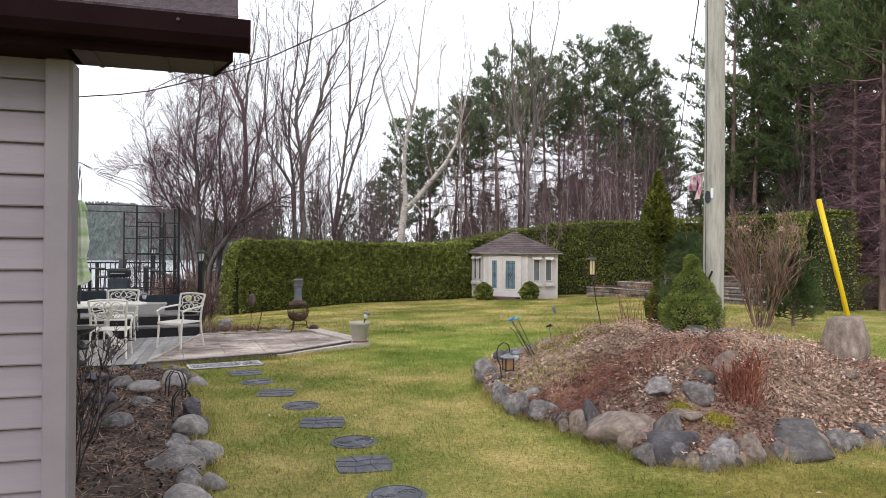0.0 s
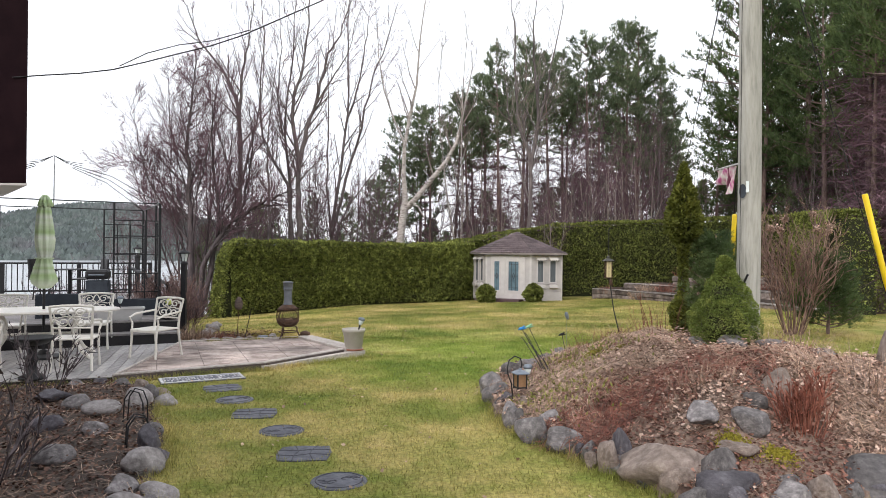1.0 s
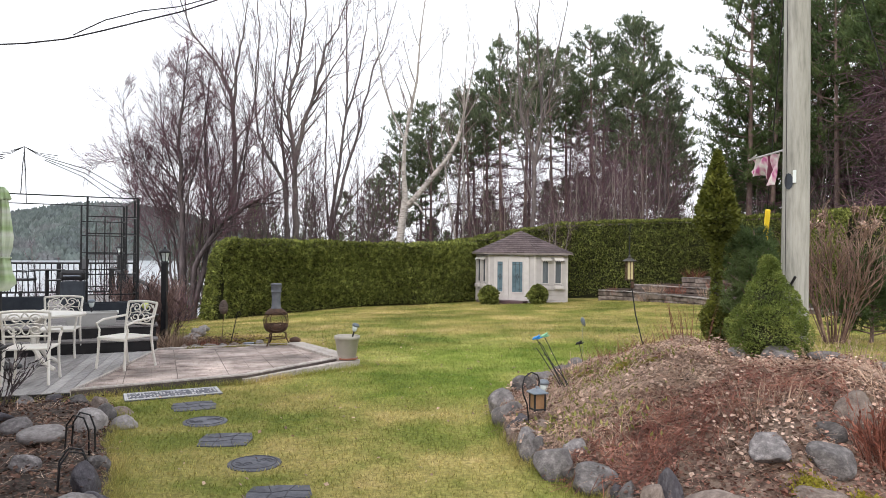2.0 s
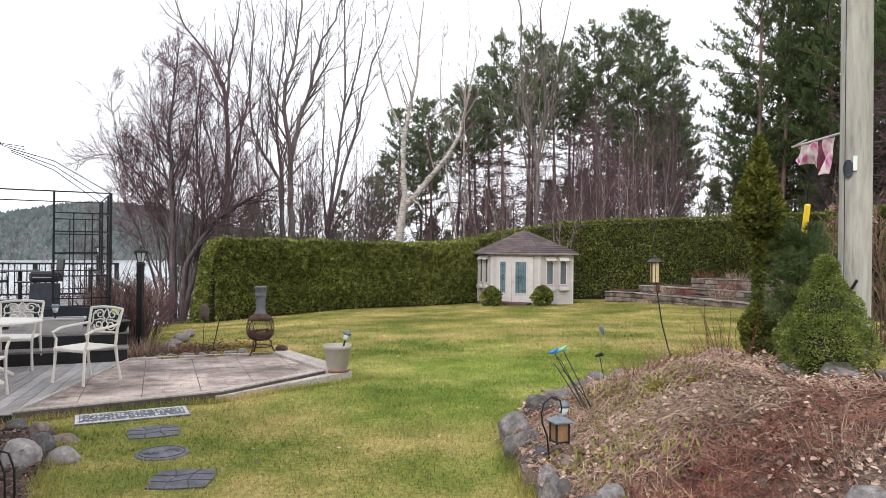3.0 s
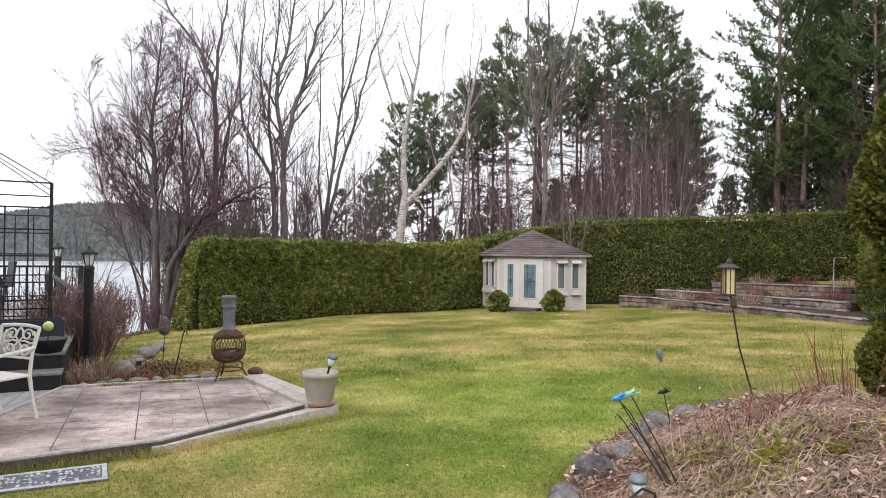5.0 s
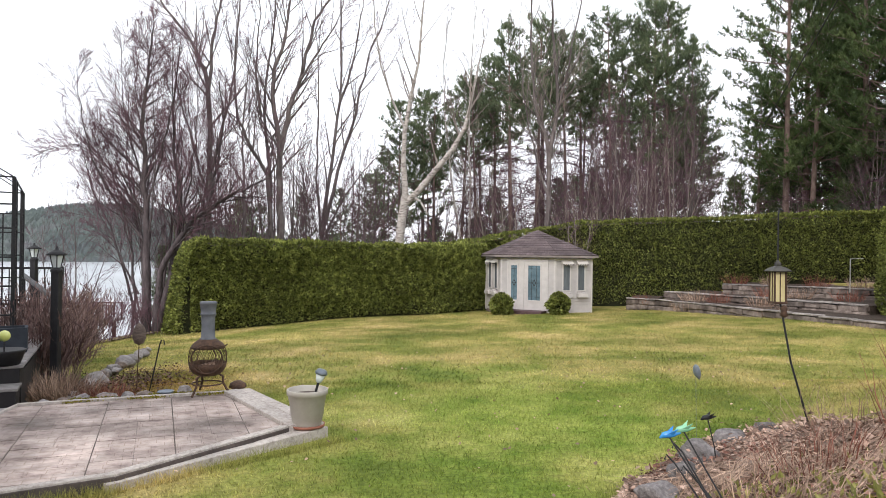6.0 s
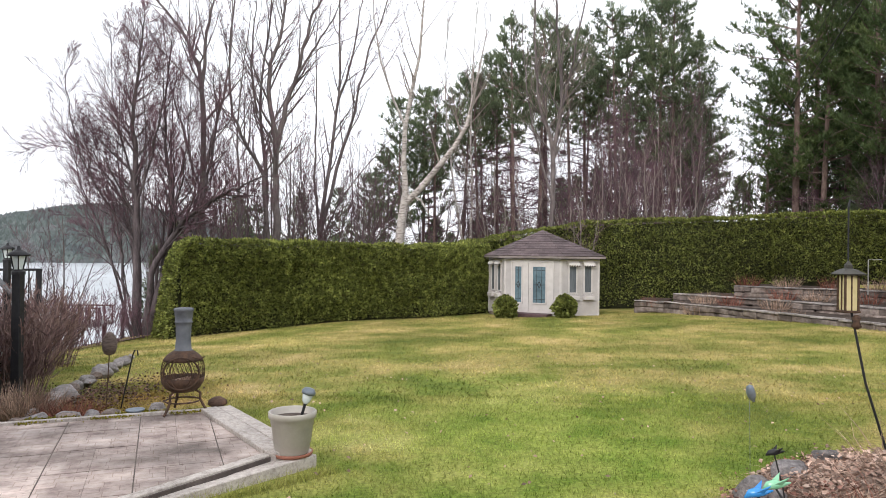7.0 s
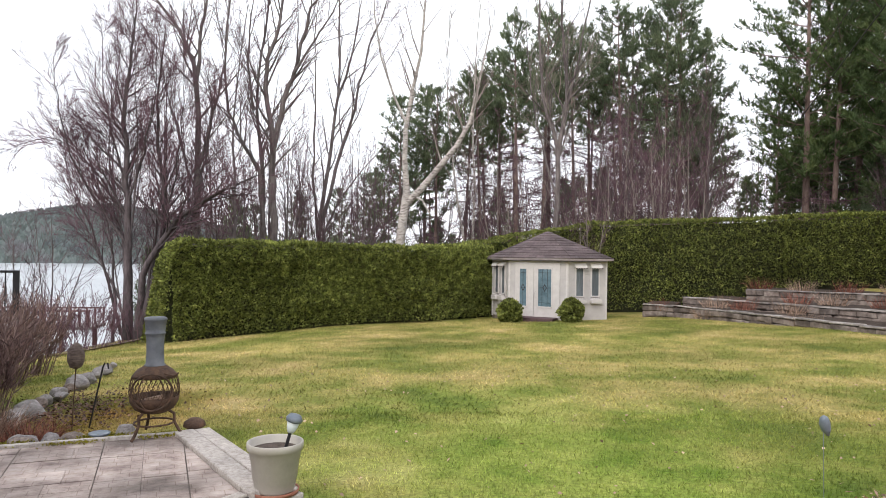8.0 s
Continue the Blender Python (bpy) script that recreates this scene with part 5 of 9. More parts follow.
def led_tree(place, seed, stems, spec, per_metre, reach, spread, bark, twig, label, name="tree"):
    """A bare tree whose stems follow given bends: each is (radius, depth lean, (side, height) ...); limbs and twigs grow from them."""
    rng = np.random.default_rng(seed)
    x, y = place
    tree = thing(name, Matrix.Translation((x, y, float(lawn_z(x, y)) - 0.15)), label, "tree")
    out = {0: []}
    for r, lean, *ctrl in stems:
        ctrl = [(a, lean * (h - ctrl[0][1]), h) for a, h in ctrl]
        n = 4 * (len(ctrl) - 1)
        pts = bowed(ctrl, n)
        wob = rng.normal(0, 0.03, (n + 1, 3))
        wob[0] = 0
        pts = pts + wob
        radii = 0.8 * r * (1 - 0.88 * (np.arange(n + 1) / n) ** 0.7)
        out[0].append((pts, radii))
        length = float(np.linalg.norm(np.diff(pts, axis=0), axis=1).sum())
        low = 0.28 if ctrl[0][2] < 1 else 0.12
        count = max(3, int(per_metre * length * (1 - low)))
        for k in range(count):
            t = low + (1 - low) * (k + rng.uniform(0.1, 0.9)) / count
            i = min(int(t * n), n - 1)
            q = pts[i] + (pts[i + 1] - pts[i]) * (t * n - i)
            d = pts[i + 1] - pts[i]
            d = rot_towards(rng, d / np.linalg.norm(d), radians(spread * rng.uniform(0.6, 1.35)))
            grow(rng, q, d, reach * (1.2 - 0.75 * t) * rng.uniform(0.6, 1.3), max(min(radii[i] * 0.5, 0.05), 0.008), 1, spec, out)
    limbs_mesh("trunk", out[0], bark, tree, 9)
    tagged(limbs_mesh("branchwork", out[1], bark, tree, 4), kind="stuff")
    tagged(limbs_mesh("twig_mass", out[2], twig, tree, 2, "bare twigs"), kind="stuff")
    tagged(limbs_mesh("fine_twig_mass", [l for k in sorted(out) if k >= 3 for l in out[k]], twig, tree, 2, "fine bare twigs"), kind="stuff")
    return tree


# dark many-stemmed alders by the lake
led_tree((-10.67, 30.5), 1, [
    (0.23, 0.0, (0, 0), (-0.05, 3), (-0.1, 5.3), (-0.25, 7.2), (-0.1, 9.2), (0.1, 11.0)),
    (0.19, 0.05, (0.3, 0), (0.9, 2.9), (1.0, 5.1), (0.65, 7.3), (0.85, 10.4)),
    (0.19, -0.04, (0.35, 0), (0.5, 2.2), (1.43, 3.85), (2.5, 4.75), (3.4, 5.2), (4.4, 5.6)),
    (0.06, 0.1, (-0.05, 3.8), (-0.9, 5.2), (-1.9, 6.3), (-2.9, 6.8), (-4.1, 6.5)),
    (0.07, -0.1, (-0.05, 3.3), (-1.0, 4.6), (-1.8, 6.2), (-2.2, 8.0), (-2.3, 9.3)),
    (0.06, 0.1, (-0.1, 5.0), (-0.7, 6.8), (-1.2, 8.6), (-1.3, 10.5)),
    (0.06, -0.1, (-0.1, 4.6), (0.5, 6.3), (0.9, 8.2), (1.0, 10.2)),
    (0.08, 0.08, (-0.5, 0), (-0.65, 2.9), (-1.2, 5.0), (-1.9, 6.6)),
    (0.05, 0.1, (-0.1, 2.5), (-0.6, 5.0), (-0.9, 8.0), (-0.7, 10.8)),
    (0.05, -0.1, (0.0, 3.5), (0.3, 6.0), (0.35, 8.5), (0.3, 11.0)),
    (0.05, 0.05, (0.9, 3.0), (1.4, 5.5), (1.6, 8.0), (1.5, 10.6)),
    (0.05, 0.1, (-0.3, 1.5), (-1.4, 3.5), (-2.2, 5.2), (-2.6, 7.0)),
    (0.15, 0.15, (0.7, 0), (1.5, 2.8), (1.9, 5.2), (2.2, 7.4), (2.0, 9.4))],
    ALDER, 4.2, 2.0, 40, M_BARK_DARK, M_TWIG, "dark many-stemmed bare alder arching at the end of the hedge")
led_tree((-11.6, 33.0), 2, [
    (0.11, 0, (0, 0), (-0.3, 3), (-0.9, 6), (-1.0, 9.5)), (0.1, 0.05, (0.3, 0), (0.6, 3.5), (0.9, 6.5), (0.8, 10.4)), (0.09, 0, (-0.3, 0), (-1.2, 3), (-2.1, 5.2), (-2.9, 7.4))],
    ALDER, 3.4, 2.0, 42, M_BARK_DARK, M_TWIG, "bare alder with a haze of reddish twigs")
# tall maples behind the hedge
led_tree((-9.33, 33.0), 3, [
    (0.19, 0, (0, 0), (-0.05, 4), (-0.15, 8.9), (-0.4, 10.3), (-1.05, 11.4), (-2.0, 12.7), (-2.6, 14.2)),
    (0.11, 0.02, (-0.2, 9.0), (0.0, 11.2), (0.25, 12.8), (0.5, 15.2)),
    (0.09, 0, (-0.05, 6.0), (0.5, 8.2), (0.9, 10.6), (1.0, 13.4)),
    (0.08, 0.08, (-0.05, 5.0), (-0.8, 7.2), (-1.5, 9.4), (-1.9, 12.0)),
    (0.12, 0.1, (1.0, 0), (1.2, 4), (1.0, 8), (1.3, 12.5))],
    MAPLE, 2.1, 2.6, 34, M_BARK, M_TWIG, "tall slender bare maple behind the hedge")
led_tree((-6.93, 34.3), 4, [
    (0.25, 0, (0, 0), (0, 3.5), (-0.05, 5.5), (-0.1, 7.3), (-0.4, 9.8), (0.05, 11.4), (0.3, 13.0), (0.5, 15.8)),
    (0.17, 0.03, (-0.08, 6.8), (0.3, 8.6), (0.7, 9.8), (1.2, 12.0), (1.8, 13.2), (2.5, 15.4)),
    (0.15, 0.06, (-0.45, 0), (-0.5, 5.5), (-0.85, 8.5), (-0.55, 12.5), (-0.45, 15.4)),
    (0.13, -0.03, (-0.3, 3.3), (-0.6, 5.9), (-1.25, 7.1), (-1.8, 8.6), (-1.85, 10.9), (-1.7, 13.0), (-1.9, 15.2)),
    (0.08, -0.05, (0.65, 9.7), (1.5, 11.0), (2.3, 12.4), (2.9, 14.6)),
    (0.08, 0.05, (-0.8, 8.3), (-1.1, 10.2), (-1.0, 12.6), (-1.2, 15.2))],
    MAPLE, 2.1, 2.8, 32, M_BARK, M_TWIG, "tall forked bare maple with upswept limbs")
led_tree((-6.66, 42.0), 5, [
    (0.19, 0, (0, 0), (0.1, 4), (0.6, 8.5), (1.0, 12.0), (0.9, 16.2), (1.0, 18.5)),
    (0.14, 0.03, (0.1, 4.3), (1.2, 8.5), (1.8, 11.0), (2.4, 13.5), (3.3, 16.2), (3.8, 18.0)),
    (0.10, 0, (0.0, 4.0), (-0.25, 8.0), (-0.2, 12.0), (-0.4, 15.2)),
    (0.12, -0.1, (0.1, 2.6), (0.5, 4.6), (1.65, 6.6), (3.4, 8.6)),
    (0.10, 0.06, (0.9, 11.0), (1.6, 13.2), (2.0, 16.0), (2.1, 18.0))],
    MAPLE, 1.5, 2.6, 30, M_BARK, M_TWIG, "slender bare tree with several leaning stems")
led_tree((4.86, 41.0), 6, [
    (0.22, 0, (0, 0), (0.05, 4), (0.1, 7.7), (-0.5, 9.5), (-0.8, 11.6), (-0.9, 15.0), (-1.1, 17.2)),
    (0.17, 0.02, (0.1, 7.5), (0.5, 10.2), (0.3, 13.2), (0.2, 15.2), (0.4, 17.4)),
    (0.11, -0.03, (0.4, 9.4), (0.8, 11.2), (1.6, 15.1), (1.9, 17.0)),
    (0.09, 0.04, (0.05, 5.5), (-0.7, 8.0), (-1.3, 11.5), (-1.5, 14.5))],
    MAPLE, 1.6, 2.6, 32, M_BARK, M_TWIG_PALE, "tall pale-barked bare tree before the pines")
led_tree((1.0, 46.0), 7, [
    (0.13, 0, (0, 0), (0.2, 6), (0.1, 12), (0.5, 18)), (0.1, 0, (-0.2, 3), (-1.0, 8), (-1.4, 13), (-1.2, 17))],
    MAPLE, 1.2, 2.2, 30, M_BIRCH, M_TWIG_PALE, "thin pale bare poplar")
sapling_models = {}


def sapling(x, y, i, h, twig_only, label):
    """A many-stemmed leafless sapling, from a handful of models turned and scaled."""
    key = (i % 4, twig_only)
    if key not in sapling_models:
        sapling_models[key] = bare_tree((x, y), 40 + key[0], [((0.05, 0, 1), 7.0, 0.05), ((-0.25, 0, 1), 6.0, 0.04), ((0.3, 0, 1), 5.7, 0.045)], THIN, M_TWIG_PALE if twig_only else M_BARK, M_TWIG, label)
        ob = sapling_models[key]
    else:
        ob = copy_thing(sapling_models[key], Matrix.Identity(4))
    ob.matrix_basis = pose(x, y, float(lawn_z(x, y)) - 0.15, 0, 0, (i * 77) % 360) @ Matrix.Diagonal((h / 7, h / 7, h / 7, 1))
    ob["label"] = label
    return ob


for i, (x, y, h) in enumerate([(5.6, 38.9, 5.0), (6.3, 39.4, 6.5), (7.4, 39.6, 7.0), (8.6, 40, 7.5), (9.6, 41, 8), (10.7, 40.5, 7), (11.6, 41.5, 8), (3.6, 42, 8), (2.2, 43, 9), (6.8, 43, 9), (8.9, 44, 10)]):
    sapling(x, y, i, h, True, "brown leafless saplings crowding before the pines")
for i, (x, y, h) in enumerate([(-12.8, 28.0, 4.5), (-13.6, 31, 6), (-12.2, 34, 7), (-14.5, 27, 4), (-10.8, 36, 8), (-5.2, 38, 7), (-4.2, 41, 7), (-9.0, 38, 9), (-3.4, 44, 8), (-0.6, 42, 7)]):
    sapling(x, y, i, h, False, "leafless brush on the lakeside slope")


def build_birch():
    rng = np.random.default_rng(12)
    x, y = -2.35, 37.2
    tree = thing("birch_tree", Matrix.Translation((x, y, float(lawn_z(x, y)) - 0.1)), "white-barked birch forked into an upright and a leaning stem", "tree")
    z0 = float(lawn_z(x, y)) - 0.1
    low = (np.array([(0, 0, 0), (0.02, 0, 2.0), (0.1, 0, 3.4), (0.25, 0, 4.6), (0.33, 0, 5.2)]), np.array([0.24, 0.22, 0.20, 0.19, 0.17]))
    arm = (np.array([(0.3, 0, 4.75), (0.9, -0.1, 5.35), (1.6, -0.2, 6.2), (2.4, -0.2, 7.2), (2.95, -0.2, 8.2), (3.2, -0.1, 9.3), (3.45, 0, 10.6), (3.8, 0, 12.4)]), np.array([0.15, 0.14, 0.125, 0.108, 0.088, 0.066, 0.045, 0.015]))
    upr = (np.array([(0.33, 0, 5.2), (0.22, 0, 6.6), (0.25, 0.1, 8.0), (0.5, 0.1, 9.6), (0.85, 0.1, 11.2), (1.0, 0.1, 13.5), (1.3, 0, 16.0)]), np.array([0.15, 0.115, 0.1, 0.08, 0.06, 0.04, 0.015]))
    stub = (np.array([(0.6, 0, 5.1), (1.0, -0.3, 4.9), (1.35, -0.5, 4.3)]), np.array([0.06, 0.05, 0.03]))
    curl = (np.array([(0.25, 0.05, 8.2), (-0.3, 0.1, 9.4), (-0.85, 0.1, 11.0), (-1.15, 0, 12.8), (-1.2, 0, 14.4)]), np.array([0.06, 0.05, 0.04, 0.028, 0.012]))
    out = {}
    spec = [(0, 0, 0, 0, 0), (5, 34, 0.5, 0.08, 0.05), (5, 34, 0.55, 0.1, 0.04), (3, 34, 0.5, 0.12, 0.03), (0, 0, 0, 0.12, 0.02)]
    for pts, rad in (arm, upr, curl):
        for k in range(11):
            t = 0.35 + 0.63 * k / 10
            i = min(int(t * (len(pts) - 1)), len(pts) - 2)
            q = pts[i] + (pts[i + 1] - pts[i]) * rng.uniform(0, 1)
            d = rot_towards(rng, (pts[i + 1] - pts[i]) / np.linalg.norm(pts[i + 1] - pts[i]) * 0.5 + np.array([0, 0, 0.7]), radians(40))
            grow(rng, q, d, rng.uniform(1.6, 3.2), rad[i] * 0.42, 1, spec, out)
    limbs_mesh("trunk", [low, upr, curl], M_BIRCH, tree, 10, "peeling white bark")
    limbs_mesh("leaning_stem", [arm], M_BIRCH, tree, 10, "peeling white bark")
    limbs_mesh("broken_branch", [stub], M_BIRCH, tree, 8)
    tagged(limbs_mesh("branchwork", out[1], M_TWIG_PALE, tree, 5), kind="stuff")
    tagged(limbs_mesh("twig_mass", out[2] + out[3] + out.get(4, []), M_TWIG, tree, 2, "fine bare twigs"), kind="stuff")


build_birch()


def pine_model(seed, height, crown_from, reach, needle, dense=1.0, label="", tuft=0.26, dead=True, pointed=0.5, snag=1.0, gap=0.036):
    """A pine at the origin: straight trunk, whorls of limbs that end in rounded clumps of needle tufts, dead snags low down."""
    rng = np.random.default_rng(seed)
    tree = thing("pine_tree", Matrix.Identity(4), label, "pine tree", "pines behind the hedge")
    lean = rng.normal(0, 0.02, 2)
    hs = np.linspace(0, 1, 10)
    pts = np.stack([lean[0] * height * hs, lean[1] * height * hs, height * hs], -1)
    r0 = 0.0105 * height
    limbs_mesh("trunk", [(pts, r0 * (1 - 0.93 * hs))], M_PINEBARK, tree, 8)
    limbs, snags, tufts, norms = [], [], [], []
    z = height * (0.12 if dead else crown_from)
    while z < height * 0.985:
        k = z / height
        c = np.array([lean[0] * z, lean[1] * z, z])
        live = k > crown_from + rng.uniform(-0.1, 0.1)
        f = max(0.0, (k - crown_from) / (1 - crown_from))
        ln0 = reach * (0.7 + 0.45 * math.sin(min(1.0, f / 0.4) * 1.57)) * (1 - pointed * f ** 1.2) * (1.0 if f < 0.9 else 0.6) if live else reach * 0.7
        off = rng.uniform(0, 6.28)
        nb = rng.integers(5, 7) if live else 5
        for b in range(nb):
            a = off + b * 2 * math.pi / nb + rng.normal(0, 0.35)
            ln = ln0 * rng.uniform(0.45, 1.2)
            d = np.array([math.cos(a), math.sin(a), rng.uniform(-0.15, 0.2) + (0.8 * f ** 1.5 if live else -0.15)])
            q = [c]
            for s in range(4):
                d = d + rng.normal(0, 0.09, 3) + np.array([0, 0, 0.10 if live else -0.02])
                d /= np.linalg.norm(d)
                q.append(q[-1] + d * ln / 4)
            q = np.array(q)
            (limbs if live else snags).append((q, np.linspace(0.026, 0.006, 5) * (height / 14)))
            if not live:
                for s in range(int(10 * snag)):
                    e = q[1 + s % 4] + np.array([[0, 0, 0], rng.normal(0, 0.42, 3) * np.array([1, 1, 0.7])])
                    snags.append((e, np.array([0.013, 0.005])))
                continue
            # shoots in the outer part of the limb, each a short brush of tufts, turned up at the end
            ns = max(4, int(ln * 4.2 * dense))
            for s in range(ns):
                t = (0.42 + 0.58 * (s + rng.uniform(0, 1)) / ns) * 4
                i = min(int(t), 3)
                o = q[i] + (q[i + 1] - q[i]) * min(t - i, 1.0)
                sd = d * 0.8 + rng.normal(0, 0.6, 3) * np.array([1, 1, 0.45]) + np.array([0, 0, 0.4])
                sd /= np.linalg.norm(sd)
                sl = (0.25 + 0.2 * ln * (1.2 - t / 4)) * rng.uniform(0.6, 1.2)
                for w in np.linspace(0.35, 1.0, max(2, int(sl * 4.2))):
                    tufts.append(o + sd * sl * w + rng.normal(0, 0.04, 3))
                    norms.append(sd * 1.0 + np.array([0, 0, 0.5]))
        z += height * gap * rng.uniform(0.6, 1.4) if live else height * 0.045
    tufts.append(pts[-1]), norms.append(np.array([0, 0, 1.0]))
    tagged(limbs_mesh("branchwork", limbs, M_PINEBARK, tree, 2), kind="stuff")
    if snags:
        tagged(limbs_mesh("deadwood", snags, M_TWIG, tree, 2, "bare dead lower branches"), kind="stuff")
    T, N = np.repeat(np.array(tufts), 7, axis=0), np.repeat(np.array(norms), 7, axis=0)
    n = len(T)
    d = N + rng.normal(0, 0.6, (n, 3))
    d /= np.linalg.norm(d, axis=1)[:, None]
    s = cross(d, rng.normal(0, 1, (n, 3)))
    s /= np.linalg.norm(s, axis=1)[:, None]
    L = tuft * rng.uniform(0.6, 1.2, n)[:, None]
    o = T + rng.normal(0, 0.05, (n, 3))
    tri = np.stack([o - s * 0.11 * tuft, o + s * 0.11 * tuft, o + d * L], axis=1)
    tagged(soup("needle_mass", tri, needle, tree, "tufts of green needles"), kind="stuff")
    return tree


def plant(model, x, y, scale, turn):
    m = pose(x, y, float(lawn_z(x, y)) - 0.1, 0, 0, turn)
    ob = copy_thing(model, m)
    ob.scale = (scale, scale, scale)
    return ob


rng = random.Random(77)
# slender plantation pines straight ahead
models = [pine_model(100 + i, 15.5, 0.60 + 0.06 * (i % 3), 2.3, M_NEEDLE_BLUE, 1.3, "slender pine with a bare lower trunk behind the hedge", pointed=0.7, snag=1.5) for i in range(4)]
spots = [(-0.9, 46.5, 11), (0.6, 49.5, 12.5), (1.8, 47, 12), (3.0, 50.5, 14.0), (3.7, 46.8, 15.0), (5.2, 48, 16.2), (6.0, 52, 15), (7.3, 48.5, 15.2), (8.6, 51, 15.8),
         (9.8, 47.6, 16.4), (10.9, 50, 16.2), (12.3, 48, 17.0), (13.2, 51.5, 16.2), (2.4, 55, 13), (4.6, 56, 14), (7.0, 57, 15), (9.4, 55.5, 15), (11.6, 56, 15), (-1.2, 55, 10), (14.0, 57, 12)]
for i, (x, y, top) in enumerate(spots):
    md = models[i % 4]
    plant(md, x, y, (top - float(lawn_z(x, y))) / 15.5, rng.uniform(0, 360))
# greener ones at the sunny edge
edge = [pine_model(110 + i, 15.5, 0.36, 2.4, M_NEEDLE_BLUE, 1.2, "slender pine green to low down at the plantation's edge", pointed=0.7, snag=1.3) for i in range(2)]
for i, (x, y, top) in enumerate([(12.6, 46.5, 16.6), (14.6, 47.4, 14.6), (15.6, 50.5, 13.2), (14.9, 53.5, 11.5), (-2.9, 46.2, 10.6), (-1.6, 48.4, 11.4)]):
    plant(edge[i % 2], x, y, (top - float(lawn_z(x, y))) / 15.5, rng.uniform(0, 360))
for i, (x, y, sc) in enumerate([(-5.2, 52, 0.62), (-4.1, 50, 0.66), (-7.4, 54, 0.6), (-9.6, 52, 0.55), (-12.0, 50, 0.5), (-14.5, 47, 0.45)]):
    ob = plant(edge[i % 2], x, y, sc, rng.uniform(0, 360))
    ob["label"] = "smaller pine down the bank behind the maples"
for i, md in enumerate(edge):
    md.matrix_basis = pose(17 + 3 * i, 63, -0.5)
for md in models:
    md.matrix_basis = pose(rng.uniform(16, 24), rng.uniform(66, 76), -0.5)
# big dense pines to the side
big = [pine_model(120 + i, 22.0, 0.24, 3.9, M_NEEDLE, 1.0, "tall dense dark green pine at the wood's edge", 0.29, True, 0.55, 1.4) for i in range(3)]
spots = [(17.0, 44.6, 0.5), (18.1, 43.6, 0.95), (18.9, 42.6, 0.80), (19.9, 45.0, 0.95), (21.2, 41.5, 1.0), (23.6, 43.5, 1.05), (20.5, 38.4, 0.8), (23.6, 38.6, 0.95), (26.4, 41, 1.05), (22.4, 35.2, 0.82), (26.0, 36.2, 0.95), (29.5, 39, 1.0), (25.4, 32.0, 0.9),
         (29.5, 34.5, 1.0), (24.8, 28.6, 0.75), (29, 29.6, 0.9), (33, 36, 1.0), (22.6, 47, 1.0), (26.4, 47.5, 1.1), (30.5, 44, 1.1), (22.8, 31.5, 0.7), (35, 40, 1.1), (26.5, 25.0, 0.85), (33.5, 31, 1.0)]
for i, (x, y, sc) in enumerate(spots):
    plant(big[i % 3], x, y, sc, rng.uniform(0, 360))
for i, md in enumerate(big):
    md.matrix_basis = pose(36 + 4 * i, 46, 0)
# low young conifers in the gap and on the far bank
young = [pine_model(140 + i, 6.0, 0.08, 1.5, M_NEEDLE_BLUE, 0.8, "young bushy conifer beyond the hedge", 0.24, dead=False, pointed=0.9, gap=0.062) for i in range(2)]
for i, (x, y, sc) in enumerate([(17.0, 56, 1.0), (18.6, 58, 0.9), (15.8, 60, 0.85), (19.8, 55, 1.1), (-6, 62, 1.2), (-8.5, 66, 1.2), (-4, 64, 1.1), (-11, 70, 1.3), (-2, 66, 1.1), (0.5, 68, 1.1), (3, 70, 1.1), (-14, 74, 1.3), (-12.6, 36.5, 0.6), (10.2, 56, 1.2), (12.4, 56.5, 1.2)]):
    plant(young[i % 2], x, y, sc, rng.uniform(0, 360))
for i, md in enumerate(young):
    md.matrix_basis = pose(-16 - 4 * i, 78, float(lawn_z(-16, 78)))

for i, (x, y, sc) in enumerate([(21.0, 33.8, 0.6), (23.8, 33.4, 0.75), (19.9, 36.0, 0.6), (22.5, 29.5, 0.6), (25.5, 30.2, 0.8), (20.6, 29.0, 0.5), (24.0, 26.0, 0.7), (18.6, 39.0, 0.6)]):
    plant(young[i % 2], x, y, sc, rng.uniform(0, 360))
for i, (x, y, h) in enumerate([(20.8, 31.0, 4.5), (22.5, 27.5, 5), (25, 35, 7), (21.5, 36.5, 6), (28, 33, 7), (19.6, 33.6, 3.5), (23.6, 23.0, 5), (26.5, 27.5, 6), (17.2, 40.5, 5), (21.5, 25.8, 3.5), (18.4, 27.2, 4), (18.8, 28.8, 5), (20, 28.4, 6), (19.6, 25.8, 5), (20.0, 35.0, 8), (22.0, 33.0, 9), (24.5, 31.0, 9), (19.2, 37.5, 7), (23.2, 28.8, 8), (26, 29, 9), (20.5, 40, 9)]):
    sapling(x, y, i, h, i % 2 == 0, "leafless understorey brush under the pines")
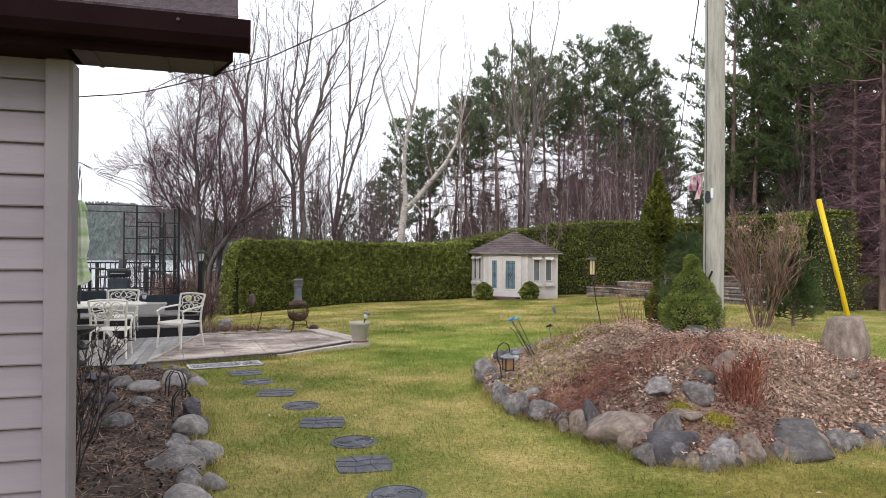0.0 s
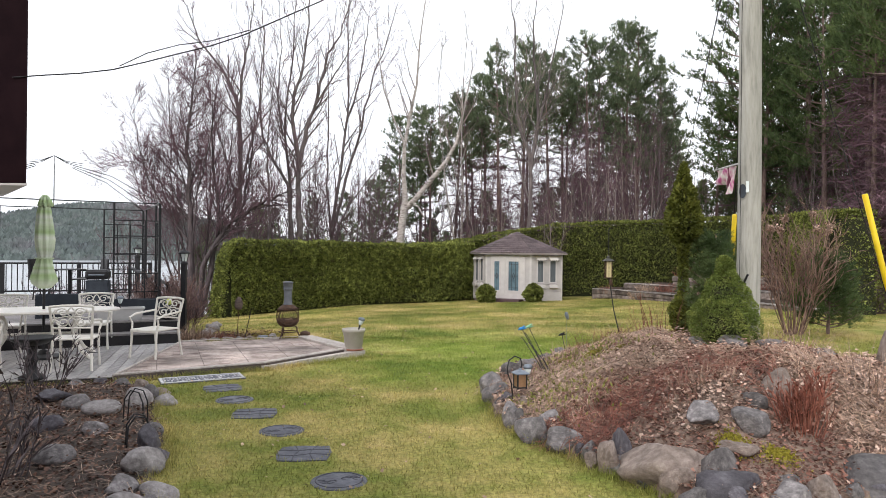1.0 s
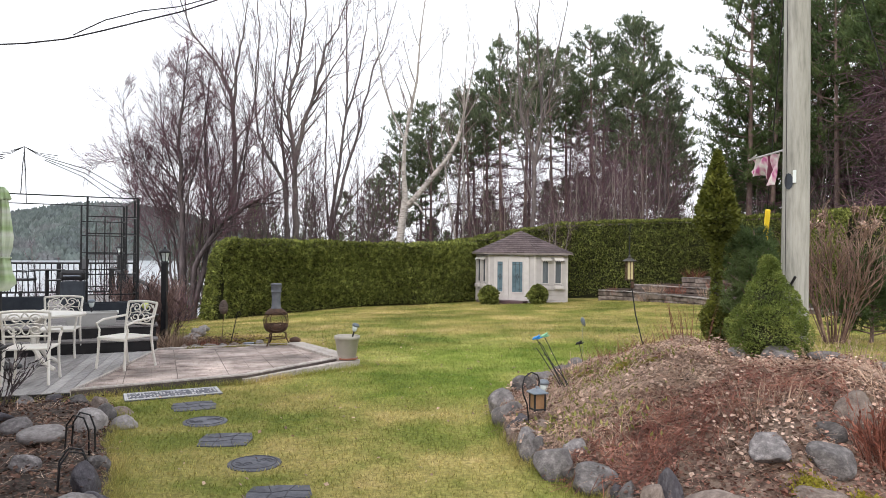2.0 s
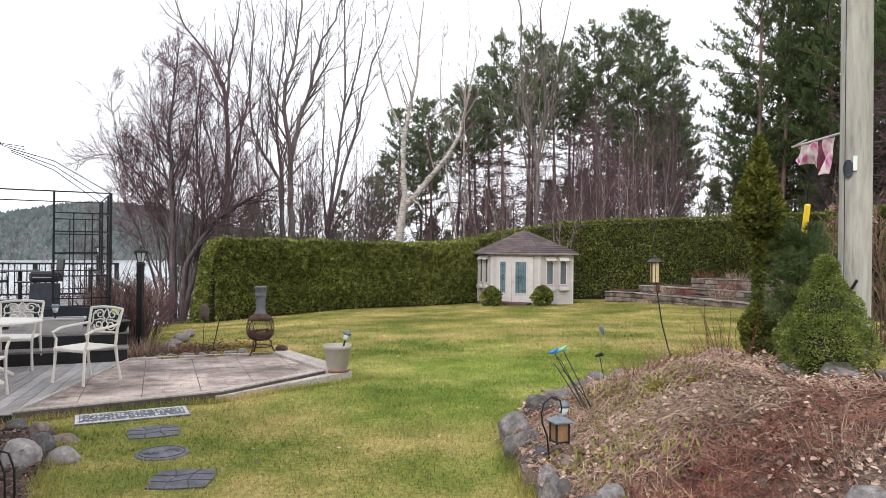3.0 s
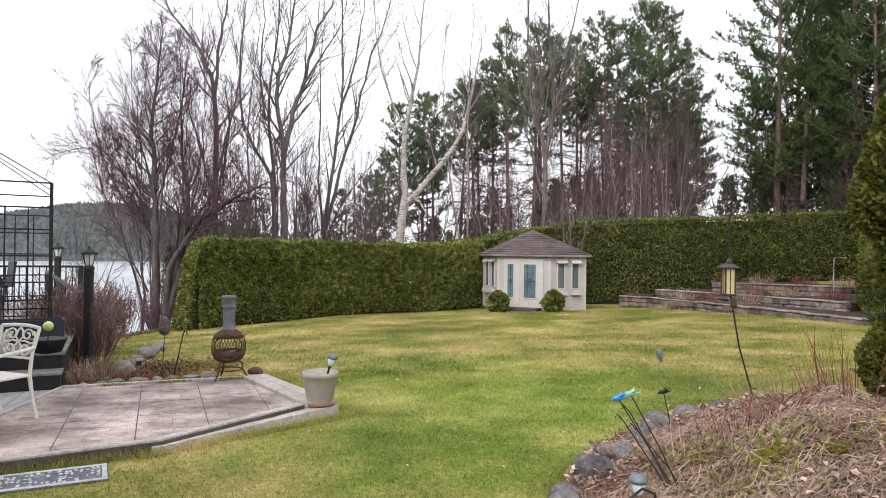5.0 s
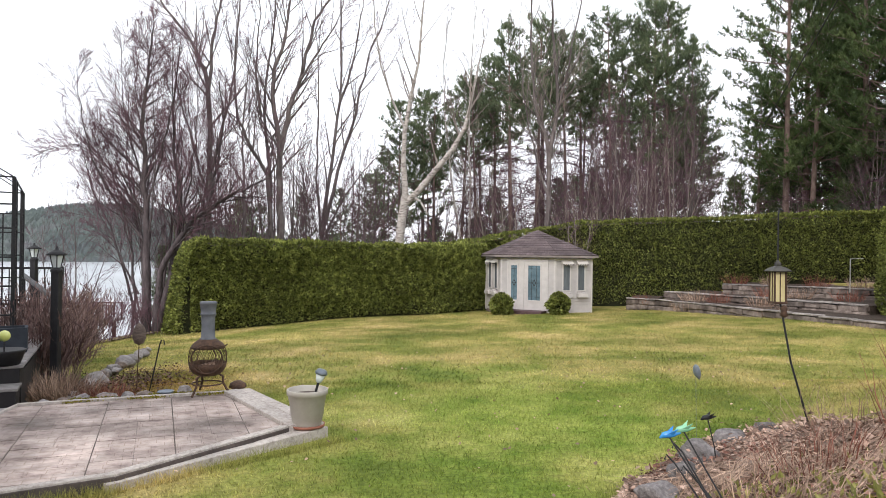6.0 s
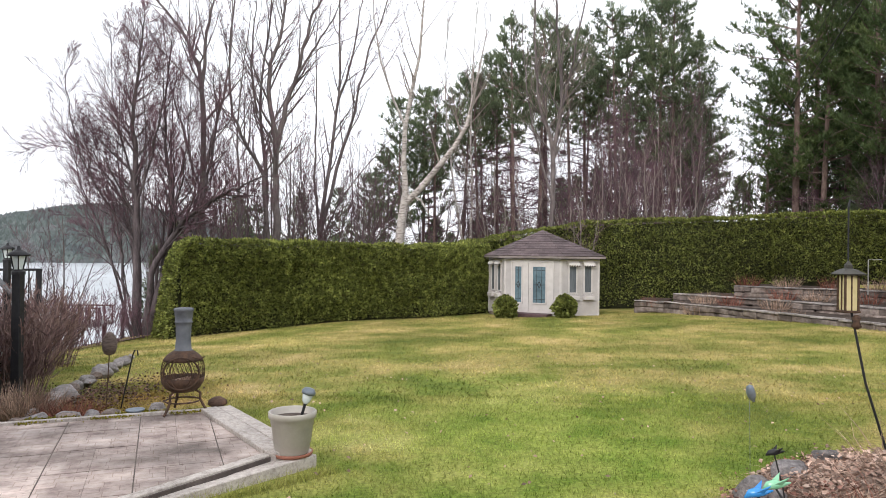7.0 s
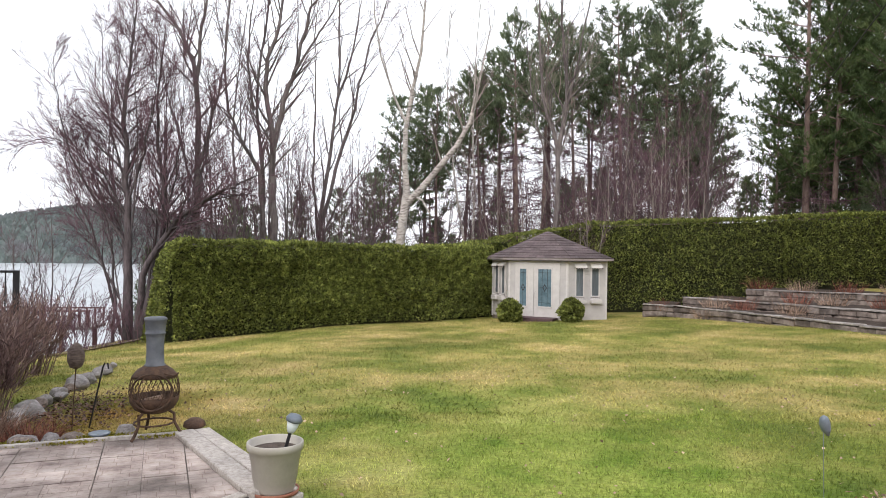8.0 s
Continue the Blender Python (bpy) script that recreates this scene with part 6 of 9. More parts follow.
for i, (x, y, sc) in enumerate([(21.5, 35.5, 1.1), (24, 40, 1.3), (26.5, 43.5, 1.4), (30, 47.5, 1.5), (33, 53, 1.6), (36.5, 59, 1.8), (41, 60, 1.8), (45, 64, 1.9), (29, 41.5, 1.3), (34, 47, 1.5), (38, 52, 1.7), (20.4, 31.8, 0.75), (22.4, 31.0, 0.85), (24.5, 33.2, 1.0), (27.8, 35.4, 1.2), (32, 38, 1.3), (21.2, 27.4, 0.7), (25.4, 28.0, 1.0), (30, 32, 1.2), (18.0, 28.0, 0.5), (19.0, 29.6, 0.6), (19.4, 27.0, 0.55), (20.2, 30.2, 0.7), (18.2, 45.6, 1.1), (19.6, 47, 1.4), (21, 48.5, 1.5), (22.6, 50, 1.6), (24.2, 51, 1.7), (26, 52, 1.7), (28, 53, 1.8), (30.5, 54, 1.8), (20.4, 41.0, 1.0), (22.6, 43.0, 1.2), (25.0, 45.0, 1.4), (27.5, 46.5, 1.5)]):
    # evergreen undergrowth closing the wood at the hedge's end
    ob = plant(young[i % 2], x, y, sc, rng.uniform(0, 360))
    ob["label"] = "dense evergreen undergrowth at the wood's edge"
for i in range(11):
    # brown brush standing among the pine trunks
    x = 5.8 + 0.9 * i + rng.uniform(-0.3, 0.3)
    sapling(x, rng.uniform(41, 47), i + 2, rng.uniform(6.0, 11.0), False, "brown leafless brush among the pine trunks")
for i in range(14):
    # thickets filling the wood behind the hedge
    x = (-12.5 + 1.2 * i if i < 8 else 7.5 + 1.7 * (i - 8)) + rng.uniform(-0.4, 0.4)
    y = rng.uniform(39.5, 47) if x > -4 else rng.uniform(34.5, 43)
    sapling(x, y, i + 1, rng.uniform(4.0, 9.0), x > -3, "leafless brown thicket behind the hedge")
# the shaded edge of the wood at the lawn's corner: bare trunks and dead lower boughs
shade = [pine_model(150 + i, 13.0, 0.62, 2.0, M_NEEDLE, 1.0, "close-grown conifer with a dead brown lower crown", 0.24, True, 0.5, 2.2) for i in range(2)]
for i, (x, y, sc) in enumerate([(14.3, 22.6, 0.9), (15.2, 23.6, 1.0), (14.6, 24.8, 0.95), (16.0, 22.2, 1.0), (16.4, 24.6, 1.05), (15.4, 26.2, 1.0), (17.4, 23.4, 1.0), (17.2, 26.2, 1.1), (18.4, 24.6, 1.1), (16.6, 28.0, 1.1), (18.6, 27.6, 1.1), (19.6, 26.0, 1.1), (15.4, 21.4, 0.9), (17.0, 21.2, 1.0)]):
    plant(shade[i % 2], x, y, sc, rng.uniform(0, 360))
for i, md in enumerate(shade):
    md.matrix_basis = pose(20.8 + 1.5 * i, 22.5, float(lawn_z(20.8, 22.5)) - 0.1)
for i, (x, y, h) in enumerate([(14.2, 21.8, 3.0), (14.9, 22.4, 3.5), (15.6, 21.8, 3.2), (16.3, 21.6, 3.6), (17.2, 22.2, 4.0), (15.0, 23.4, 4.0), (16.2, 23.6, 4.2), (17.6, 24.4, 4.6), (18.6, 23.4, 4.4), (14.6, 25.6, 4.2)]):
    sapling(x, y, i, h, False, "dark leafless brush at the shaded wood's edge")
for i, (x, y, sc) in enumerate([(-14.5, 44, 1.0), (-12.6, 48, 1.25)]):
    ob = plant(young[i % 2], x, y, sc, rng.uniform(0, 360))
    ob["label"] = "olive-green conifer among the lakeside maples"
sapling(5.5, 35.7, 3, 5.4, True, "pale leafless sapling between shed and hedge")
for i in range(4):
    sapling(-0.6 + 1.8 * i + rng.uniform(-0.3, 0.3), rng.uniform(43.5, 50), i, rng.uniform(8.0, 12.0), False, "slim leafless tree among the pine trunks")
# slim bare trees standing behind the maples
for i in range(7):
    x = -13.0 + 1.45 * i + rng.uniform(-0.3, 0.3)
    sapling(x, rng.uniform(36, 46), i, rng.uniform(7.5, 12.5), False, "slim bare tree behind the maples")
# distant bare and evergreen woods down by the water
for i in range(30):
    x = -22 + 1.25 * i + rng.uniform(-0.5, 0.5)
    y = rng.uniform(60, 82)
    if i % 3:
        ob = plant(young[i % 2], x, y, rng.uniform(0.9, 1.5), rng.uniform(0, 360))
        ob["label"] = "small conifer in the distant lakeside woods"
for i, (x, y, h) in enumerate([(-16, 48, 7), (-12.5, 52, 8), (-9.5, 56, 8), (-5.0, 58, 8), (-19, 55, 8), (-14, 44, 6), (-7.6, 42.5, 7)]):
    sapling(x, y, i, h, False, "leafless trees in the distant lakeside woods")


# ---- rocks ----
def rock_mesh(seed, rough=0.2, detail=3, faces=13):
    """A fieldstone: a ball cut by random planes, then worn and pitted."""
    bm = bmesh.new()
    bmesh.ops.create_icosphere(bm, subdivisions=detail, radius=1.15)
    o = Vector((seed * 3.7, seed * 1.3, seed * 2.1))
    r = random.Random(seed)
    cuts = []
    for _ in range(faces):
        n = Vector((r.gauss(0, 1), r.gauss(0, 1), r.gauss(0, 0.9))).normalized()
        cuts.append((n, r.uniform(0.58, 0.92)))
    for v in bm.verts:
        p = v.co.copy()
        for _ in range(2):
            for n, d in cuts:
                k = p.dot(n)
                if k > d:
                    p -= n * (k - d) * 0.93
        p *= 1 + rough * noise.noise(p * 0.9 + o) + 0.06 * noise.noise(p * 2.7 + o) + 0.03 * noise.noise(p * 6.0 + o)
        v.co = p
    me = bpy.data.meshes.new("rock")
    bm.to_mesh(me)
    bm.free()
    me.polygons.foreach_set("use_smooth", [True] * len(me.polygons))
    return me


ROCKS = [rock_mesh(s) for s in range(1, 15)]


def rock(i, x, y, z, sx, sy, sz, turn, material, label, group, tilt=0):
    src = ROCKS[i % len(ROCKS)]
    me = src.copy()
    me.materials.append(material)
    ob = new("rock", me)
    ob.matrix_basis = pose(x, y, z, tilt, tilt * 0.6, turn) @ Matrix.Diagonal((sx / 2, sy / 2, sz / 2, 1))
    return tagged(ob, label, "rock", group)


GREY, WARM, DARK = M_ROCK, M_ROCK_WARM, M_ROCK_DARK
G1 = "rocks edging the garden bed"
rr = random.Random(9)
# x, y, width, height, material: the edge from the lantern round to the front
for i, (x, y, w, h, mt) in enumerate([
        (0.62, 9.75, 0.26, 0.26, GREY), (0.56, 9.35, 0.30, 0.34, GREY), (0.6, 8.95, 0.28, 0.32, GREY), (0.64, 8.55, 0.26, 0.28, DARK), (0.84, 8.3, 0.2, 0.36, WARM), (0.66, 8.1, 0.17, 0.2, WARM), (0.7, 7.8, 0.22, 0.26, GREY),
        (0.82, 7.45, 0.36, 0.36, GREY), (0.98, 7.6, 0.26, 0.42, GREY), (1.02, 7.1, 0.34, 0.26, GREY), (1.2, 6.8, 0.24, 0.24, GREY), (1.3, 6.55, 0.22, 0.32, WARM), (1.42, 6.62, 0.18, 0.42, DARK),
        (1.68, 6.2, 0.62, 0.5, WARM), (1.95, 5.88, 0.5, 0.34, DARK), (1.72, 5.72, 0.3, 0.2, GREY), (2.0, 6.1, 0.26, 0.44, GREY), (2.26, 5.66, 0.32, 0.32, GREY), (2.62, 5.84, 0.26, 0.22, M_ROCK_PALE), (2.42, 5.95, 0.22, 0.28, GREY), (3.1, 6.05, 0.66, 0.34, GREY), (3.62, 6.22, 0.3, 0.26, GREY),
        (4.0, 6.38, 0.42, 0.26, GREY), (4.5, 6.6, 0.4, 0.3, GREY), (5.0, 6.95, 0.45, 0.32, WARM)]):
    rock(i, x, y, float(lawn_z(x, y)) + h * 0.22, w * 1.12, w * rr.uniform(0.75, 1.05), h, rr.uniform(0, 360), mt, {GREY: "lichened grey fieldstone edging the bed", WARM: "tan rounded fieldstone edging the bed", DARK: "dark slate-coloured fieldstone edging the bed", M_ROCK_PALE: "pale cream fieldstone edging the bed"}[mt], G1, rr.uniform(-8, 8))
# smaller stones wedged between and behind them
for i in range(40):
    k = (i / 40 * 12.0)
    a, b = BED[int(k) % len(BED)], BED[(int(k) + 1) % len(BED)]
    f = k - int(k)
    x, y = a[0] + (b[0] - a[0]) * f + rr.uniform(-0.03, 0.12), a[1] + (b[1] - a[1]) * f + rr.uniform(0.0, 0.14)
    w = rr.uniform(0.13, 0.27)
    rock(i + 2, x, y, float(lawn_z(x, y)) + rr.uniform(0.02, 0.11), w, w * rr.uniform(0.7, 1), w * rr.uniform(0.7, 1.1), rr.uniform(0, 360), (GREY, DARK, WARM, GREY)[i % 4], "small stone wedged in the bed's edging", G1, rr.uniform(-15, 15))
# rocks set within the mound
for i, (x, y, w, h, mt) in enumerate([(2.12, 6.75, 0.40, 0.22, GREY), (2.42, 6.62, 0.34, 0.26, GREY), (2.62, 6.95, 0.3, 0.16, GREY), (2.95, 7.25, 0.36, 0.34, WARM), (2.2, 6.3, 0.3, 0.14, WARM), (3.45, 9.35, 0.46, 0.26, GREY), (3.9, 9.1, 0.5, 0.16, GREY), (4.3, 8.9, 0.4, 0.16, GREY),
                                      (3.1, 9.6, 0.3, 0.16, GREY), (1.45, 10.9, 0.36, 0.2, GREY), (1.15, 10.5, 0.34, 0.24, GREY), (0.9, 10.15, 0.3, 0.26, GREY), (1.75, 11.45, 0.4, 0.24, GREY), (2.2, 12.0, 0.36, 0.2, GREY), (2.75, 12.5, 0.34, 0.2, GREY), (4.4, 7.6, 0.3, 0.16, WARM)]):
    rock(i + 3, x, y, float(bed_z(x, y)) + h * 0.12, w, w * rr.uniform(0.7, 1.0), h, rr.uniform(0, 360), mt, "flat grey stone half sunk in leaf litter", "stones in the mound", rr.uniform(-10, 10))


ROUND = [rock_mesh(s, 0.14, 3, 5) for s in range(61, 69)]


def build_boulder():
    me = rock_mesh(31, 0.08, 4, 6)
    for v in me.vertices:
        k = (1.0 - 0.42 * v.co.z) * 1.0
        v.co.x *= k
        v.co.y *= k
        if v.co.z > 0.5:
            v.co.z = 0.5 + (v.co.z - 0.5) * 0.3 + 0.1 * v.co.x
    me.materials.append(M_ROCK_WARM)
    ob = new("boulder", me)
    ob.matrix_basis = pose(4.9, 8.45, 0.70, 0, 0, 20) @ Matrix.Diagonal((0.225, 0.21, 0.46, 1))
    tagged(ob, "large tan upright boulder beside the yellow guard", "boulder")


build_boulder()
G2 = "rocks edging the soil bed"
PALE = M_ROCK_PALE
for i, (x, y, w, h, mt) in enumerate([(-1.71, 4.56, 0.36, 0.28, PALE), (-1.66, 5.05, 0.24, 0.2, PALE), (-1.8, 4.98, 0.18, 0.16, GREY), (-2.03, 5.3, 0.4, 0.24, PALE), (-1.9, 5.55, 0.2, 0.14, GREY), (-2.0, 5.86, 0.36, 0.2, PALE), (-2.22, 5.8, 0.24, 0.18, GREY),
                                      (-2.3, 6.36, 0.36, 0.22, PALE), (-2.42, 6.78, 0.24, 0.34, DARK), (-2.3, 6.6, 0.2, 0.2, DARK), (-2.97, 6.34, 0.27, 0.16, GREY), (-3.12, 7.2, 0.28, 0.14, GREY), (-3.42, 7.95, 0.36, 0.16, PALE), (-2.62, 7.3, 0.2, 0.14, GREY), (-3.55, 7.3, 0.26, 0.2, DARK),
                                      (-3.3, 8.5, 0.36, 0.24, PALE), (-3.08, 8.72, 0.26, 0.2, PALE), (-3.3, 8.75, 0.24, 0.2, GREY), (-3.35, 9.2, 0.3, 0.16, WARM), (-3.6, 9.3, 0.24, 0.16, WARM), (-3.9, 9.5, 0.22, 0.14, GREY), (-4.2, 9.55, 0.2, 0.14, DARK), (-4.5, 9.5, 0.2, 0.14, GREY), (-4.2, 8.5, 0.36, 0.2, DARK), (-3.75, 8.2, 0.28, 0.16, GREY)]):
    src = ROCKS if mt is DARK else ROUND
    me = src[(i * 3) % len(src)].copy()
    me.materials.append(mt)
    ob = new("rock", me)
    ob.matrix_basis = pose(x, y, float(leftbed_z(x, y)) + h * 0.2, rr.uniform(-6, 6), rr.uniform(-6, 6), rr.uniform(0, 360)) @ Matrix.Diagonal((w / 2, w / 2 * rr.uniform(0.75, 1.0), h / 2, 1))
    tagged(ob, {GREY: "rounded grey fieldstone on dark soil", PALE: "rounded pale grey fieldstone on dark soil", WARM: "flat tan fieldstone on dark soil", DARK: "dark pointed fieldstone on dark soil"}[mt], "rock", G2)
G3 = "rocks along the lakeside bed"
for i in range(34):
    t = i / 33
    if t < 0.45:
        k = t / 0.45
        x, y = -3.15 - 1.4 * k, 13.97 - 0.55 * k + 0.2 * (i % 2)
    else:
        k = (t - 0.45) / 0.55
        x, y = -4.6 - 1.6 * k, 14.2 + 6.0 * k
    w = rr.uniform(0.16, 0.38) * (0.8 if t < 0.45 else 1.0)
    rock(i + 5, x + rr.uniform(-0.06, 0.06), y, float(lawn_z(x, y)) + (0.12 if t < 0.45 else 0.08), w, w * 0.8, w * 0.62, rr.uniform(0, 360), WARM if i % 4 == 0 else M_ROCK_PALE, "pale rounded stone edging the lakeside bed", G3)


# ---- stepping stones and mat ----
def stepping(x, y, round_, turn, label):
    st = thing("stepping_stone", pose(x, y, float(lawn_z(x, y)) - 0.008, 0, 0, turn), label, "stepping stone", "path across the lawn")
    if round_:
        part("disc", Shape().lathe([(0.20, -0.03), (0.215, 0.0), (0.21, 0.014), (0.195, 0.02), (0.0, 0.02)], 28), M_STEP, st)
        g = Shape()
        g.tube([(0.175 * math.cos(a), 0.175 * math.sin(a), 0.019) for a in np.linspace(0, 2 * math.pi, 33)], 0.006, 5, caps=False)
        for s in (-1, 1):
            for a0 in (30, 70, 110, 150):
                a = radians(a0)
                c = Vector((s * 0.085, 0.0, 0.019))
                g.tube([c + Vector((0.03 * math.cos(w) * s, 0.02 * math.sin(w), 0)) + Vector((math.cos(a) * 0.05, math.sin(a) * 0.07 * s, 0)) for w in np.linspace(0, 5, 9)], 0.005, 4, caps=False)
        part("relief", g, M_STEP_GROOVE, st, "dark pressed butterfly pattern")
    else:
        pts = [(-0.21, -0.19), (-0.06, -0.22), (0.2, -0.2), (0.23, 0.02), (0.2, 0.2), (0.0, 0.22), (-0.2, 0.2), (-0.23, 0.0)]
        part("block", Shape().prism(pts, -0.03, 0.018), M_STEP, st)
        g = Shape()
        for q in ([(-0.21, -0.05), (-0.08, -0.08), (0.05, -0.03), (0.22, -0.06)], [(-0.22, 0.09), (-0.05, 0.06), (0.06, 0.1), (0.21, 0.08)], [(-0.08, -0.21), (-0.08, -0.08), (-0.05, 0.06), (-0.09, 0.21)], [(0.09, -0.2), (0.05, -0.03), (0.06, 0.1), (0.1, 0.21)]):
            g.tube([(x2, y2, 0.017) for x2, y2 in q], 0.006, 4)
        part("joint_pattern", g, M_STEP_GROOVE, st, "dark pressed crazy-paving lines")
    return st


for i, (x, y, rd, a) in enumerate([(-0.31, 4.88, True, 5), (-0.62, 5.6, False, 12), (-0.79, 6.26, True, 0), (-1.19, 6.95, False, 6), (-1.55, 7.68, True, 4), (-1.98, 8.32, False, 8), (-2.38, 8.95, True, 0), (-2.72, 9.6, False, 25)]):
    stepping(x, y, rd, a, "round slate-blue stepping stone with a pressed butterfly" if rd else "squarish slate-blue stepping stone set in the lawn")


def build_mat():
    m = pose(-3.18, 10.2, float(lawn_z(-3.18, 10.2)) + 0.01, 0, 0, 27)
    doormat = thing("pebble_mat", m, "black and white pebble-patterned mat on the grass", "mat")
    part("backing", Shape().box(0, 0, 0, 1.05, 0.40, 0.02, None, 0.005), M_STEP, doormat)
    for cx, cy, sx, sy in ((0, -0.18, 1.04, 0.035), (0, 0.18, 1.04, 0.035), (-0.5, 0, 0.035, 0.32), (0.5, 0, 0.035, 0.32)):
        part("border", Shape().box(cx, cy, 0.008, sx, sy, 0.014, None, 0.003), M_PEBBLE, doormat, "white border strip")
    g = Shape()
    r = random.Random(2)
    for i in range(26):
        for j in range(8):
            if r.random() < 0.5:
                g.lathe([(0.017, 0.0), (0.014, 0.005), (0.0, 0.007)], 6, pose(-0.46 + 0.0368 * i + r.uniform(-.008, .008), -0.14 + 0.04 * j + r.uniform(-.008, .008), 0.009, 0, 0, r.uniform(0, 90)) @ Matrix.Diagonal((1, r.uniform(0.5, 0.95), 1, 1)))
    tagged(part("pebble_pattern", g, M_PEBBLE, doormat, "white pebbles"), kind="stuff")


build_mat()


# ---- chiminea ----
def build_chiminea():
    c = thing("chiminea", pose(-2.90, 13.96, PZ + 0.006, 0, 0, 8) @ Matrix.Diagonal((1, 1, 0.94, 1)), "rusty mesh-bellied chiminea with a grey stack on the patio", "chiminea")
    part("bowl", Shape().lathe([(0.05, 0.215), (0.11, 0.22), (0.165, 0.255), (0.20, 0.315), (0.21, 0.37), (0.204, 0.372), (0.16, 0.29), (0.0, 0.25)], 26), M_RUST, c, "dark cast bowl", True)
    part("dome", Shape().lathe([(0.192, 0.55), (0.18, 0.575), (0.15, 0.612), (0.115, 0.638), (0.092, 0.655), (0.085, 0.655), (0.11, 0.625), (0.165, 0.57), (0.185, 0.545)], 26), M_RUST, c, "rusty dome", True)
    cage = Shape()
    n = 32
    for i in range(n):
        for s in (-1, 1):
            pts = []
            for k in range(8):
                z = 0.365 + 0.19 * k / 7
                a = 2 * math.pi * i / n + s * 0.34 * k / 7
                rad = 0.208 * math.sqrt(max(0.1, 1 - ((z - 0.42) / 0.30) ** 2))
                pts.append((rad * math.cos(a), rad * math.sin(a), z))
            cage.tube(pts, 0.0022, 3, caps=False)
    tagged(part("wire_mesh", cage, M_RUST, c, "diamond wire mesh"), kind="stuff")
    for a0, w0 in ((-1.45, 0.165), (-1.45, 0.10)):
        ring = []
        for k in range(29):
            t = 2 * math.pi * k / 28
            lx, lz = w0 * math.cos(t), 0.165 * math.sin(t)
            ly = -math.sqrt(max(0.0, 0.222 ** 2 - lx * lx - (lz * 0.6) ** 2))
            ca, sa = math.cos(a0 + 1.57), math.sin(a0 + 1.57)
            ring.append((lx * ca - ly * sa, lx * sa + ly * ca, 0.435 + lz))
        part("door_hoop", Shape().tube(ring, 0.009 if w0 > 0.12 else 0.006, 6, caps=False), M_RUST, c, "iron door frame")
    part("hood_handle", Shape().tube([(0.12, -0.15, 0.60), (0.20, -0.17, 0.585), (0.24, -0.16, 0.61)], 0.008, 6), M_RUST, c)
    part("flue", Shape().lathe([(0.09, 0.65), (0.09, 0.66), (0.078, 0.67), (0.072, 0.78), (0.074, 0.90), (0.080, 0.945), (0.087, 0.95), (0.087, 0.962), (0.080, 0.966), (0.084, 1.0), (0.09, 1.07), (0.096, 1.075), (0.096, 1.095), (0.085, 1.105), (0.03, 1.11), (0.0, 1.11)], 22), M_CHIMSTACK, c, "blue-grey enamelled stack with rings", True)
    part("log", Shape().tube([(-0.1, 0.0, 0.31), (0.08, -0.05, 0.36)], 0.03, 8), M_STRAW, c, "charred log")
    part("log", Shape().tube([(0.02, -0.1, 0.31), (0.06, 0.1, 0.37)], 0.028, 8), M_RUST, c, "charred log")
    for k in range(3):
        a = radians(90 + 120 * k + 30)
        u = Vector((math.cos(a), math.sin(a), 0))
        part("leg", Shape().tube([u * 0.12 + Vector((0, 0, 0.235)), u * 0.17 + Vector((0, 0, 0.2)), u * 0.17 + Vector((0, 0, 0.13)), u * 0.21 + Vector((0, 0, 0.05)), u * 0.25 + Vector((0, 0, 0.0))], 0.013, 7), M_RUST, c)
    part("leg_ring", Shape().tube([(0.165 * math.cos(a), 0.165 * math.sin(a), 0.12) for a in np.linspace(0, 2 * math.pi, 25)], 0.009, 6, caps=False), M_RUST, c)


build_chiminea()
ob = thing("clay_lid", pose(-2.62, 14.18, PZ + 0.02, 0, 0, 20), "small rust-brown clay lump beside the chiminea", "ornament")
part("body", Shape().lathe([(0.07, 0.0), (0.1, 0.02), (0.09, 0.06), (0.04, 0.09), (0.0, 0.095)], 14), M_RUST, ob, "", True)
ob = thing("glass_dish", pose(-3.33, 13.86, PZ + 0.012), "small grey glass dish by the chiminea leg", "dish")
part("body", Shape().lathe([(0.05, 0.0), (0.085, 0.02), (0.09, 0.035), (0.075, 0.03), (0.0, 0.012)], 16), M_LANTERNTOP, ob, "", True)


def solar_stick(x, y, z, h, name="solar_light", label="small solar garden light with a frosted shade", tilt=0):
    s = thing(name, pose(x, y, z, 0, tilt, 0), label, "solar light")
    part("stake", Shape().tube([(0, 0, 0), (0, 0, h)], 0.012, 8), M_BLACKMETAL, s)
    part("shade", Shape().lathe([(0.02, h), (0.032, h + 0.02), (0.045, h + 0.08), (0.0, h + 0.08)], 14), M_SOLARGLASS, s, "frosted shade", True)
    part("cap", Shape().lathe([(0.055, h + 0.08), (0.058, h + 0.1), (0.04, h + 0.125), (0.0, h + 0.13)], 14), M_LANTERNTOP, s, "grey cap", True)
    return s


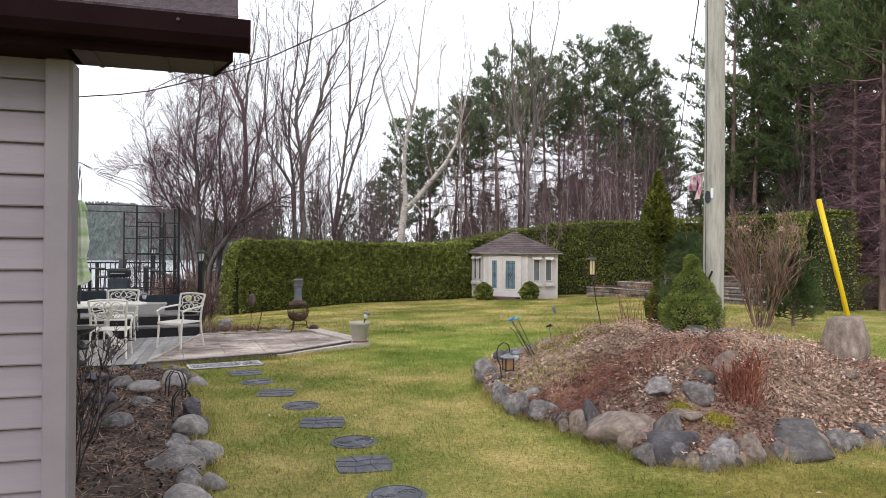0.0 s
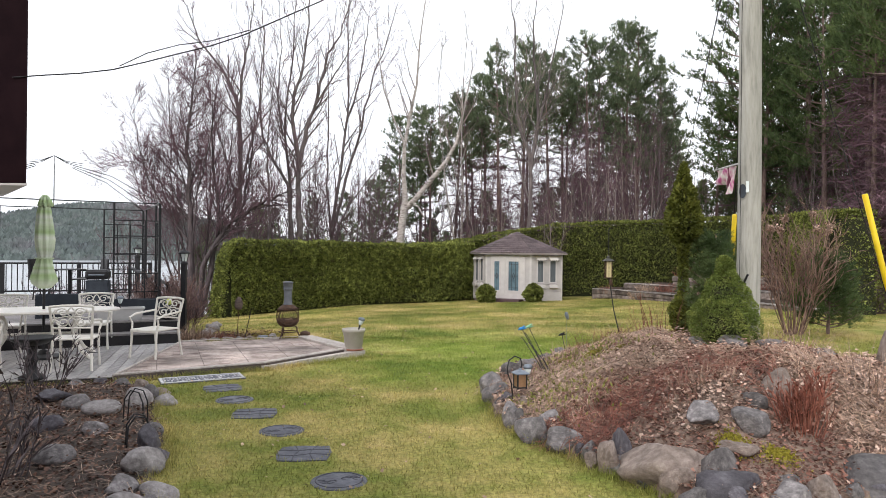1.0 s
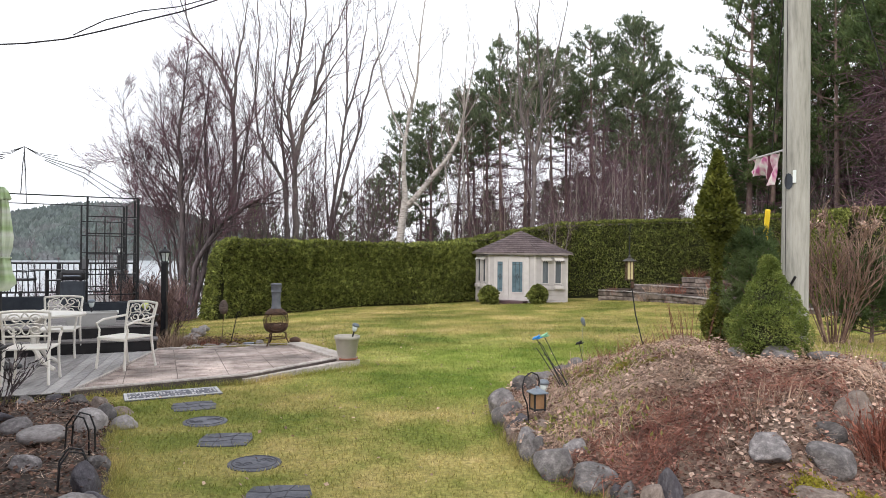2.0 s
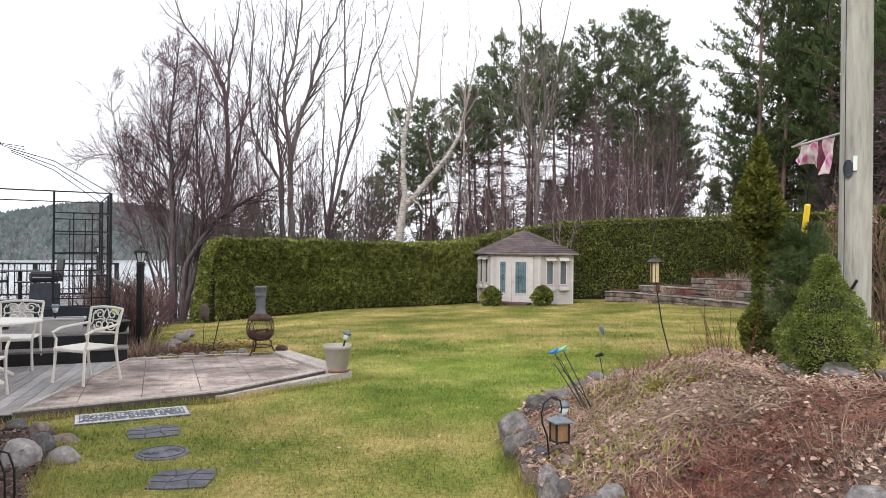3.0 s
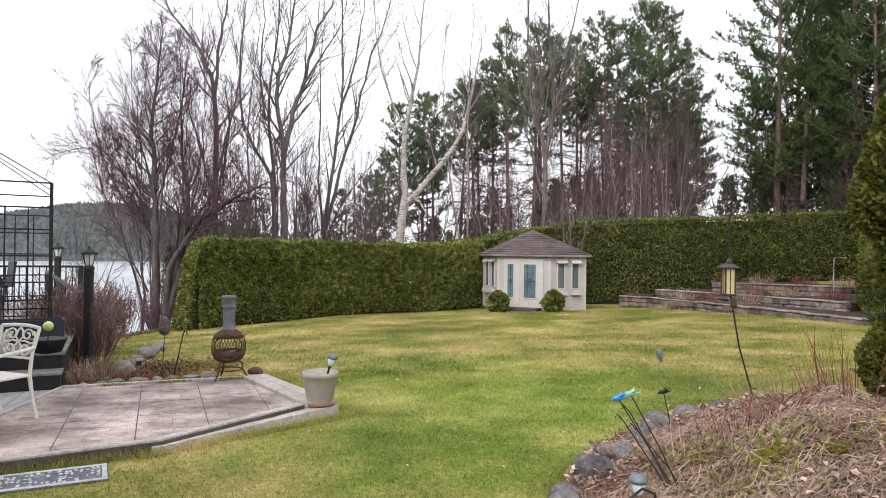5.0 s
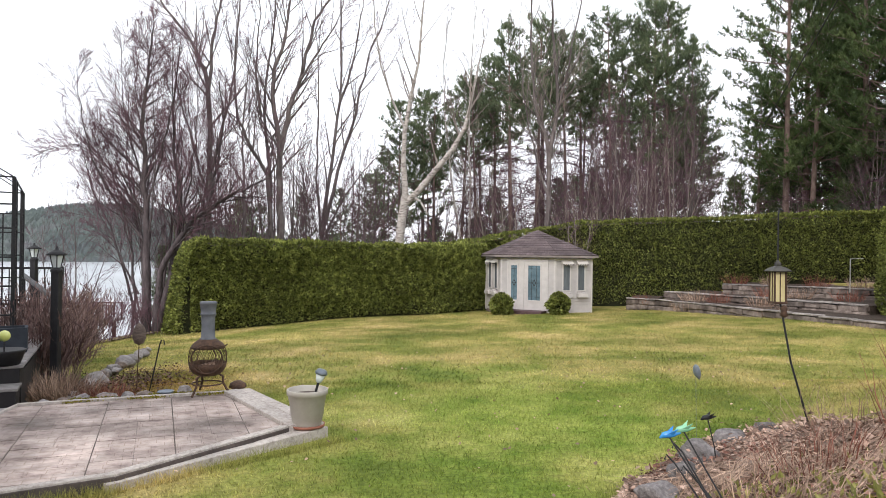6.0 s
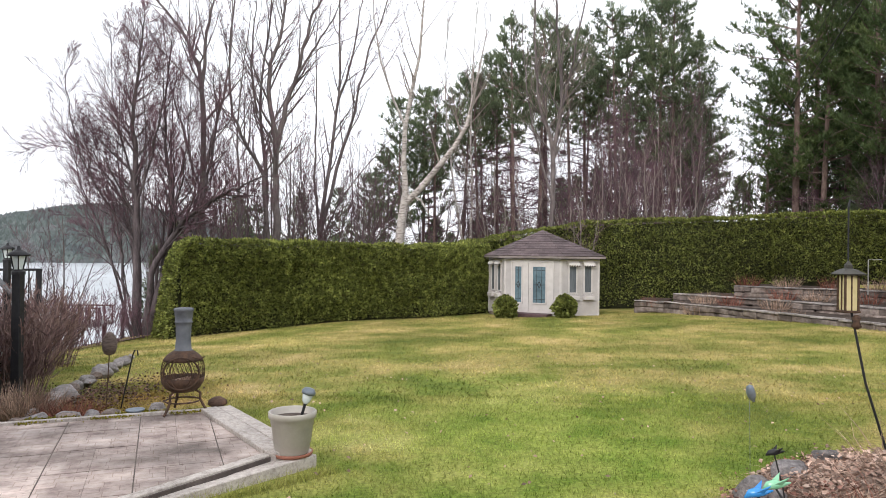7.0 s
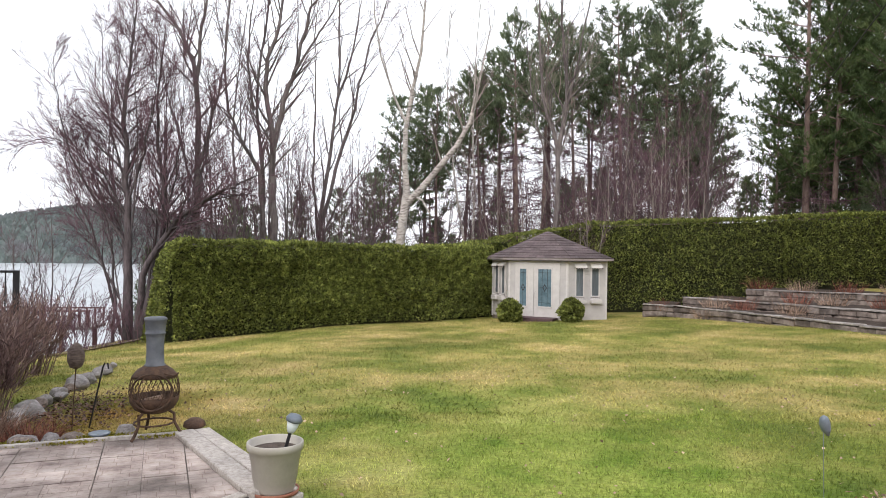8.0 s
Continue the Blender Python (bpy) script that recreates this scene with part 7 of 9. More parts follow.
def build_pot():
    x, y = -1.50, 12.60
    p = thing("plant_pot", pose(x, y, 0.055), "taupe plastic plant pot with bare soil on a saucer", "plant pot")
    part("body", Shape().lathe([(0.13, 0.02), (0.135, 0.03), (0.145, 0.1), (0.15, 0.104), (0.165, 0.24), (0.17, 0.244), (0.176, 0.3), (0.19, 0.305), (0.192, 0.35), (0.186, 0.355), (0.176, 0.35), (0.17, 0.29), (0.0, 0.285)], 30), M_POT, p, "", True)
    part("saucer", Shape().lathe([(0.13, 0.0), (0.16, 0.004), (0.168, 0.03), (0.158, 0.03), (0.15, 0.015), (0.0, 0.012)], 28), M_TERRA, p, "terracotta saucer", True)
    part("soil", Shape().lathe([(0.168, 0.27), (0.165, 0.30), (0.08, 0.312), (0.0, 0.308)], 20), M_SOIL, p, "dry soil")
    solar_stick(x + 0.07, y - 0.02, 0.348, 0.13, tilt=16)


build_pot()


# ---- dining set ----
def chair_model():
    c = thing("garden_chair", Matrix.Identity(4), "cream cast-aluminium garden armchair with a scrolled back", "chair", "chairs round the dining table")
    # seat faces -y; the back is at +y
    part("seat", Shape().box(0, 0, 0.42, 0.50, 0.46, 0.022, None, 0.01).box(0, -0.235, 0.405, 0.5, 0.03, 0.04, None, 0.008), M_WHITEMETAL, c)
    for sx in (-1, 1):
        part("leg", Shape().tube([(sx * 0.235, -0.22, 0.42), (sx * 0.24, -0.23, 0.2), (sx * 0.25, -0.25, 0.0)], [0.02, 0.016, 0.019], 8), M_WHITEMETAL, c)
        part("leg", Shape().tube([(sx * 0.235, 0.22, 0.42), (sx * 0.24, 0.25, 0.2), (sx * 0.25, 0.29, 0.0)], [0.02, 0.016, 0.019], 8), M_WHITEMETAL, c)
        part("back_post", Shape().tube([(sx * 0.235, 0.22, 0.42), (sx * 0.24, 0.24, 0.62), (sx * 0.26, 0.30, 0.86)], [0.018, 0.017, 0.016], 8), M_WHITEMETAL, c)
        part("armrest", Shape().tube([(sx * 0.25, 0.26, 0.68), (sx * 0.28, 0.1, 0.665), (sx * 0.285, -0.12, 0.645), (sx * 0.27, -0.24, 0.6), (sx * 0.255, -0.2, 0.52), (sx * 0.24, -0.22, 0.42)], 0.016, 8), M_WHITEMETAL, c)
    part("top_rail", Shape().tube([(-0.26, 0.30, 0.86), (-0.1, 0.312, 0.875), (0.1, 0.312, 0.875), (0.26, 0.30, 0.86)], 0.017, 8), M_WHITEMETAL, c)
    part("lower_rail", Shape().tube([(-0.238, 0.245, 0.575), (0.238, 0.245, 0.575)], 0.013, 8), M_WHITEMETAL, c)

    def scroll(pts, r):
        part("scroll", Shape().tube(pts, r, 6), M_WHITEMETAL, c, "", True)

    def at(u, v):  # back plane
        return (u, 0.245 + 0.06 * v / 0.29 + 0.004, 0.575 + v)
    for sx in (-1, 1):
        for v0, sv in ((0.145, 1), (0.145, -1)):
            pts = []
            for k in range(22):
                w = k / 21
                a = w * 2.6 * math.pi
                rad = 0.072 * (1 - 0.72 * w)
                pts.append(at(sx * (0.105 + rad * math.cos(a) * 1.05), v0 + sv * (0.066 + rad * math.sin(a) * 0.85)))
            scroll(pts, 0.0095)
        scroll([at(sx * 0.235, 0.06), at(sx * 0.2, 0.12), at(sx * 0.215, 0.2), at(sx * 0.185, 0.25)], 0.009)
        scroll([at(0, 0.145), at(sx * 0.05, 0.19), at(sx * 0.03, 0.25), at(0, 0.28)], 0.009)
        scroll([at(0, 0.145), at(sx * 0.05, 0.1), at(sx * 0.03, 0.04), at(0, 0.01)], 0.009)
        scroll([at(0, 0.145), at(sx * 0.08, 0.155), at(sx * 0.17, 0.135), at(sx * 0.225, 0.15)], 0.009)
    return c


first = chair_model()
first.matrix_basis = pose(-4.38, 11.60, PZ, 0, 0, -22)
for x, y, a in ((-5.0, 10.5, 196), (-6.15, 10.15, 200), (-5.75, 12.45, 18), (-6.85, 11.9, 22), (-7.1, 11.0, 110)):
    copy_thing(first, pose(x, y, PZ, 0, 0, a))


def build_table():
    m = pose(-5.99, 11.34, PZ, 0, 0, 25)
    t = thing("dining_table", m, "oval cream metal garden table with curved legs", "table")
    top = Shape()
    n = 40
    rim = [(1.06 * math.cos(2 * math.pi * k / n), 0.55 * math.sin(2 * math.pi * k / n)) for k in range(n)]
    top.prism(rim, 0.695, 0.72)
    part("tabletop", top, M_WHITEMETAL, t)
    part("rim", Shape().tube([(x, y, 0.705) for x, y in rim + rim[:1]], 0.022, 6, caps=False), M_WHITEMETAL, t)
    for sx in (-1, 1):
        for sy in (-1, 1):
            part("leg", Shape().tube([(sx * 0.55, sy * 0.22, 0.69), (sx * 0.46, sy * 0.2, 0.5), (sx * 0.46, sy * 0.2, 0.3), (sx * 0.58, sy * 0.28, 0.1), (sx * 0.72, sy * 0.36, 0.0)], [0.045, 0.04, 0.035, 0.03, 0.03], 8), M_WHITEMETAL, t)
    part("stretcher", Shape().tube([(-0.46, 0, 0.36), (0.46, 0, 0.36)], 0.02, 8), M_WHITEMETAL, t)
    u = thing("patio_umbrella", pose(-5.95, 11.38, PZ, 0, 0, 0), "closed green-and-white striped umbrella on a dark pole through the table", "umbrella")
    part("pole", Shape().tube([(0, 0, 0.08), (0, 0, 2.3)], 0.02, 10), M_BLACKMETAL, u)
    part("base", Shape().lathe([(0.26, 0.0), (0.26, 0.03), (0.1, 0.06), (0.04, 0.12), (0.0, 0.12)], 24), M_BLACKMETAL, u, "round dark base")
    cl = Shape()
    prof = [(0.13, 1.06), (0.19, 1.10), (0.195, 1.18), (0.15, 1.34), (0.115, 1.45), (0.105, 1.5), (0.14, 1.62), (0.15, 1.75), (0.13, 1.95), (0.105, 2.15), (0.08, 2.28), (0.085, 2.30), (0.10, 2.24), (0.115, 2.26), (0.08, 2.36), (0.03, 2.42)]
    n = 32
    vs, fs = [], []
    for i, (r0, z) in enumerate(prof):
        for k in range(n):
            a = 2 * math.pi * k / n
            f = 0.8 * (1 + 0.2 * math.sin(8 * a + 0.35 * i) + 0.1 * math.sin(3 * a + i))
            vs.append((r0 * f * math.cos(a), r0 * f * math.sin(a), z + (0.03 * math.sin(8 * a) if i < 2 else 0)))
    for i in range(len(prof) - 1):
        fs += [(i * n + k, i * n + (k + 1) % n, (i + 1) * n + (k + 1) % n, (i + 1) * n + k) for k in range(n)]
    fs.append(tuple(range(n - 1, -1, -1)))
    fs.append(tuple((len(prof) - 1) * n + k for k in range(n)))
    cl.add(vs, fs)
    part("canopy", cl, M_UMBRELLA, u, "gathered striped canvas", True)
    part("tie_strap", Shape().tube([(0.118 * math.cos(a), 0.118 * math.sin(a), 1.475) for a in np.linspace(0, 6.28, 25)], 0.012, 6, caps=False), M_UMBRELLA, u)


build_table()


# ---- gazebo frame on the deck ----
def build_gazebo():
    A = Vector((-5.6, 14.72, 0))
    w, s = Vector((-0.87, -0.49, 0)), Vector((-0.49, 0.87, 0))
    W, D, H = 3.65, 2.9, 2.14
    m = Matrix(((w.x, s.x, 0, A.x), (w.y, s.y, 0, A.y), (0, 0, 1, DZ), (0, 0, 0, 1)))
    g = thing("gazebo_frame", m, "bare black metal gazebo frame with ladder-like corner panels", "gazebo")
    for x in (0, W):
        for y in (0, D):
            part("corner_post", Shape().box(x, y, H / 2, 0.045, 0.045, H), M_BLACKMETAL, g)
            sx, sy = (1 if x == 0 else -1), (1 if y == 0 else -1)
            for ax in (0, 1):
                ln = 0.82 if ax == 0 else 0.62
                d = Vector((sx, 0, 0)) if ax == 0 else Vector((0, sy, 0))
                o = Vector((x, y, 0))
                for k in (0.33, 0.66, 1.0):
                    q = o + d * ln * k
                    top = H if k == 1.0 else H * 0.84
                    th = 0.034 if k == 1 else 0.02
                    part("panel_upright", Shape().box(q.x, q.y, top / 2, th, th, top), M_BLACKMETAL, g)
                for z in (0.08, 0.42, 0.78, 1.14, 1.5, 1.8):
                    c = o + d * ln / 2
                    part("panel_rung", Shape().box(c.x, c.y, z, ln if ax == 0 else 0.02, 0.02 if ax == 0 else ln, 0.02), M_BLACKMETAL, g)
    for y in (0, D):
        part("top_beam", Shape().box(W / 2, y, H, W, 0.02, 0.02), M_BLACKMETAL, g)
    for x in (0, W):
        part("top_beam", Shape().box(x, D / 2, H, 0.02, D, 0.02), M_BLACKMETAL, g)
    c = Vector((W / 2, D / 2, 0))
    for x, y in ((0, 0), (W, 0), (0, D), (W, D), (W / 2, 0), (W / 2, D), (0, D / 2), (W, D / 2)):
        p = Vector((x, y, H))
        q = c + Vector(((x - c.x) * 0.18, (y - c.y) * 0.18, H + 0.78))
        mid = p.lerp(q, 0.55) + Vector((0, 0, 0.12))
        part("roof_rib", Shape().tube([p, mid, q], 0.008, 6), M_BLACKMETAL, g)
        top = c + Vector(((x - c.x) * 0.12, (y - c.y) * 0.12, H + 0.86))
        part("vent_rib", Shape().tube([c + Vector((0, 0, H + 0.98)), top, c + Vector(((x - c.x) * 0.3, (y - c.y) * 0.3, H + 0.80))], 0.006, 5), M_BLACKMETAL, g)
    part("hanging_cord", Shape().tube([c + Vector((0, 0, H + 0.95)), c + Vector((0, 0, H + 0.4))], 0.004, 4), M_WIRE, g)
    # planter boxes and a covered grill at its near corner
    for x, ln, h in ((0.45, 1.25, 0.30), (1.75, 0.7, 0.42)):
        b = thing("planter_box", m @ Matrix.Translation((x, -0.28, 0)), "dark blue-grey wooden planter box at the gazebo corner", "planter")
        sh = Shape()
        sh.box(0, -0.15, h / 2, ln, 0.03, h, None, 0.004).box(0, 0.15, h / 2, ln, 0.03, h, None, 0.004)
        sh.box(-ln / 2 + 0.015, 0, h / 2, 0.03, 0.27, h).box(ln / 2 - 0.015, 0, h / 2, 0.03, 0.27, h)
        part("box", sh, M_NAVY, b)
        part("soil", Shape().box(0, 0, h - 0.06, ln - 0.08, 0.26, 0.04), M_SOIL, b)
    gr = thing("barbecue_grill", m @ pose(0.95, 2.45, 0, 0, 0, 15) @ Matrix.Diagonal((0.72, 0.72, 0.8, 1)), "black barbecue grill with a closed lid", "barbecue")
    part("cabinet", Shape().box(0, 0, 0.38, 0.62, 0.45, 0.62, None, 0.02), M_NAVY, gr)
    part("lid", Shape().box(0, 0, 0.85, 0.66, 0.48, 0.26, None, 0.08), M_BLACKMETAL, gr)
    part("side_shelf", Shape().box(0.5, 0, 0.72, 0.36, 0.4, 0.03, None, 0.005), M_BLACKMETAL, gr)
    part("lid_handle", Shape().tube([(-0.22, -0.28, 0.84), (0.22, -0.28, 0.84)], 0.015, 8), M_LANTERNTOP, gr)


build_gazebo()


def build_deck_things():
    # high bar set by the railing
    def bar_chair(m):
        c = thing("deck_chair", m, "black woven high-backed patio chair by the railing", "chair", "bar set on the deck")
        part("seat", Shape().box(0, 0, 0.5, 0.46, 0.46, 0.05, None, 0.015), M_BLACKMETAL, c)
        part("backrest", Shape().box(0, 0.24, 0.76, 0.46, 0.04, 0.5, pose(0, 0, 0, -6), 0.015), M_BLACKMETAL, c)
        for sx in (-1, 1):
            for sy in (-1, 1):
                part("leg", Shape().tube([(sx * 0.2, sy * 0.2, 0.5), (sx * 0.22, sy * 0.23, 0)], 0.015, 6), M_BLACKMETAL, c)
            part("armrest", Shape().tube([(sx * 0.23, 0.22, 0.7), (sx * 0.24, -0.18, 0.68), (sx * 0.22, -0.2, 0.5)], 0.014, 6), M_BLACKMETAL, c)
        return c
    bar_chair(DM @ pose(1.6, 6.6, DZ, 0, 0, 70))
    bar_chair(DM @ pose(2.55, 6.5, DZ, 0, 0, -75))
    t = thing("bar_table", DM @ pose(2.08, 6.85, DZ), "black pedestal table between the dark chairs", "table")
    part("tabletop", Shape().lathe([(0.36, 0.70), (0.38, 0.71), (0.38, 0.725), (0.0, 0.73)], 24), M_BLACKMETAL, t)
    part("pedestal", Shape().lathe([(0.045, 0.03), (0.04, 0.70)], 12), M_BLACKMETAL, t)
    part("foot", Shape().box(0, 0, 0.02, 0.55, 0.12, 0.04, None, 0.01).box(0, 0, 0.02, 0.12, 0.55, 0.04, None, 0.01), M_BLACKMETAL, t)
    # pale planter on the step edge
    p = thing("window_planter", DM @ pose(0.95, 0.55, DZ, 0, 0, 0), "long pale plastic planter on the deck edge", "planter")
    sh = Shape()
    sh.add([(-0.34, -0.11, 0), (0.34, -0.11, 0), (0.34, 0.11, 0), (-0.34, 0.11, 0), (-0.38, -0.14, 0.2), (0.38, -0.14, 0.2), (0.38, 0.14, 0.2), (-0.38, 0.14, 0.2)], [(0, 1, 5, 4), (1, 2, 6, 5), (2, 3, 7, 6), (3, 0, 4, 7), (3, 2, 1, 0)])
    part("trough", sh, M_PLANTER, p)
    part("rim", Shape().box(0, -0.14, 0.205, 0.8, 0.03, 0.03, None, 0.005).box(0, 0.14, 0.205, 0.8, 0.03, 0.03, None, 0.005).box(-0.385, 0, 0.205, 0.03, 0.28, 0.03).box(0.385, 0, 0.205, 0.03, 0.28, 0.03), M_PLANTER, p)
    part("soil", Shape().box(0, 0, 0.16, 0.7, 0.24, 0.03), M_SOIL, p)
    q = DM @ Vector((0.95, 0.55, DZ + 0.17))
    solar_stick(q.x, q.y, q.z, 0.12, label="white solar light standing in the planter")
    b = thing("flower_tub", DM @ pose(0.16, 0.42, DZ), "low dark flower tub on the step", "plant pot")
    part("body", Shape().lathe([(0.15, 0), (0.2, 0.14), (0.215, 0.16), (0.2, 0.165), (0.0, 0.13)], 20), M_BLACKMETAL, b, "", True)
    g = thing("gazing_ball", DM @ pose(0.16, 0.42, DZ + 0.12), "small yellow-green globe on a stick in the tub", "ornament")
    part("stick", Shape().tube([(0, 0, 0), (0, 0, 0.14)], 0.008, 6), M_BLACKMETAL, g)
    part("globe", Shape().lathe([(0.005, 0.13)] + [(0.06 * math.sin(a), 0.19 - 0.06 * math.cos(a)) for a in np.linspace(0.2, 2.9, 10)] + [(0.004, 0.25)], 16), M_MOSSBALL, g, "", True)
    o = thing("umbrella_base", DM @ pose(2.3, 3.9, DZ), "empty round black umbrella base", "umbrella base")
    part("disc", Shape().lathe([(0.24, 0.0), (0.24, 0.03), (0.08, 0.06), (0.0, 0.06)], 22), M_BLACKMETAL, o)
    part("tube", Shape().tube([(0, 0, 0.05), (0, 0, 0.38)], 0.028, 10), M_BLACKMETAL, o)
    f = thing("fire_bowl", pose(-5.15, 9.75, 0.06), "dark iron bowl on a stand at the deck's corner", "fire bowl")
    part("bowl", Shape().lathe([(0.05, 0.42), (0.16, 0.44), (0.25, 0.5), (0.27, 0.52), (0.26, 0.53), (0.16, 0.47), (0.0, 0.45)], 22), M_BLACKMETAL, f, "", True)
    part("stand", Shape().lathe([(0.16, 0.0), (0.15, 0.04), (0.06, 0.08), (0.05, 0.2), (0.08, 0.25), (0.05, 0.3), (0.06, 0.43)], 16), M_BLACKMETAL, f, "", True)


M_MOSSBALL = mat("yellow_green_glass", [(0.50, 0.55, 0.10), (0.62, 0.66, 0.22)], scale=6, bump=0.02, rough=0.2, spec=0.6)
build_deck_things()


def lamp_post(x, y, z, h, label):
    l = thing("lamp_post", pose(x, y, z), label, "lamp post", "lamp posts by the deck")
    part("post", Shape().box(0, 0, (h - 0.28) / 2, 0.10, 0.10, h - 0.28, None, 0.008), M_BLACKMETAL, l)
    part("collar", Shape().lathe([(0.075, h - 0.30), (0.075, h - 0.27), (0.05, h - 0.24), (0.0, h - 0.24)], 12), M_BLACKMETAL, l)
    gl = Shape()
    for k in range(6):
        a0, a1 = k * math.pi / 3, (k + 1) * math.pi / 3
        gl.add([(0.05 * math.cos(a0), 0.05 * math.sin(a0), h - 0.24), (0.05 * math.cos(a1), 0.05 * math.sin(a1), h - 0.24), (0.085 * math.cos(a1), 0.085 * math.sin(a1), h - 0.08), (0.085 * math.cos(a0), 0.085 * math.sin(a0), h - 0.08)], [(0, 1, 2, 3)])
    part("panes", gl, M_SOLARGLASS, l, "frosted lantern panes")
    for k in range(6):
        a0 = k * math.pi / 3
        part("bar", Shape().tube([(0.054 * math.cos(a0), 0.054 * math.sin(a0), h - 0.24), (0.09 * math.cos(a0), 0.09 * math.sin(a0), h - 0.08)], 0.007, 5), M_BLACKMETAL, l)
    part("cap", Shape().lathe([(0.12, h - 0.085), (0.125, h - 0.07), (0.07, h - 0.03), (0.025, h - 0.01), (0.015, h + 0.03), (0.0, h + 0.035)], 12), M_BLACKMETAL, l, "flared black cap", True)


zl = float(lawn_z(-5.24, 15.05))
lamp_post(-5.24, 15.05, zl - 0.05, 1.74 - zl, "black garden lamp post with a six-sided lantern")
lamp_post(-8.05, 19.3, DZ - 0.1, 1.42, "black lamp post at the back of the deck")

# ---- utility pole, guys and cables ----
pole = thing("utility_pole", pose(3.83, 9.85, 0.3), "weathered grey-green wooden utility pole", "utility pole")
ring = np.linspace(0, 1, 14)
sh = Shape()
sh.tube([(0.012 * math.sin(7 * t), 0.012 * math.cos(5 * t), 9.8 * t) for t in ring], [0.146 - 0.03 * t for t in ring], 20)
part("shaft", sh, M_POLE, pole, "", True)
part("mark_plate", Shape().box(-0.03, -0.142, 2.25, 0.035, 0.01, 0.14, pose(0, 0, 0, 0, 0, -18), 0.002), M_SOLARGLASS, pole, "small white plate")
part("tar_patch", Shape().add([(0.144 * math.sin(a) * 1.0, -0.144 * math.cos(a), 2.2 + 0.09 * math.sin(w)) for a, w in [(-0.95 + 0.35 * math.cos(w), w) for w in np.linspace(0, 6.0, 12)]], [tuple(range(12))]), M_NAVY, pole, "dark worn patch")
part("ground_wire", Shape().tube([(-0.135, -0.065, 0.4), (-0.13, -0.06, 4.0), (-0.12, -0.055, 7.6)], 0.0035, 5), M_WIRE, pole, "thin ground wire")
part("nail", Shape().tube([(-0.12, -0.11, 1.02), (-0.09, -0.2, 1.16)], 0.014, 6), M_BLACKMETAL, pole, "dark iron step")
TOP = Vector((3.85, 9.85, 6.9))
for tip, foot, lab in ((Vector((4.75, 12.47, 2.35)), Vector((5.19, 13.75, 0.35)), "upright"), (Vector((5.49, 10.17, 2.51)), Vector((6.13, 10.33, 0.38)), "leaning")):
    gy = thing("guy_wire", Matrix.Identity(4), f"steel guy wire with a {lab} yellow plastic guard", "guy wire", "guys of the utility pole")
    part("wire", Shape().tube([TOP, foot], 0.006, 5), M_WIRE, gy)
    d = (foot - tip).normalized()
    nx_ = d.cross(Vector((0, 1, 0))).normalized()
    part("guard", Shape().tube([tip, tip.lerp(foot, 0.5), foot], [0.037, 0.037, 0.037], 10), M_YELLOW, gy, "yellow plastic guard tube", True)


def cable(name, a, b, sag, r, label, wob=0.0):
    pts = []
    for k in range(25):
        t = k / 24
        p = Vector(a).lerp(Vector(b), t)
        p.z -= sag * 4 * t * (1 - t)
        p.z += wob * math.sin(t * 40)
        pts.append(p)
    ob = thing(name, Matrix.Identity(4), label, "cable")
    part("strand", Shape().tube(pts, r, 5), M_WIRE, ob)
    return ob


sv = cable("service_cable", (-4.9, 8.88, 3.62), (3.72, 9.8, 9.5), 1.36, 0.008, "twisted black service cable from pole to house", 0.012)
part("loose_loop", Shape().tube([(-3.75, 9.0, 3.79), (-3.45, 9.03, 3.95), (-3.1, 9.07, 4.06), (-2.75, 9.11, 4.12), (-2.3, 9.16, 4.27)], 0.006, 5), M_WIRE, sv, "slack loop of cable")
cable("power_line", (3.75, 9.9, 6.35), (13.6, 42.0, 4.2), 0.12, 0.011, "black overhead line running back over the hedge")
cable("phone_line", (3.9, 9.9, 7.6), (22, 60, 9.0), 0.5, 0.008, "thin overhead wire towards the pines")

far_pole = thing("utility_pole", pose(23.8, 73.0, float(lawn_z(23.8, 73.0))), "distant pale utility pole beyond the hedge", "utility pole")
ft = 7.3 - float(lawn_z(23.8, 73.0))
part("shaft", Shape().tube([(0, 0, -0.2), (0, 0, ft)], [0.15, 0.11], 10), M_POLE, far_pole, "", True)
part("crossarm", Shape().box(0.35, 0, ft - 1.1, 0.9, 0.12, 0.12, None, 0.01), M_POLE, far_pole)
arch = thing("plant_hanger", pose(13.65, 29.9, 0.6), "thin white metal plant hanger on the stone terrace", "garden hook")
part("post", Shape().tube([(0, 0, -0.1), (0, 0, 1.06)], 0.014, 6), M_PLANTER, arch)
part("arm", Shape().tube([(0, 0, 1.06), (0.45, 0, 1.07)], 0.011, 6), M_PLANTER, arch)

# flag hung from a short rod
flag = thing("garden_flag", Matrix.Identity(4), "small faded pink and maroon cloth flag hanging from a rod", "flag")
part("rod", Shape().tube([(3.72, 9.88, 2.86), (3.93, 11.25, 2.93)], 0.012, 6).tube([(3.93, 11.2, 2.93), (3.6, 10.3, 2.86)], 0.009, 6), M_PLANTER, flag)


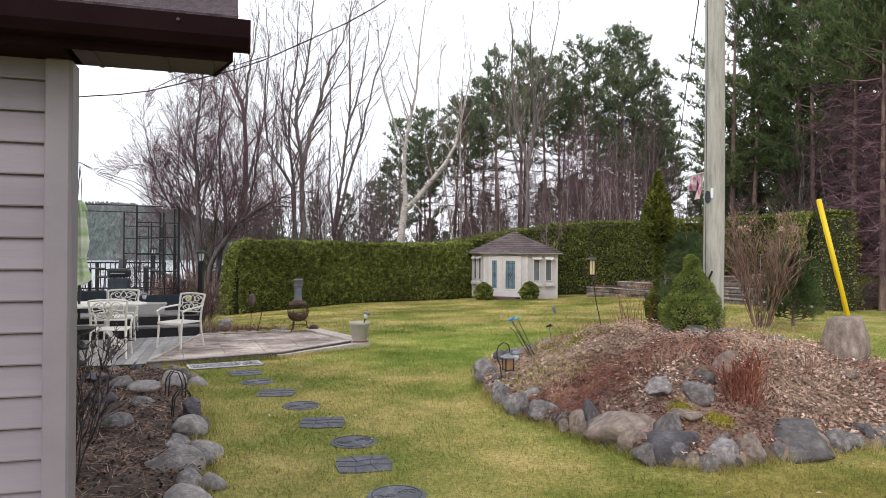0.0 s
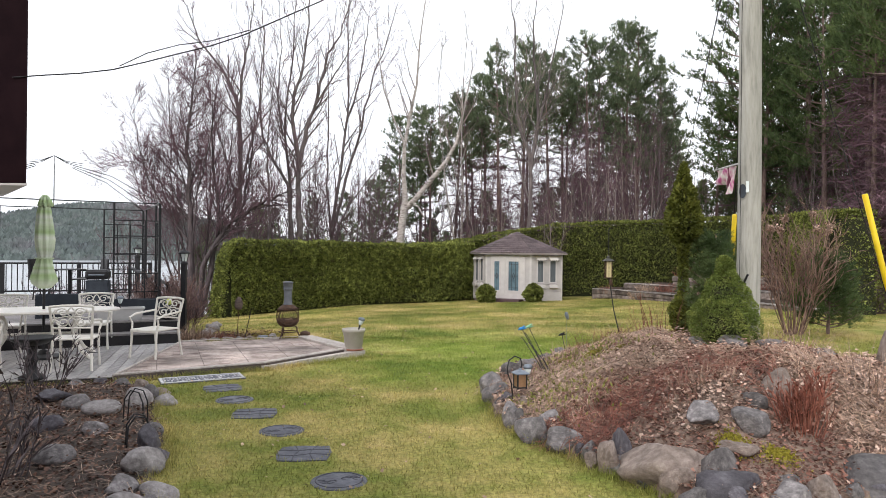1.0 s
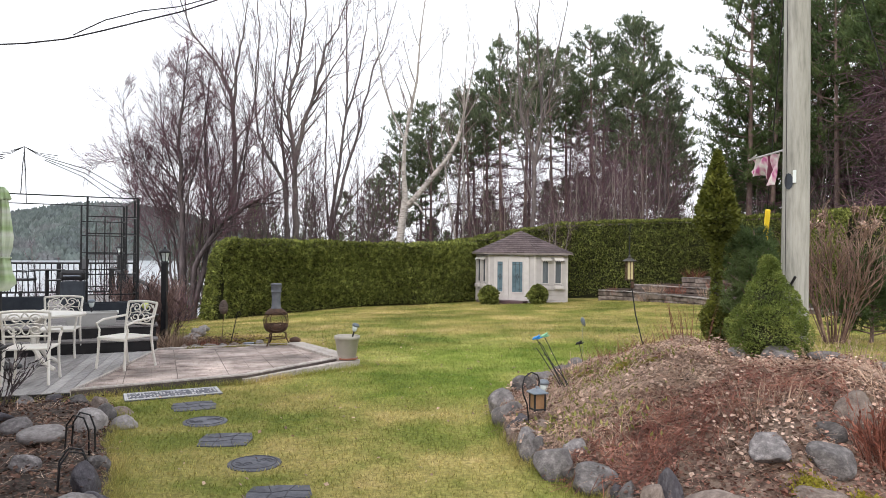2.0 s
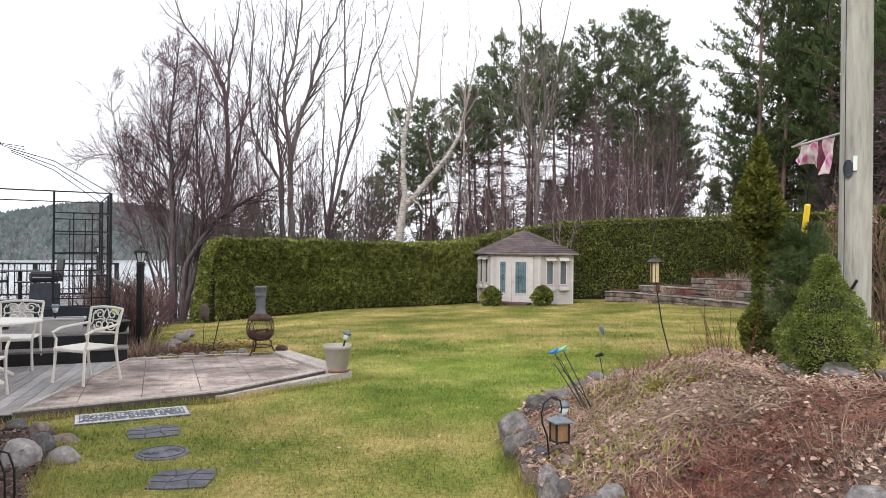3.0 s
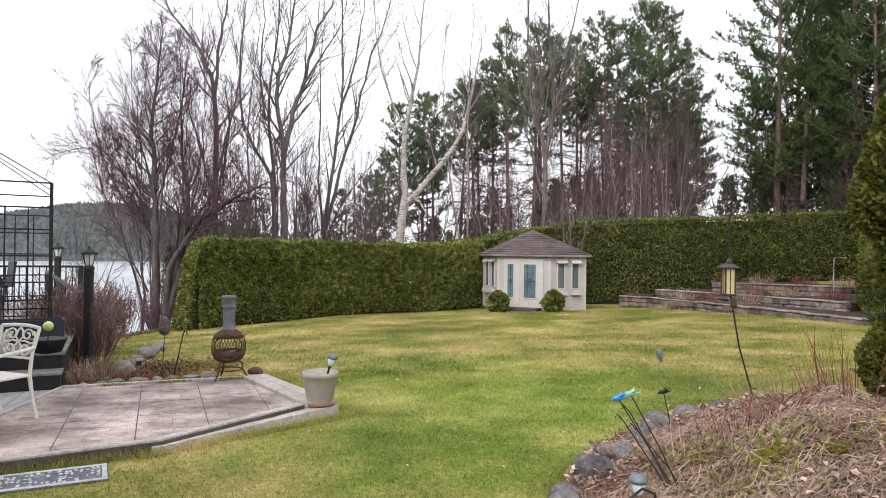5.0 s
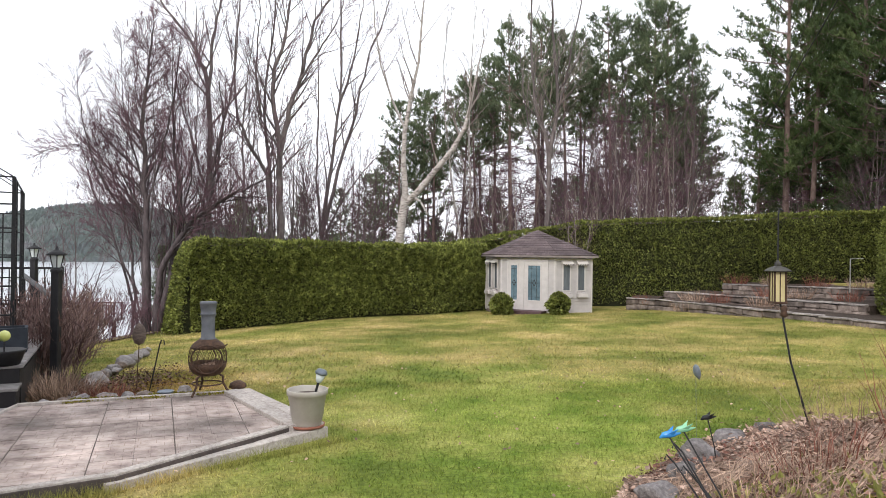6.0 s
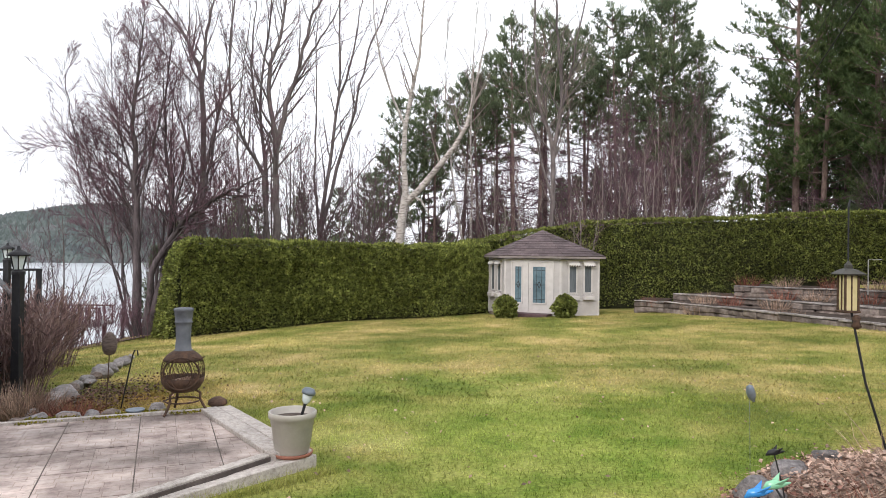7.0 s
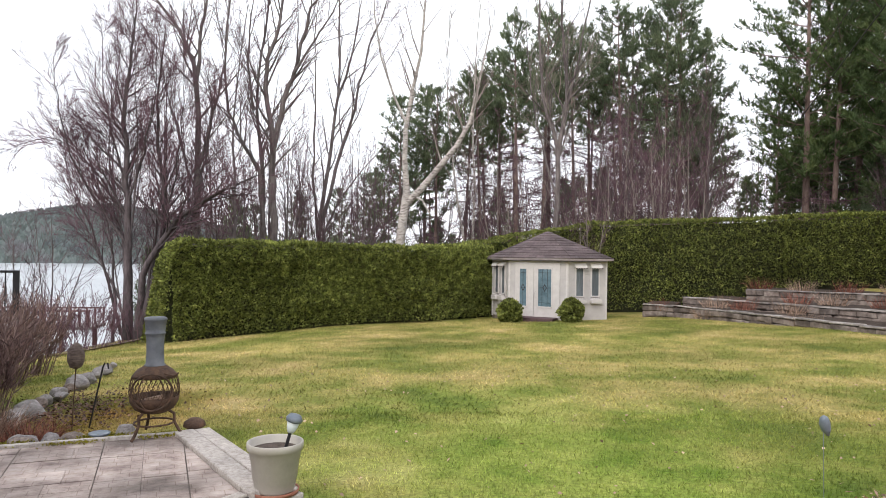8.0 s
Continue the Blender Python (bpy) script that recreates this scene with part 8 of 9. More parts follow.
def cloth(u0, u1, mt, name):
    sh = Shape()
    n = 14
    a, b = Vector((3.92, 11.12, 2.91)), Vector((3.74, 10.0, 2.85))
    vs = []
    for i in range(n + 1):
        u = u0 + (u1 - u0) * i / n
        p = a.lerp(b, u)
        dp = 0.15 + 0.24 * u + 0.03 * math.sin(11 * u)
        for j in range(7):
            v = j / 6
            vs.append((p.x + 0.05 * math.sin(9 * u + 3 * v) * v + 0.025 * math.sin(23 * u + 5 * v), p.y + 0.1 * u * v, p.z - dp * v))
    fs = [(i * 7 + j, (i + 1) * 7 + j, (i + 1) * 7 + j + 1, i * 7 + j + 1) for i in range(n) for j in range(6)]
    sh.add(vs, fs).add([(x + 0.004, y + 0.002, z) for x, y, z in vs], [f[::-1] for f in fs])
    part(name, sh, mt, flag, "", True)


cloth(0.0, 0.55, M_FLAG_PINK, "cloth_panel")
cloth(0.55, 0.72, M_FLAG_DARK, "cloth_panel")
cloth(0.72, 1.0, M_FLAG_PINK, "cloth_panel")


# ---- lanterns and ornaments of the bed ----
def pagoda_lantern():
    zb = float(bed_z(2.69, 11.63))
    l = thing("post_lantern", Matrix.Identity(4), "cream-glazed bronze lantern on a leaning iron stake", "lantern")
    part("stake", Shape().tube([(2.72, 11.62, zb - 0.1), (2.60, 11.75, zb + 0.5), (2.55, 11.84, 1.33)], 0.0085, 7), M_BLACKMETAL, l)
    part("knob", Shape().lathe([(0.012, 0), (0.035, 0.02), (0.02, 0.05), (0.03, 0.08), (0.01, 0.1)], 10, Matrix.Translation((2.57, 11.81, 1.2))), M_RUST, l, "", True)
    m = Matrix.Translation((2.54, 11.86, 1.32)) @ Matrix.Diagonal((0.86, 0.86, 0.9, 1))
    part("base", Shape().box(0, 0, 0.0, 0.135, 0.135, 0.018, m, 0.004), M_RUST, l)
    for sx in (-1, 1):
        for sy in (-1, 1):
            part("corner_bar", Shape().box(sx * 0.053, sy * 0.053, 0.145, 0.014, 0.014, 0.28, m), M_RUST, l)
    part("glazing", Shape().box(0, 0, 0.145, 0.097, 0.097, 0.27, m), M_CREAM, l, "cream glass panes")
    for a in range(4):
        part("glazing_bar", Shape().box(0, -0.052, 0.145, 0.008, 0.008, 0.27, m @ pose(0, 0, 0, 0, 0, 90 * a)), M_RUST, l)
    part("roof", Shape().lathe([(0.125, 0.282), (0.135, 0.292), (0.07, 0.325), (0.032, 0.335), (0.032, 0.36), (0.012, 0.385), (0.0, 0.40)], 4, m @ pose(0, 0, 0, 0, 0, 45)), M_BRONZE, l, "flared dark bronze roof")
    part("hanger", Shape().tube([(2.54, 11.86, 1.66), (2.545, 11.87, 2.05)], 0.006, 5).tube([(2.545, 11.87, 2.05), (2.56, 11.88, 2.1), (2.59, 11.88, 2.08)], 0.008, 5), M_BLACKMETAL, l)


def small_lantern():
    x, y = 0.80, 8.42
    zb = float(bed_z(x, y)) + 0.14
    l = thing("hanging_lantern", pose(x, y, zb, 0, 0, 18) @ Matrix.Diagonal((0.86, 0.86, 0.86, 1)), "small square lantern with amber panes hanging from an arched hook", "lantern")
    part("hook", Shape().tube([(-0.06, 0.05, -0.25), (-0.10, 0.04, 0.06), (-0.15, 0.03, 0.17), (-0.165, 0.02, 0.26), (-0.14, 0.02, 0.35), (-0.07, 0.01, 0.40), (0.0, 0.0, 0.37), (0.02, 0, 0.30), (0.01, 0, 0.255)], 0.008, 6), M_BLACKMETAL, l)
    part("body", Shape().box(0, 0, 0.10, 0.115, 0.115, 0.15), M_AMBER, l, "amber mica panes")
    for sx in (-1, 1):
        for sy in (-1, 1):
            part("corner_bar", Shape().box(sx * 0.058, sy * 0.058, 0.095, 0.016, 0.016, 0.19), M_BLACKMETAL, l)
    part("sill", Shape().box(0, 0, 0.018, 0.135, 0.135, 0.016, None, 0.003), M_BLACKMETAL, l)
    part("roof", Shape().lathe([(0.125, 0.182), (0.125, 0.192), (0.05, 0.225), (0.03, 0.23), (0.02, 0.25), (0.0, 0.255)], 4, pose(0, 0, 0, 0, 0, 45)), M_LANTERNTOP, l, "blue-grey metal roof")


pagoda_lantern()
small_lantern()


def glass_bird(tip, foot, mt, label):
    b = thing("glass_bird_stake", Matrix.Identity(4), label, "garden stake", "glass birds on stakes")
    tip, foot = Vector(tip), Vector(foot)
    part("stake", Shape().tube([foot, foot.lerp(tip, 0.5) + Vector((0.01, 0, 0.01)), tip], 0.0045, 6), M_BLACKMETAL, b)
    k = 0.62
    v = lambda x, y, z: tip + Vector((x, y, z)) * k
    part("bird", Shape().tube([v(-0.085, 0, -0.01), v(-0.05, 0, 0.015), v(0, 0, 0.025), v(0.04, 0, 0.022), v(0.10, 0, 0.035)], [0.003, 0.016, 0.02, 0.012, 0.003], 10), mt, b, "glossy glass bird", True)
    for w in (-1, 1):
        wing = [v(-0.03, w * 0.02, 0.03), v(0.03, w * 0.02, 0.03), v(0.055, w * 0.06, 0.085), v(-0.03, w * 0.025, 0.024), v(0.03, w * 0.025, 0.024), v(0.055, w * 0.063, 0.08)]
        part("wing", Shape().add(wing, [(0, 1, 2), (5, 4, 3), (0, 3, 4, 1), (1, 4, 5, 2), (2, 5, 3, 0)]), mt, b)


zb = float(bed_z(1.25, 9.45))
glass_bird((0.97, 9.76, 0.74), (1.26, 9.42, zb - 0.05), M_BLUEGLASS, "leaning iron stake with a blue glass bird")
glass_bird((1.06, 9.80, 0.76), (1.30, 9.40, zb - 0.05), M_GREENGLASS, "leaning iron stake with a green glass bird")
glass_bird((1.72, 11.2, 0.50), (1.76, 11.1, float(bed_z(1.7, 11.1)) - 0.05), M_BLACKMETAL, "thin stake with a small dark metal bird")
for k, (dx, dz) in enumerate(((0.02, -0.04), (0.07, -0.16), (-0.02, -0.10))):
    st = thing("bare_stake", Matrix.Identity(4), "thin leaning black iron stake among the glass birds", "garden stake", "glass birds on stakes")
    part("rod", Shape().tube([(1.27 + dx, 9.43, zb - 0.05), (1.17 + dx, 9.57, zb + 0.14), (1.02 + dx, 9.75, 0.70 + dz), (0.985 + dx, 9.79, 0.74 + dz), (0.97 + dx, 9.77, 0.72 + dz)], 0.0045, 6), M_BLACKMETAL, st)
sb = thing("bird_stake", Matrix.Identity(4), "thin clear stake with a small grey bird by the bed", "garden stake")
part("stake", Shape().tube([(1.93, 12.0, 0.0), (1.92, 12.0, 0.7)], 0.0018, 5), M_LANTERNTOP, sb)
part("bird", Shape().tube([(1.95, 12.0, 0.65), (1.935, 12.0, 0.69), (1.92, 11.99, 0.73), (1.912, 11.98, 0.76), (1.905, 11.97, 0.775)], [0.006, 0.028, 0.032, 0.024, 0.008], 9), M_LANTERNTOP, sb, "small grey bird", True)
solar_stick(1.0, 9.4, float(bed_z(1.0, 9.4)) - 0.05, 0.12, label="small solar light among the edging rocks")
M_WICKER = mat("weathered_wicker", [(0.10, 0.07, 0.06), (0.24, 0.18, 0.155)], scale=16, bump=0.8, bscale=40, stretch=(1, 1, 4))
# woven ball and hook by the lakeside bed
wb = thing("wicker_ball_stake", Matrix.Identity(4), "brown wicker teardrop on a thin stake", "ornament")
zz = -0.05
part("stake", Shape().tube([(-4.11, 14.87, zz - 0.1), (-4.08, 14.87, zz + 0.56)], 0.006, 5), M_RUST, wb)
part("ball", Shape().lathe([(0.01, 0.54), (0.055, 0.56), (0.078, 0.62), (0.082, 0.68), (0.07, 0.74), (0.04, 0.79), (0.012, 0.81)], 14, Matrix.Translation((-4.08, 14.87, zz))), M_WICKER, wb, "woven wicker ball", True)
hk = thing("shepherd_hook", Matrix.Identity(4), "thin black shepherd's hook leaning beside the lawn", "garden hook")
zz = float(lawn_z(-3.9, 15.0))
part("rod", Shape().tube([(-4.02, 15.0, zz - 0.1), (-3.87, 15.0, zz + 0.62), (-3.85, 15.0, zz + 0.67), (-3.82, 15.0, zz + 0.67), (-3.81, 15.0, zz + 0.61)], 0.008, 6), M_BLACKMETAL, hk)
for i, (x, y) in enumerate(((-2.95, 7.7), (-2.55, 6.85))):
    z = float(leftbed_z(x, y))
    st = thing("arched_plant_stand", pose(x, y, z, 0, 0, 30 * i), "small arched black wire stand in the soil bed", "garden hook", "wire stands in the soil bed")
    for k in (-0.05, 0.05):
        part("arch", Shape().tube([(-0.1, k, -0.03), (-0.085, k, 0.22), (-0.03, k, 0.3), (0.05, k, 0.28), (0.09, k, 0.18), (0.095, k, -0.03)], 0.007, 5), M_BLACKMETAL, st)
    part("cross_bar", Shape().tube([(-0.08, -0.05, 0.2), (-0.08, 0.05, 0.2)], 0.006, 5), M_BLACKMETAL, st)


# ---- shrubs ----
def shell_bush(name, x, y, z, profile, count, size, material, label, category, seed, squash=1.0, lumps=0.12, stem=0.03, slim=0.42, lump_scale=1.7, fill=0.55):
    """A clipped or natural evergreen: profile (radius, height) filled near its surface with sprays; woody stem inside."""
    rng = np.random.default_rng(seed)
    b = thing(name, pose(x, y, z), label, category)
    prof = np.array(profile, float)
    hh = prof[:, 1]
    area = np.maximum(prof[:, 0], 0.02)
    zz = np.interp(rng.uniform(0, 1, count), np.concatenate([[0], np.cumsum((area[1:] + area[:-1]) / 2 * np.diff(hh))]) / np.sum((area[1:] + area[:-1]) / 2 * np.diff(hh)), hh)
    r = np.interp(zz, hh, prof[:, 0])
    a = rng.uniform(0, 2 * math.pi, count)
    lump = np.array([1 + lumps * 2 * noise.noise(Vector((math.cos(q) * lump_scale + seed, math.sin(q) * lump_scale, w * 2.35 * lump_scale))) for q, w in zip(a, zz)])
    k = lump * (1 - fill * rng.uniform(0, 1, count) ** 2.2)
    pos = np.stack([r * k * np.cos(a), r * k * np.sin(a) * squash, zz], -1)
    slope = np.interp(zz, (hh[1:] + hh[:-1]) / 2, -np.diff(prof[:, 0]) / np.maximum(np.diff(hh), 1e-3))
    nrm = np.stack([np.cos(a), np.sin(a), np.clip(slope, -0.3, 2) + 0.35], -1)
    tagged(soup("foliage", sprays(rng, pos, nrm, size, 0.35, slim), material, b, "dense green sprays"), kind="stuff")
    # solid core whose dark colour stands in for shade behind the sprays
    core = Shape().lathe([(max(0.01, r_ * 0.62), h_) for r_, h_ in profile], 12)
    part("inner_body", core, M_CORE_SHADE, b, "twiggy inside, darkened in its colour for shade")
    part("stem", Shape().tube([(0, 0, -0.1), (0, 0, profile[-1][1] * 0.9)], [stem, stem * 0.3], 7), M_BARK_DARK, b)
    return b


bz = lambda x, y: float(bed_z(x, y))
shell_bush("cedar_tree", 3.3, 10.7, bz(3.3, 10.7) + 0.04, [(0.03, 0.0), (0.07, 0.08), (0.15, 0.22), (0.17, 0.40), (0.10, 0.54), (0.035, 0.64), (0.05, 0.95), (0.045, 1.25), (0.10, 1.36), (0.22, 1.46), (0.24, 1.64), (0.17, 1.92), (0.085, 2.2), (0.015, 2.44)], 12000, 0.045, M_CEDAR, "spindly upright cedar with a pinched waist", "conifer", 3, 1.0, 0.16, 0.045, 0.36, 3.0)


def lumpy_spruce(x, y, z, height, radius, lumps, per, seed, label):
    """A dwarf spruce grown as a cone of rounded cushions, each thick with short needles."""
    rng = np.random.default_rng(seed)
    b = thing("dwarf_spruce", pose(x, y, z), label, "conifer")
    h = np.sort(rng.uniform(0.03, 1.0, lumps) ** 1.25)
    a = np.arange(lumps) * 2.39996 + rng.normal(0, 0.25, lumps)
    r = radius * np.where(h < 0.25, 0.82 + 0.72 * h, 1.0 - 0.98 * ((h - 0.25) / 0.75) ** 1.15) * rng.uniform(0.72, 1.02, lumps)
    size = radius * (0.42 - 0.2 * h) * rng.uniform(0.75, 1.25, lumps)
    out = np.stack([np.cos(a), np.sin(a), np.full(lumps, 0.45)], -1)
    cen = np.stack([(r - size * 0.5) * np.cos(a), (r - size * 0.5) * np.sin(a), h * height * 0.94], -1)
    d = rng.normal(0, 1, (lumps, per, 3)) + 0.9 * out[:, None, :]
    d /= np.linalg.norm(d, axis=-1)[..., None]
    pos = (cen[:, None, :] + d * (size[:, None] * rng.uniform(0.82, 1.0, (lumps, per)))[..., None]).reshape(-1, 3)
    tagged(soup("foliage", sprays(rng, pos, d.reshape(-1, 3), 0.024, 0.2, 0.22), M_SPRUCE, b, "rounded cushions of short green needles"), kind="stuff")
    part("inner_body", Shape().lathe([(radius * 0.45, 0.0), (radius * 0.72, height * 0.2), (radius * 0.5, height * 0.5), (radius * 0.2, height * 0.8), (0.01, height * 0.95)], 12), M_CORE_SHADE, b, "twiggy inside, darkened in its colour for shade")
    part("stem", Shape().tube([(0, 0, -0.15), (0, 0, height * 0.5)], [0.045, 0.02], 7), M_BARK_DARK, b)


lumpy_spruce(3.46, 9.66, bz(3.46, 9.66) + 0.02, 1.1, 0.4, 85, 480, 4, "bushy green dwarf spruce beside the pole")


def tufted_pine(x, y, z, height, reach, seed, label):
    """A young pine shrub: a few upturned limbs, each set with brushes of long needles."""
    rng = np.random.default_rng(seed)
    b = thing("pine_shrub", pose(x, y, z), label, "conifer")
    limbs, T, N = [(np.array([(0, 0, -0.05), (0.02, 0, height * 0.5), (0, 0.02, height)]), np.array([0.03, 0.02, 0.006]))], [], []
    for k in range(44):
        h = height * (0.08 + 0.86 * k / 43)
        a = k * 2.4 + rng.uniform(-0.3, 0.3)
        ln = reach * (1.05 - 0.8 * (h / height) ** 1.3) * rng.uniform(0.7, 1.15)
        q = np.array([(0, 0, h)] + [(math.cos(a) * ln * t, math.sin(a) * ln * t, h + 0.32 * ln * t * t + 0.1 * ln * t) for t in (0.35, 0.7, 1.0)])
        limbs.append((q, np.array([0.012, 0.010, 0.007, 0.004])))
        for t in np.linspace(0.3, 1.0, 7):
            i = min(int(t * 3), 2)
            o = q[i] + (q[i + 1] - q[i]) * (t * 3 - i)
            for _ in range(3):
                T.append(o + rng.normal(0, 0.045, 3))
                N.append(np.array([math.cos(a) * 0.7, math.sin(a) * 0.7, 0.7]))
    limbs_mesh("branchwork", limbs, M_PINEBARK, b, 5)
    T, N = np.repeat(np.array(T), 26, axis=0), np.repeat(np.array(N), 26, axis=0)
    n = len(T)
    d = N + rng.normal(0, 0.6, (n, 3))
    d /= np.linalg.norm(d, axis=1)[:, None]
    w = cross(d, rng.normal(0, 1, (n, 3)))
    w /= np.linalg.norm(w, axis=1)[:, None]
    L = rng.uniform(0.07, 0.13, n)[:, None]
    tagged(soup("needle_mass", np.stack([T - w * 0.004, T + w * 0.004, T + d * L], 1), M_NEEDLE, b, "long soft green needles"), kind="stuff")


tufted_pine(3.72, 10.6, bz(3.72, 10.6) - 0.03, 1.62, 0.52, 5, "loose blue-green pine shrub behind the cedar")
tufted_pine(6.2, 12.3, float(lawn_z(6.2, 12.3)), 1.3, 0.6, 6, "dark green pine shrub behind the bare hydrangea")
for i, (x, y) in enumerate(((1.86, 31.35), (3.88, 31.0))):
    shell_bush("round_bush", x, y, float(lawn_z(x, y)) - 0.03, [(0.18, 0.0), (0.33, 0.12), (0.40, 0.33), (0.35, 0.56), (0.22, 0.72), (0.03, 0.8)], 3000, 0.085, M_HEDGE, "clipped round green bush beside the shed step", "bush", 8 + i, 1.0, 0.22)


def stalks(rng, n, x, y, zf, spread, h0, h1, lean, width, bend=0.25):
    """Upright dry stalks as thin bent blades: (count, 4, 3) quads, two to each stalk."""
    a, r = rng.uniform(0, 2 * math.pi, n), spread * np.sqrt(rng.uniform(0, 1, n))
    px_, py_ = x + r * np.cos(a), y + r * np.sin(a)
    h = rng.uniform(h0, h1, n)
    d = np.stack([np.cos(a) * lean * r / max(spread, 1e-6), np.sin(a) * lean * r / max(spread, 1e-6), np.ones(n)], -1) + rng.normal(0, 0.12, (n, 3)) * lean * 2
    d /= np.linalg.norm(d, axis=1)[:, None]
    o = np.stack([px_, py_, zf(px_, py_) - 0.02], -1)
    m = o + d * (h * 0.55)[:, None]
    d2 = d + rng.normal(0, bend, (n, 3))
    d2 /= np.linalg.norm(d2, axis=1)[:, None]
    t = m + d2 * (h * 0.45)[:, None]
    s = cross(d, rng.normal(0, 1, (n, 3)))
    s /= np.linalg.norm(s, axis=1)[:, None]
    w = width * rng.uniform(0.6, 1.3, n)[:, None]
    return np.concatenate([np.stack([o - s * w, o + s * w, m + s * w * 0.7, m - s * w * 0.7], 1), np.stack([m - s * w * 0.7, m + s * w * 0.7, t + s * w * 0.15, t - s * w * 0.15], 1)])


def clump(name, x, y, zf, n, spread, h0, h1, lean, width, material, label, seed, category="dry plant", bend=0.25, group=""):
    rng = np.random.default_rng(seed)
    c = thing(name, Matrix.Identity(4), label, category, group)
    tagged(soup("stalk_mass", stalks(rng, n, x, y, zf, spread, h0, h1, lean, width, bend), material, c), kind="stuff")
    return c


def fallen(name, x, y, n, spread, material, label, seed, ang=0.0, height=0.1):
    """A collapsed clump of dead grass: blades lying outwards from a low crown."""
    rng = np.random.default_rng(seed)
    a = rng.normal(ang, 1.5, n)
    r0 = spread * 0.85 * np.sqrt(rng.uniform(0, 1, n))
    ln = spread * rng.uniform(0.25, 0.8, n)
    ph = rng.uniform(0, 6.28, n)
    qs, P = [], []
    for k, t in enumerate((0.0, 0.35, 0.7, 1.0)):
        aa = a + 0.5 * t * np.sin(ph)
        px_, py_ = x + r0 * np.cos(ph) + ln * t * np.cos(aa), y + r0 * np.sin(ph) + ln * t * np.sin(aa)
        P.append(np.stack([px_, py_, bed_z(px_, py_).clip(0) + height * (1 - t) * rng.uniform(0.1, 1.2, n) + 0.022 + height * 0.8 * t * (1 - t) * rng.uniform(0, 2, n)], -1))
    w = rng.uniform(0.0014, 0.003, n)[:, None]
    s = np.stack([-np.sin(a), np.cos(a), rng.normal(0, 0.4, n)], -1)
    for k in range(3):
        qs.append(np.stack([P[k] - s * w, P[k] + s * w, P[k + 1] + s * w * 0.8, P[k + 1] - s * w * 0.8], 1))
    c = thing(name, Matrix.Identity(4), label, "dry plant", "collapsed grasses in the bed")
    tagged(soup("blade_mat", np.concatenate(qs), material, c), kind="stuff")


# the bed's dead plants
clump("dry_shrub", 2.92, 6.72, bed_z, 170, 0.2, 0.2, 0.58, 0.45, 0.003, M_STALKRED, "rust-red clump of upright dead stalks", 1, bend=0.3)
clump("dry_stalks", 2.35, 7.35, bed_z, 120, 0.30, 0.16, 0.34, 0.5, 0.003, M_STRAW, "sparse pale dry stalks", 2, bend=0.3)
clump("dry_stalks", 2.05, 10.2, bed_z, 160, 0.35, 0.15, 0.4, 0.6, 0.003, M_STALKRED, "brown dry stalks near the lantern", 3, bend=0.4)
clump("dry_stalks", 2.9, 11.3, bed_z, 120, 0.5, 0.2, 0.5, 0.6, 0.0028, M_STRAW, "sparse pale dry stalks under the cedar", 4, bend=0.4)
clump("dry_stalks", 1.55, 9.9, bed_z, 140, 0.35, 0.12, 0.32, 0.7, 0.003, M_STRAW, "sparse pale dry stalks near the glass birds", 5, bend=0.4)
clump("dry_stalks", 3.9, 7.6, bed_z, 220, 0.55, 0.2, 0.5, 0.7, 0.003, M_STRAW, "pale dry stalks at the bed's back", 6, bend=0.45)
clump("dry_stalks", 4.0, 9.1, bed_z, 120, 0.4, 0.2, 0.45, 0.6, 0.003, M_STRAW, "dry grass before the pole", 7, bend=0.5)
clump("dry_stalks", 3.0, 10.5, bed_z, 60, 0.4, 0.3, 0.7, 0.5, 0.0035, M_STALKRED, "thin dead flower stalks", 8, bend=0.25)
for i, (x, y, n, sp, mt, ang) in enumerate([(1.35, 7.35, 1500, 0.55, M_STALKRED, -2.2), (1.2, 7.9, 900, 0.5, M_STRAW, -2.6), (1.05, 8.7, 1300, 0.5, M_STRAW, -2.9), (1.75, 8.5, 1800, 0.75, M_STRAW, -1.9), (2.3, 8.9, 1500, 0.7, M_STRAW, -1.6), (1.9, 7.7, 1300, 0.6, M_STALKRED, -2.0),
                                           (1.3, 9.4, 1100, 0.55, M_STRAW, -2.8), (0.85, 9.35, 700, 0.4, M_STRAW, -3.0), (2.7, 8.0, 1300, 0.7, M_STALKRED, -1.8), (2.2, 9.9, 1200, 0.6, M_STRAW, -2.2), (1.7, 10.6, 1100, 0.6, M_STRAW, -2.6), (2.6, 10.6, 900, 0.6, M_STRAW, -1.2), (3.3, 8.3, 1000, 0.7, M_STRAW, -1.4), (3.6, 7.0, 900, 0.6, M_STRAW, -1.5)]):
    fallen("dead_grass_clump", x, y, int(n * (0.7 if y > 9 else 0.32 if mt is M_STALKRED else 0.5)), sp * 0.9, mt, "collapsed mat of rust-red dead grass" if mt is M_STALKRED else "collapsed mat of straw-coloured dead grass", 30 + i, ang, 0.07 if y > 9 else 0.05)


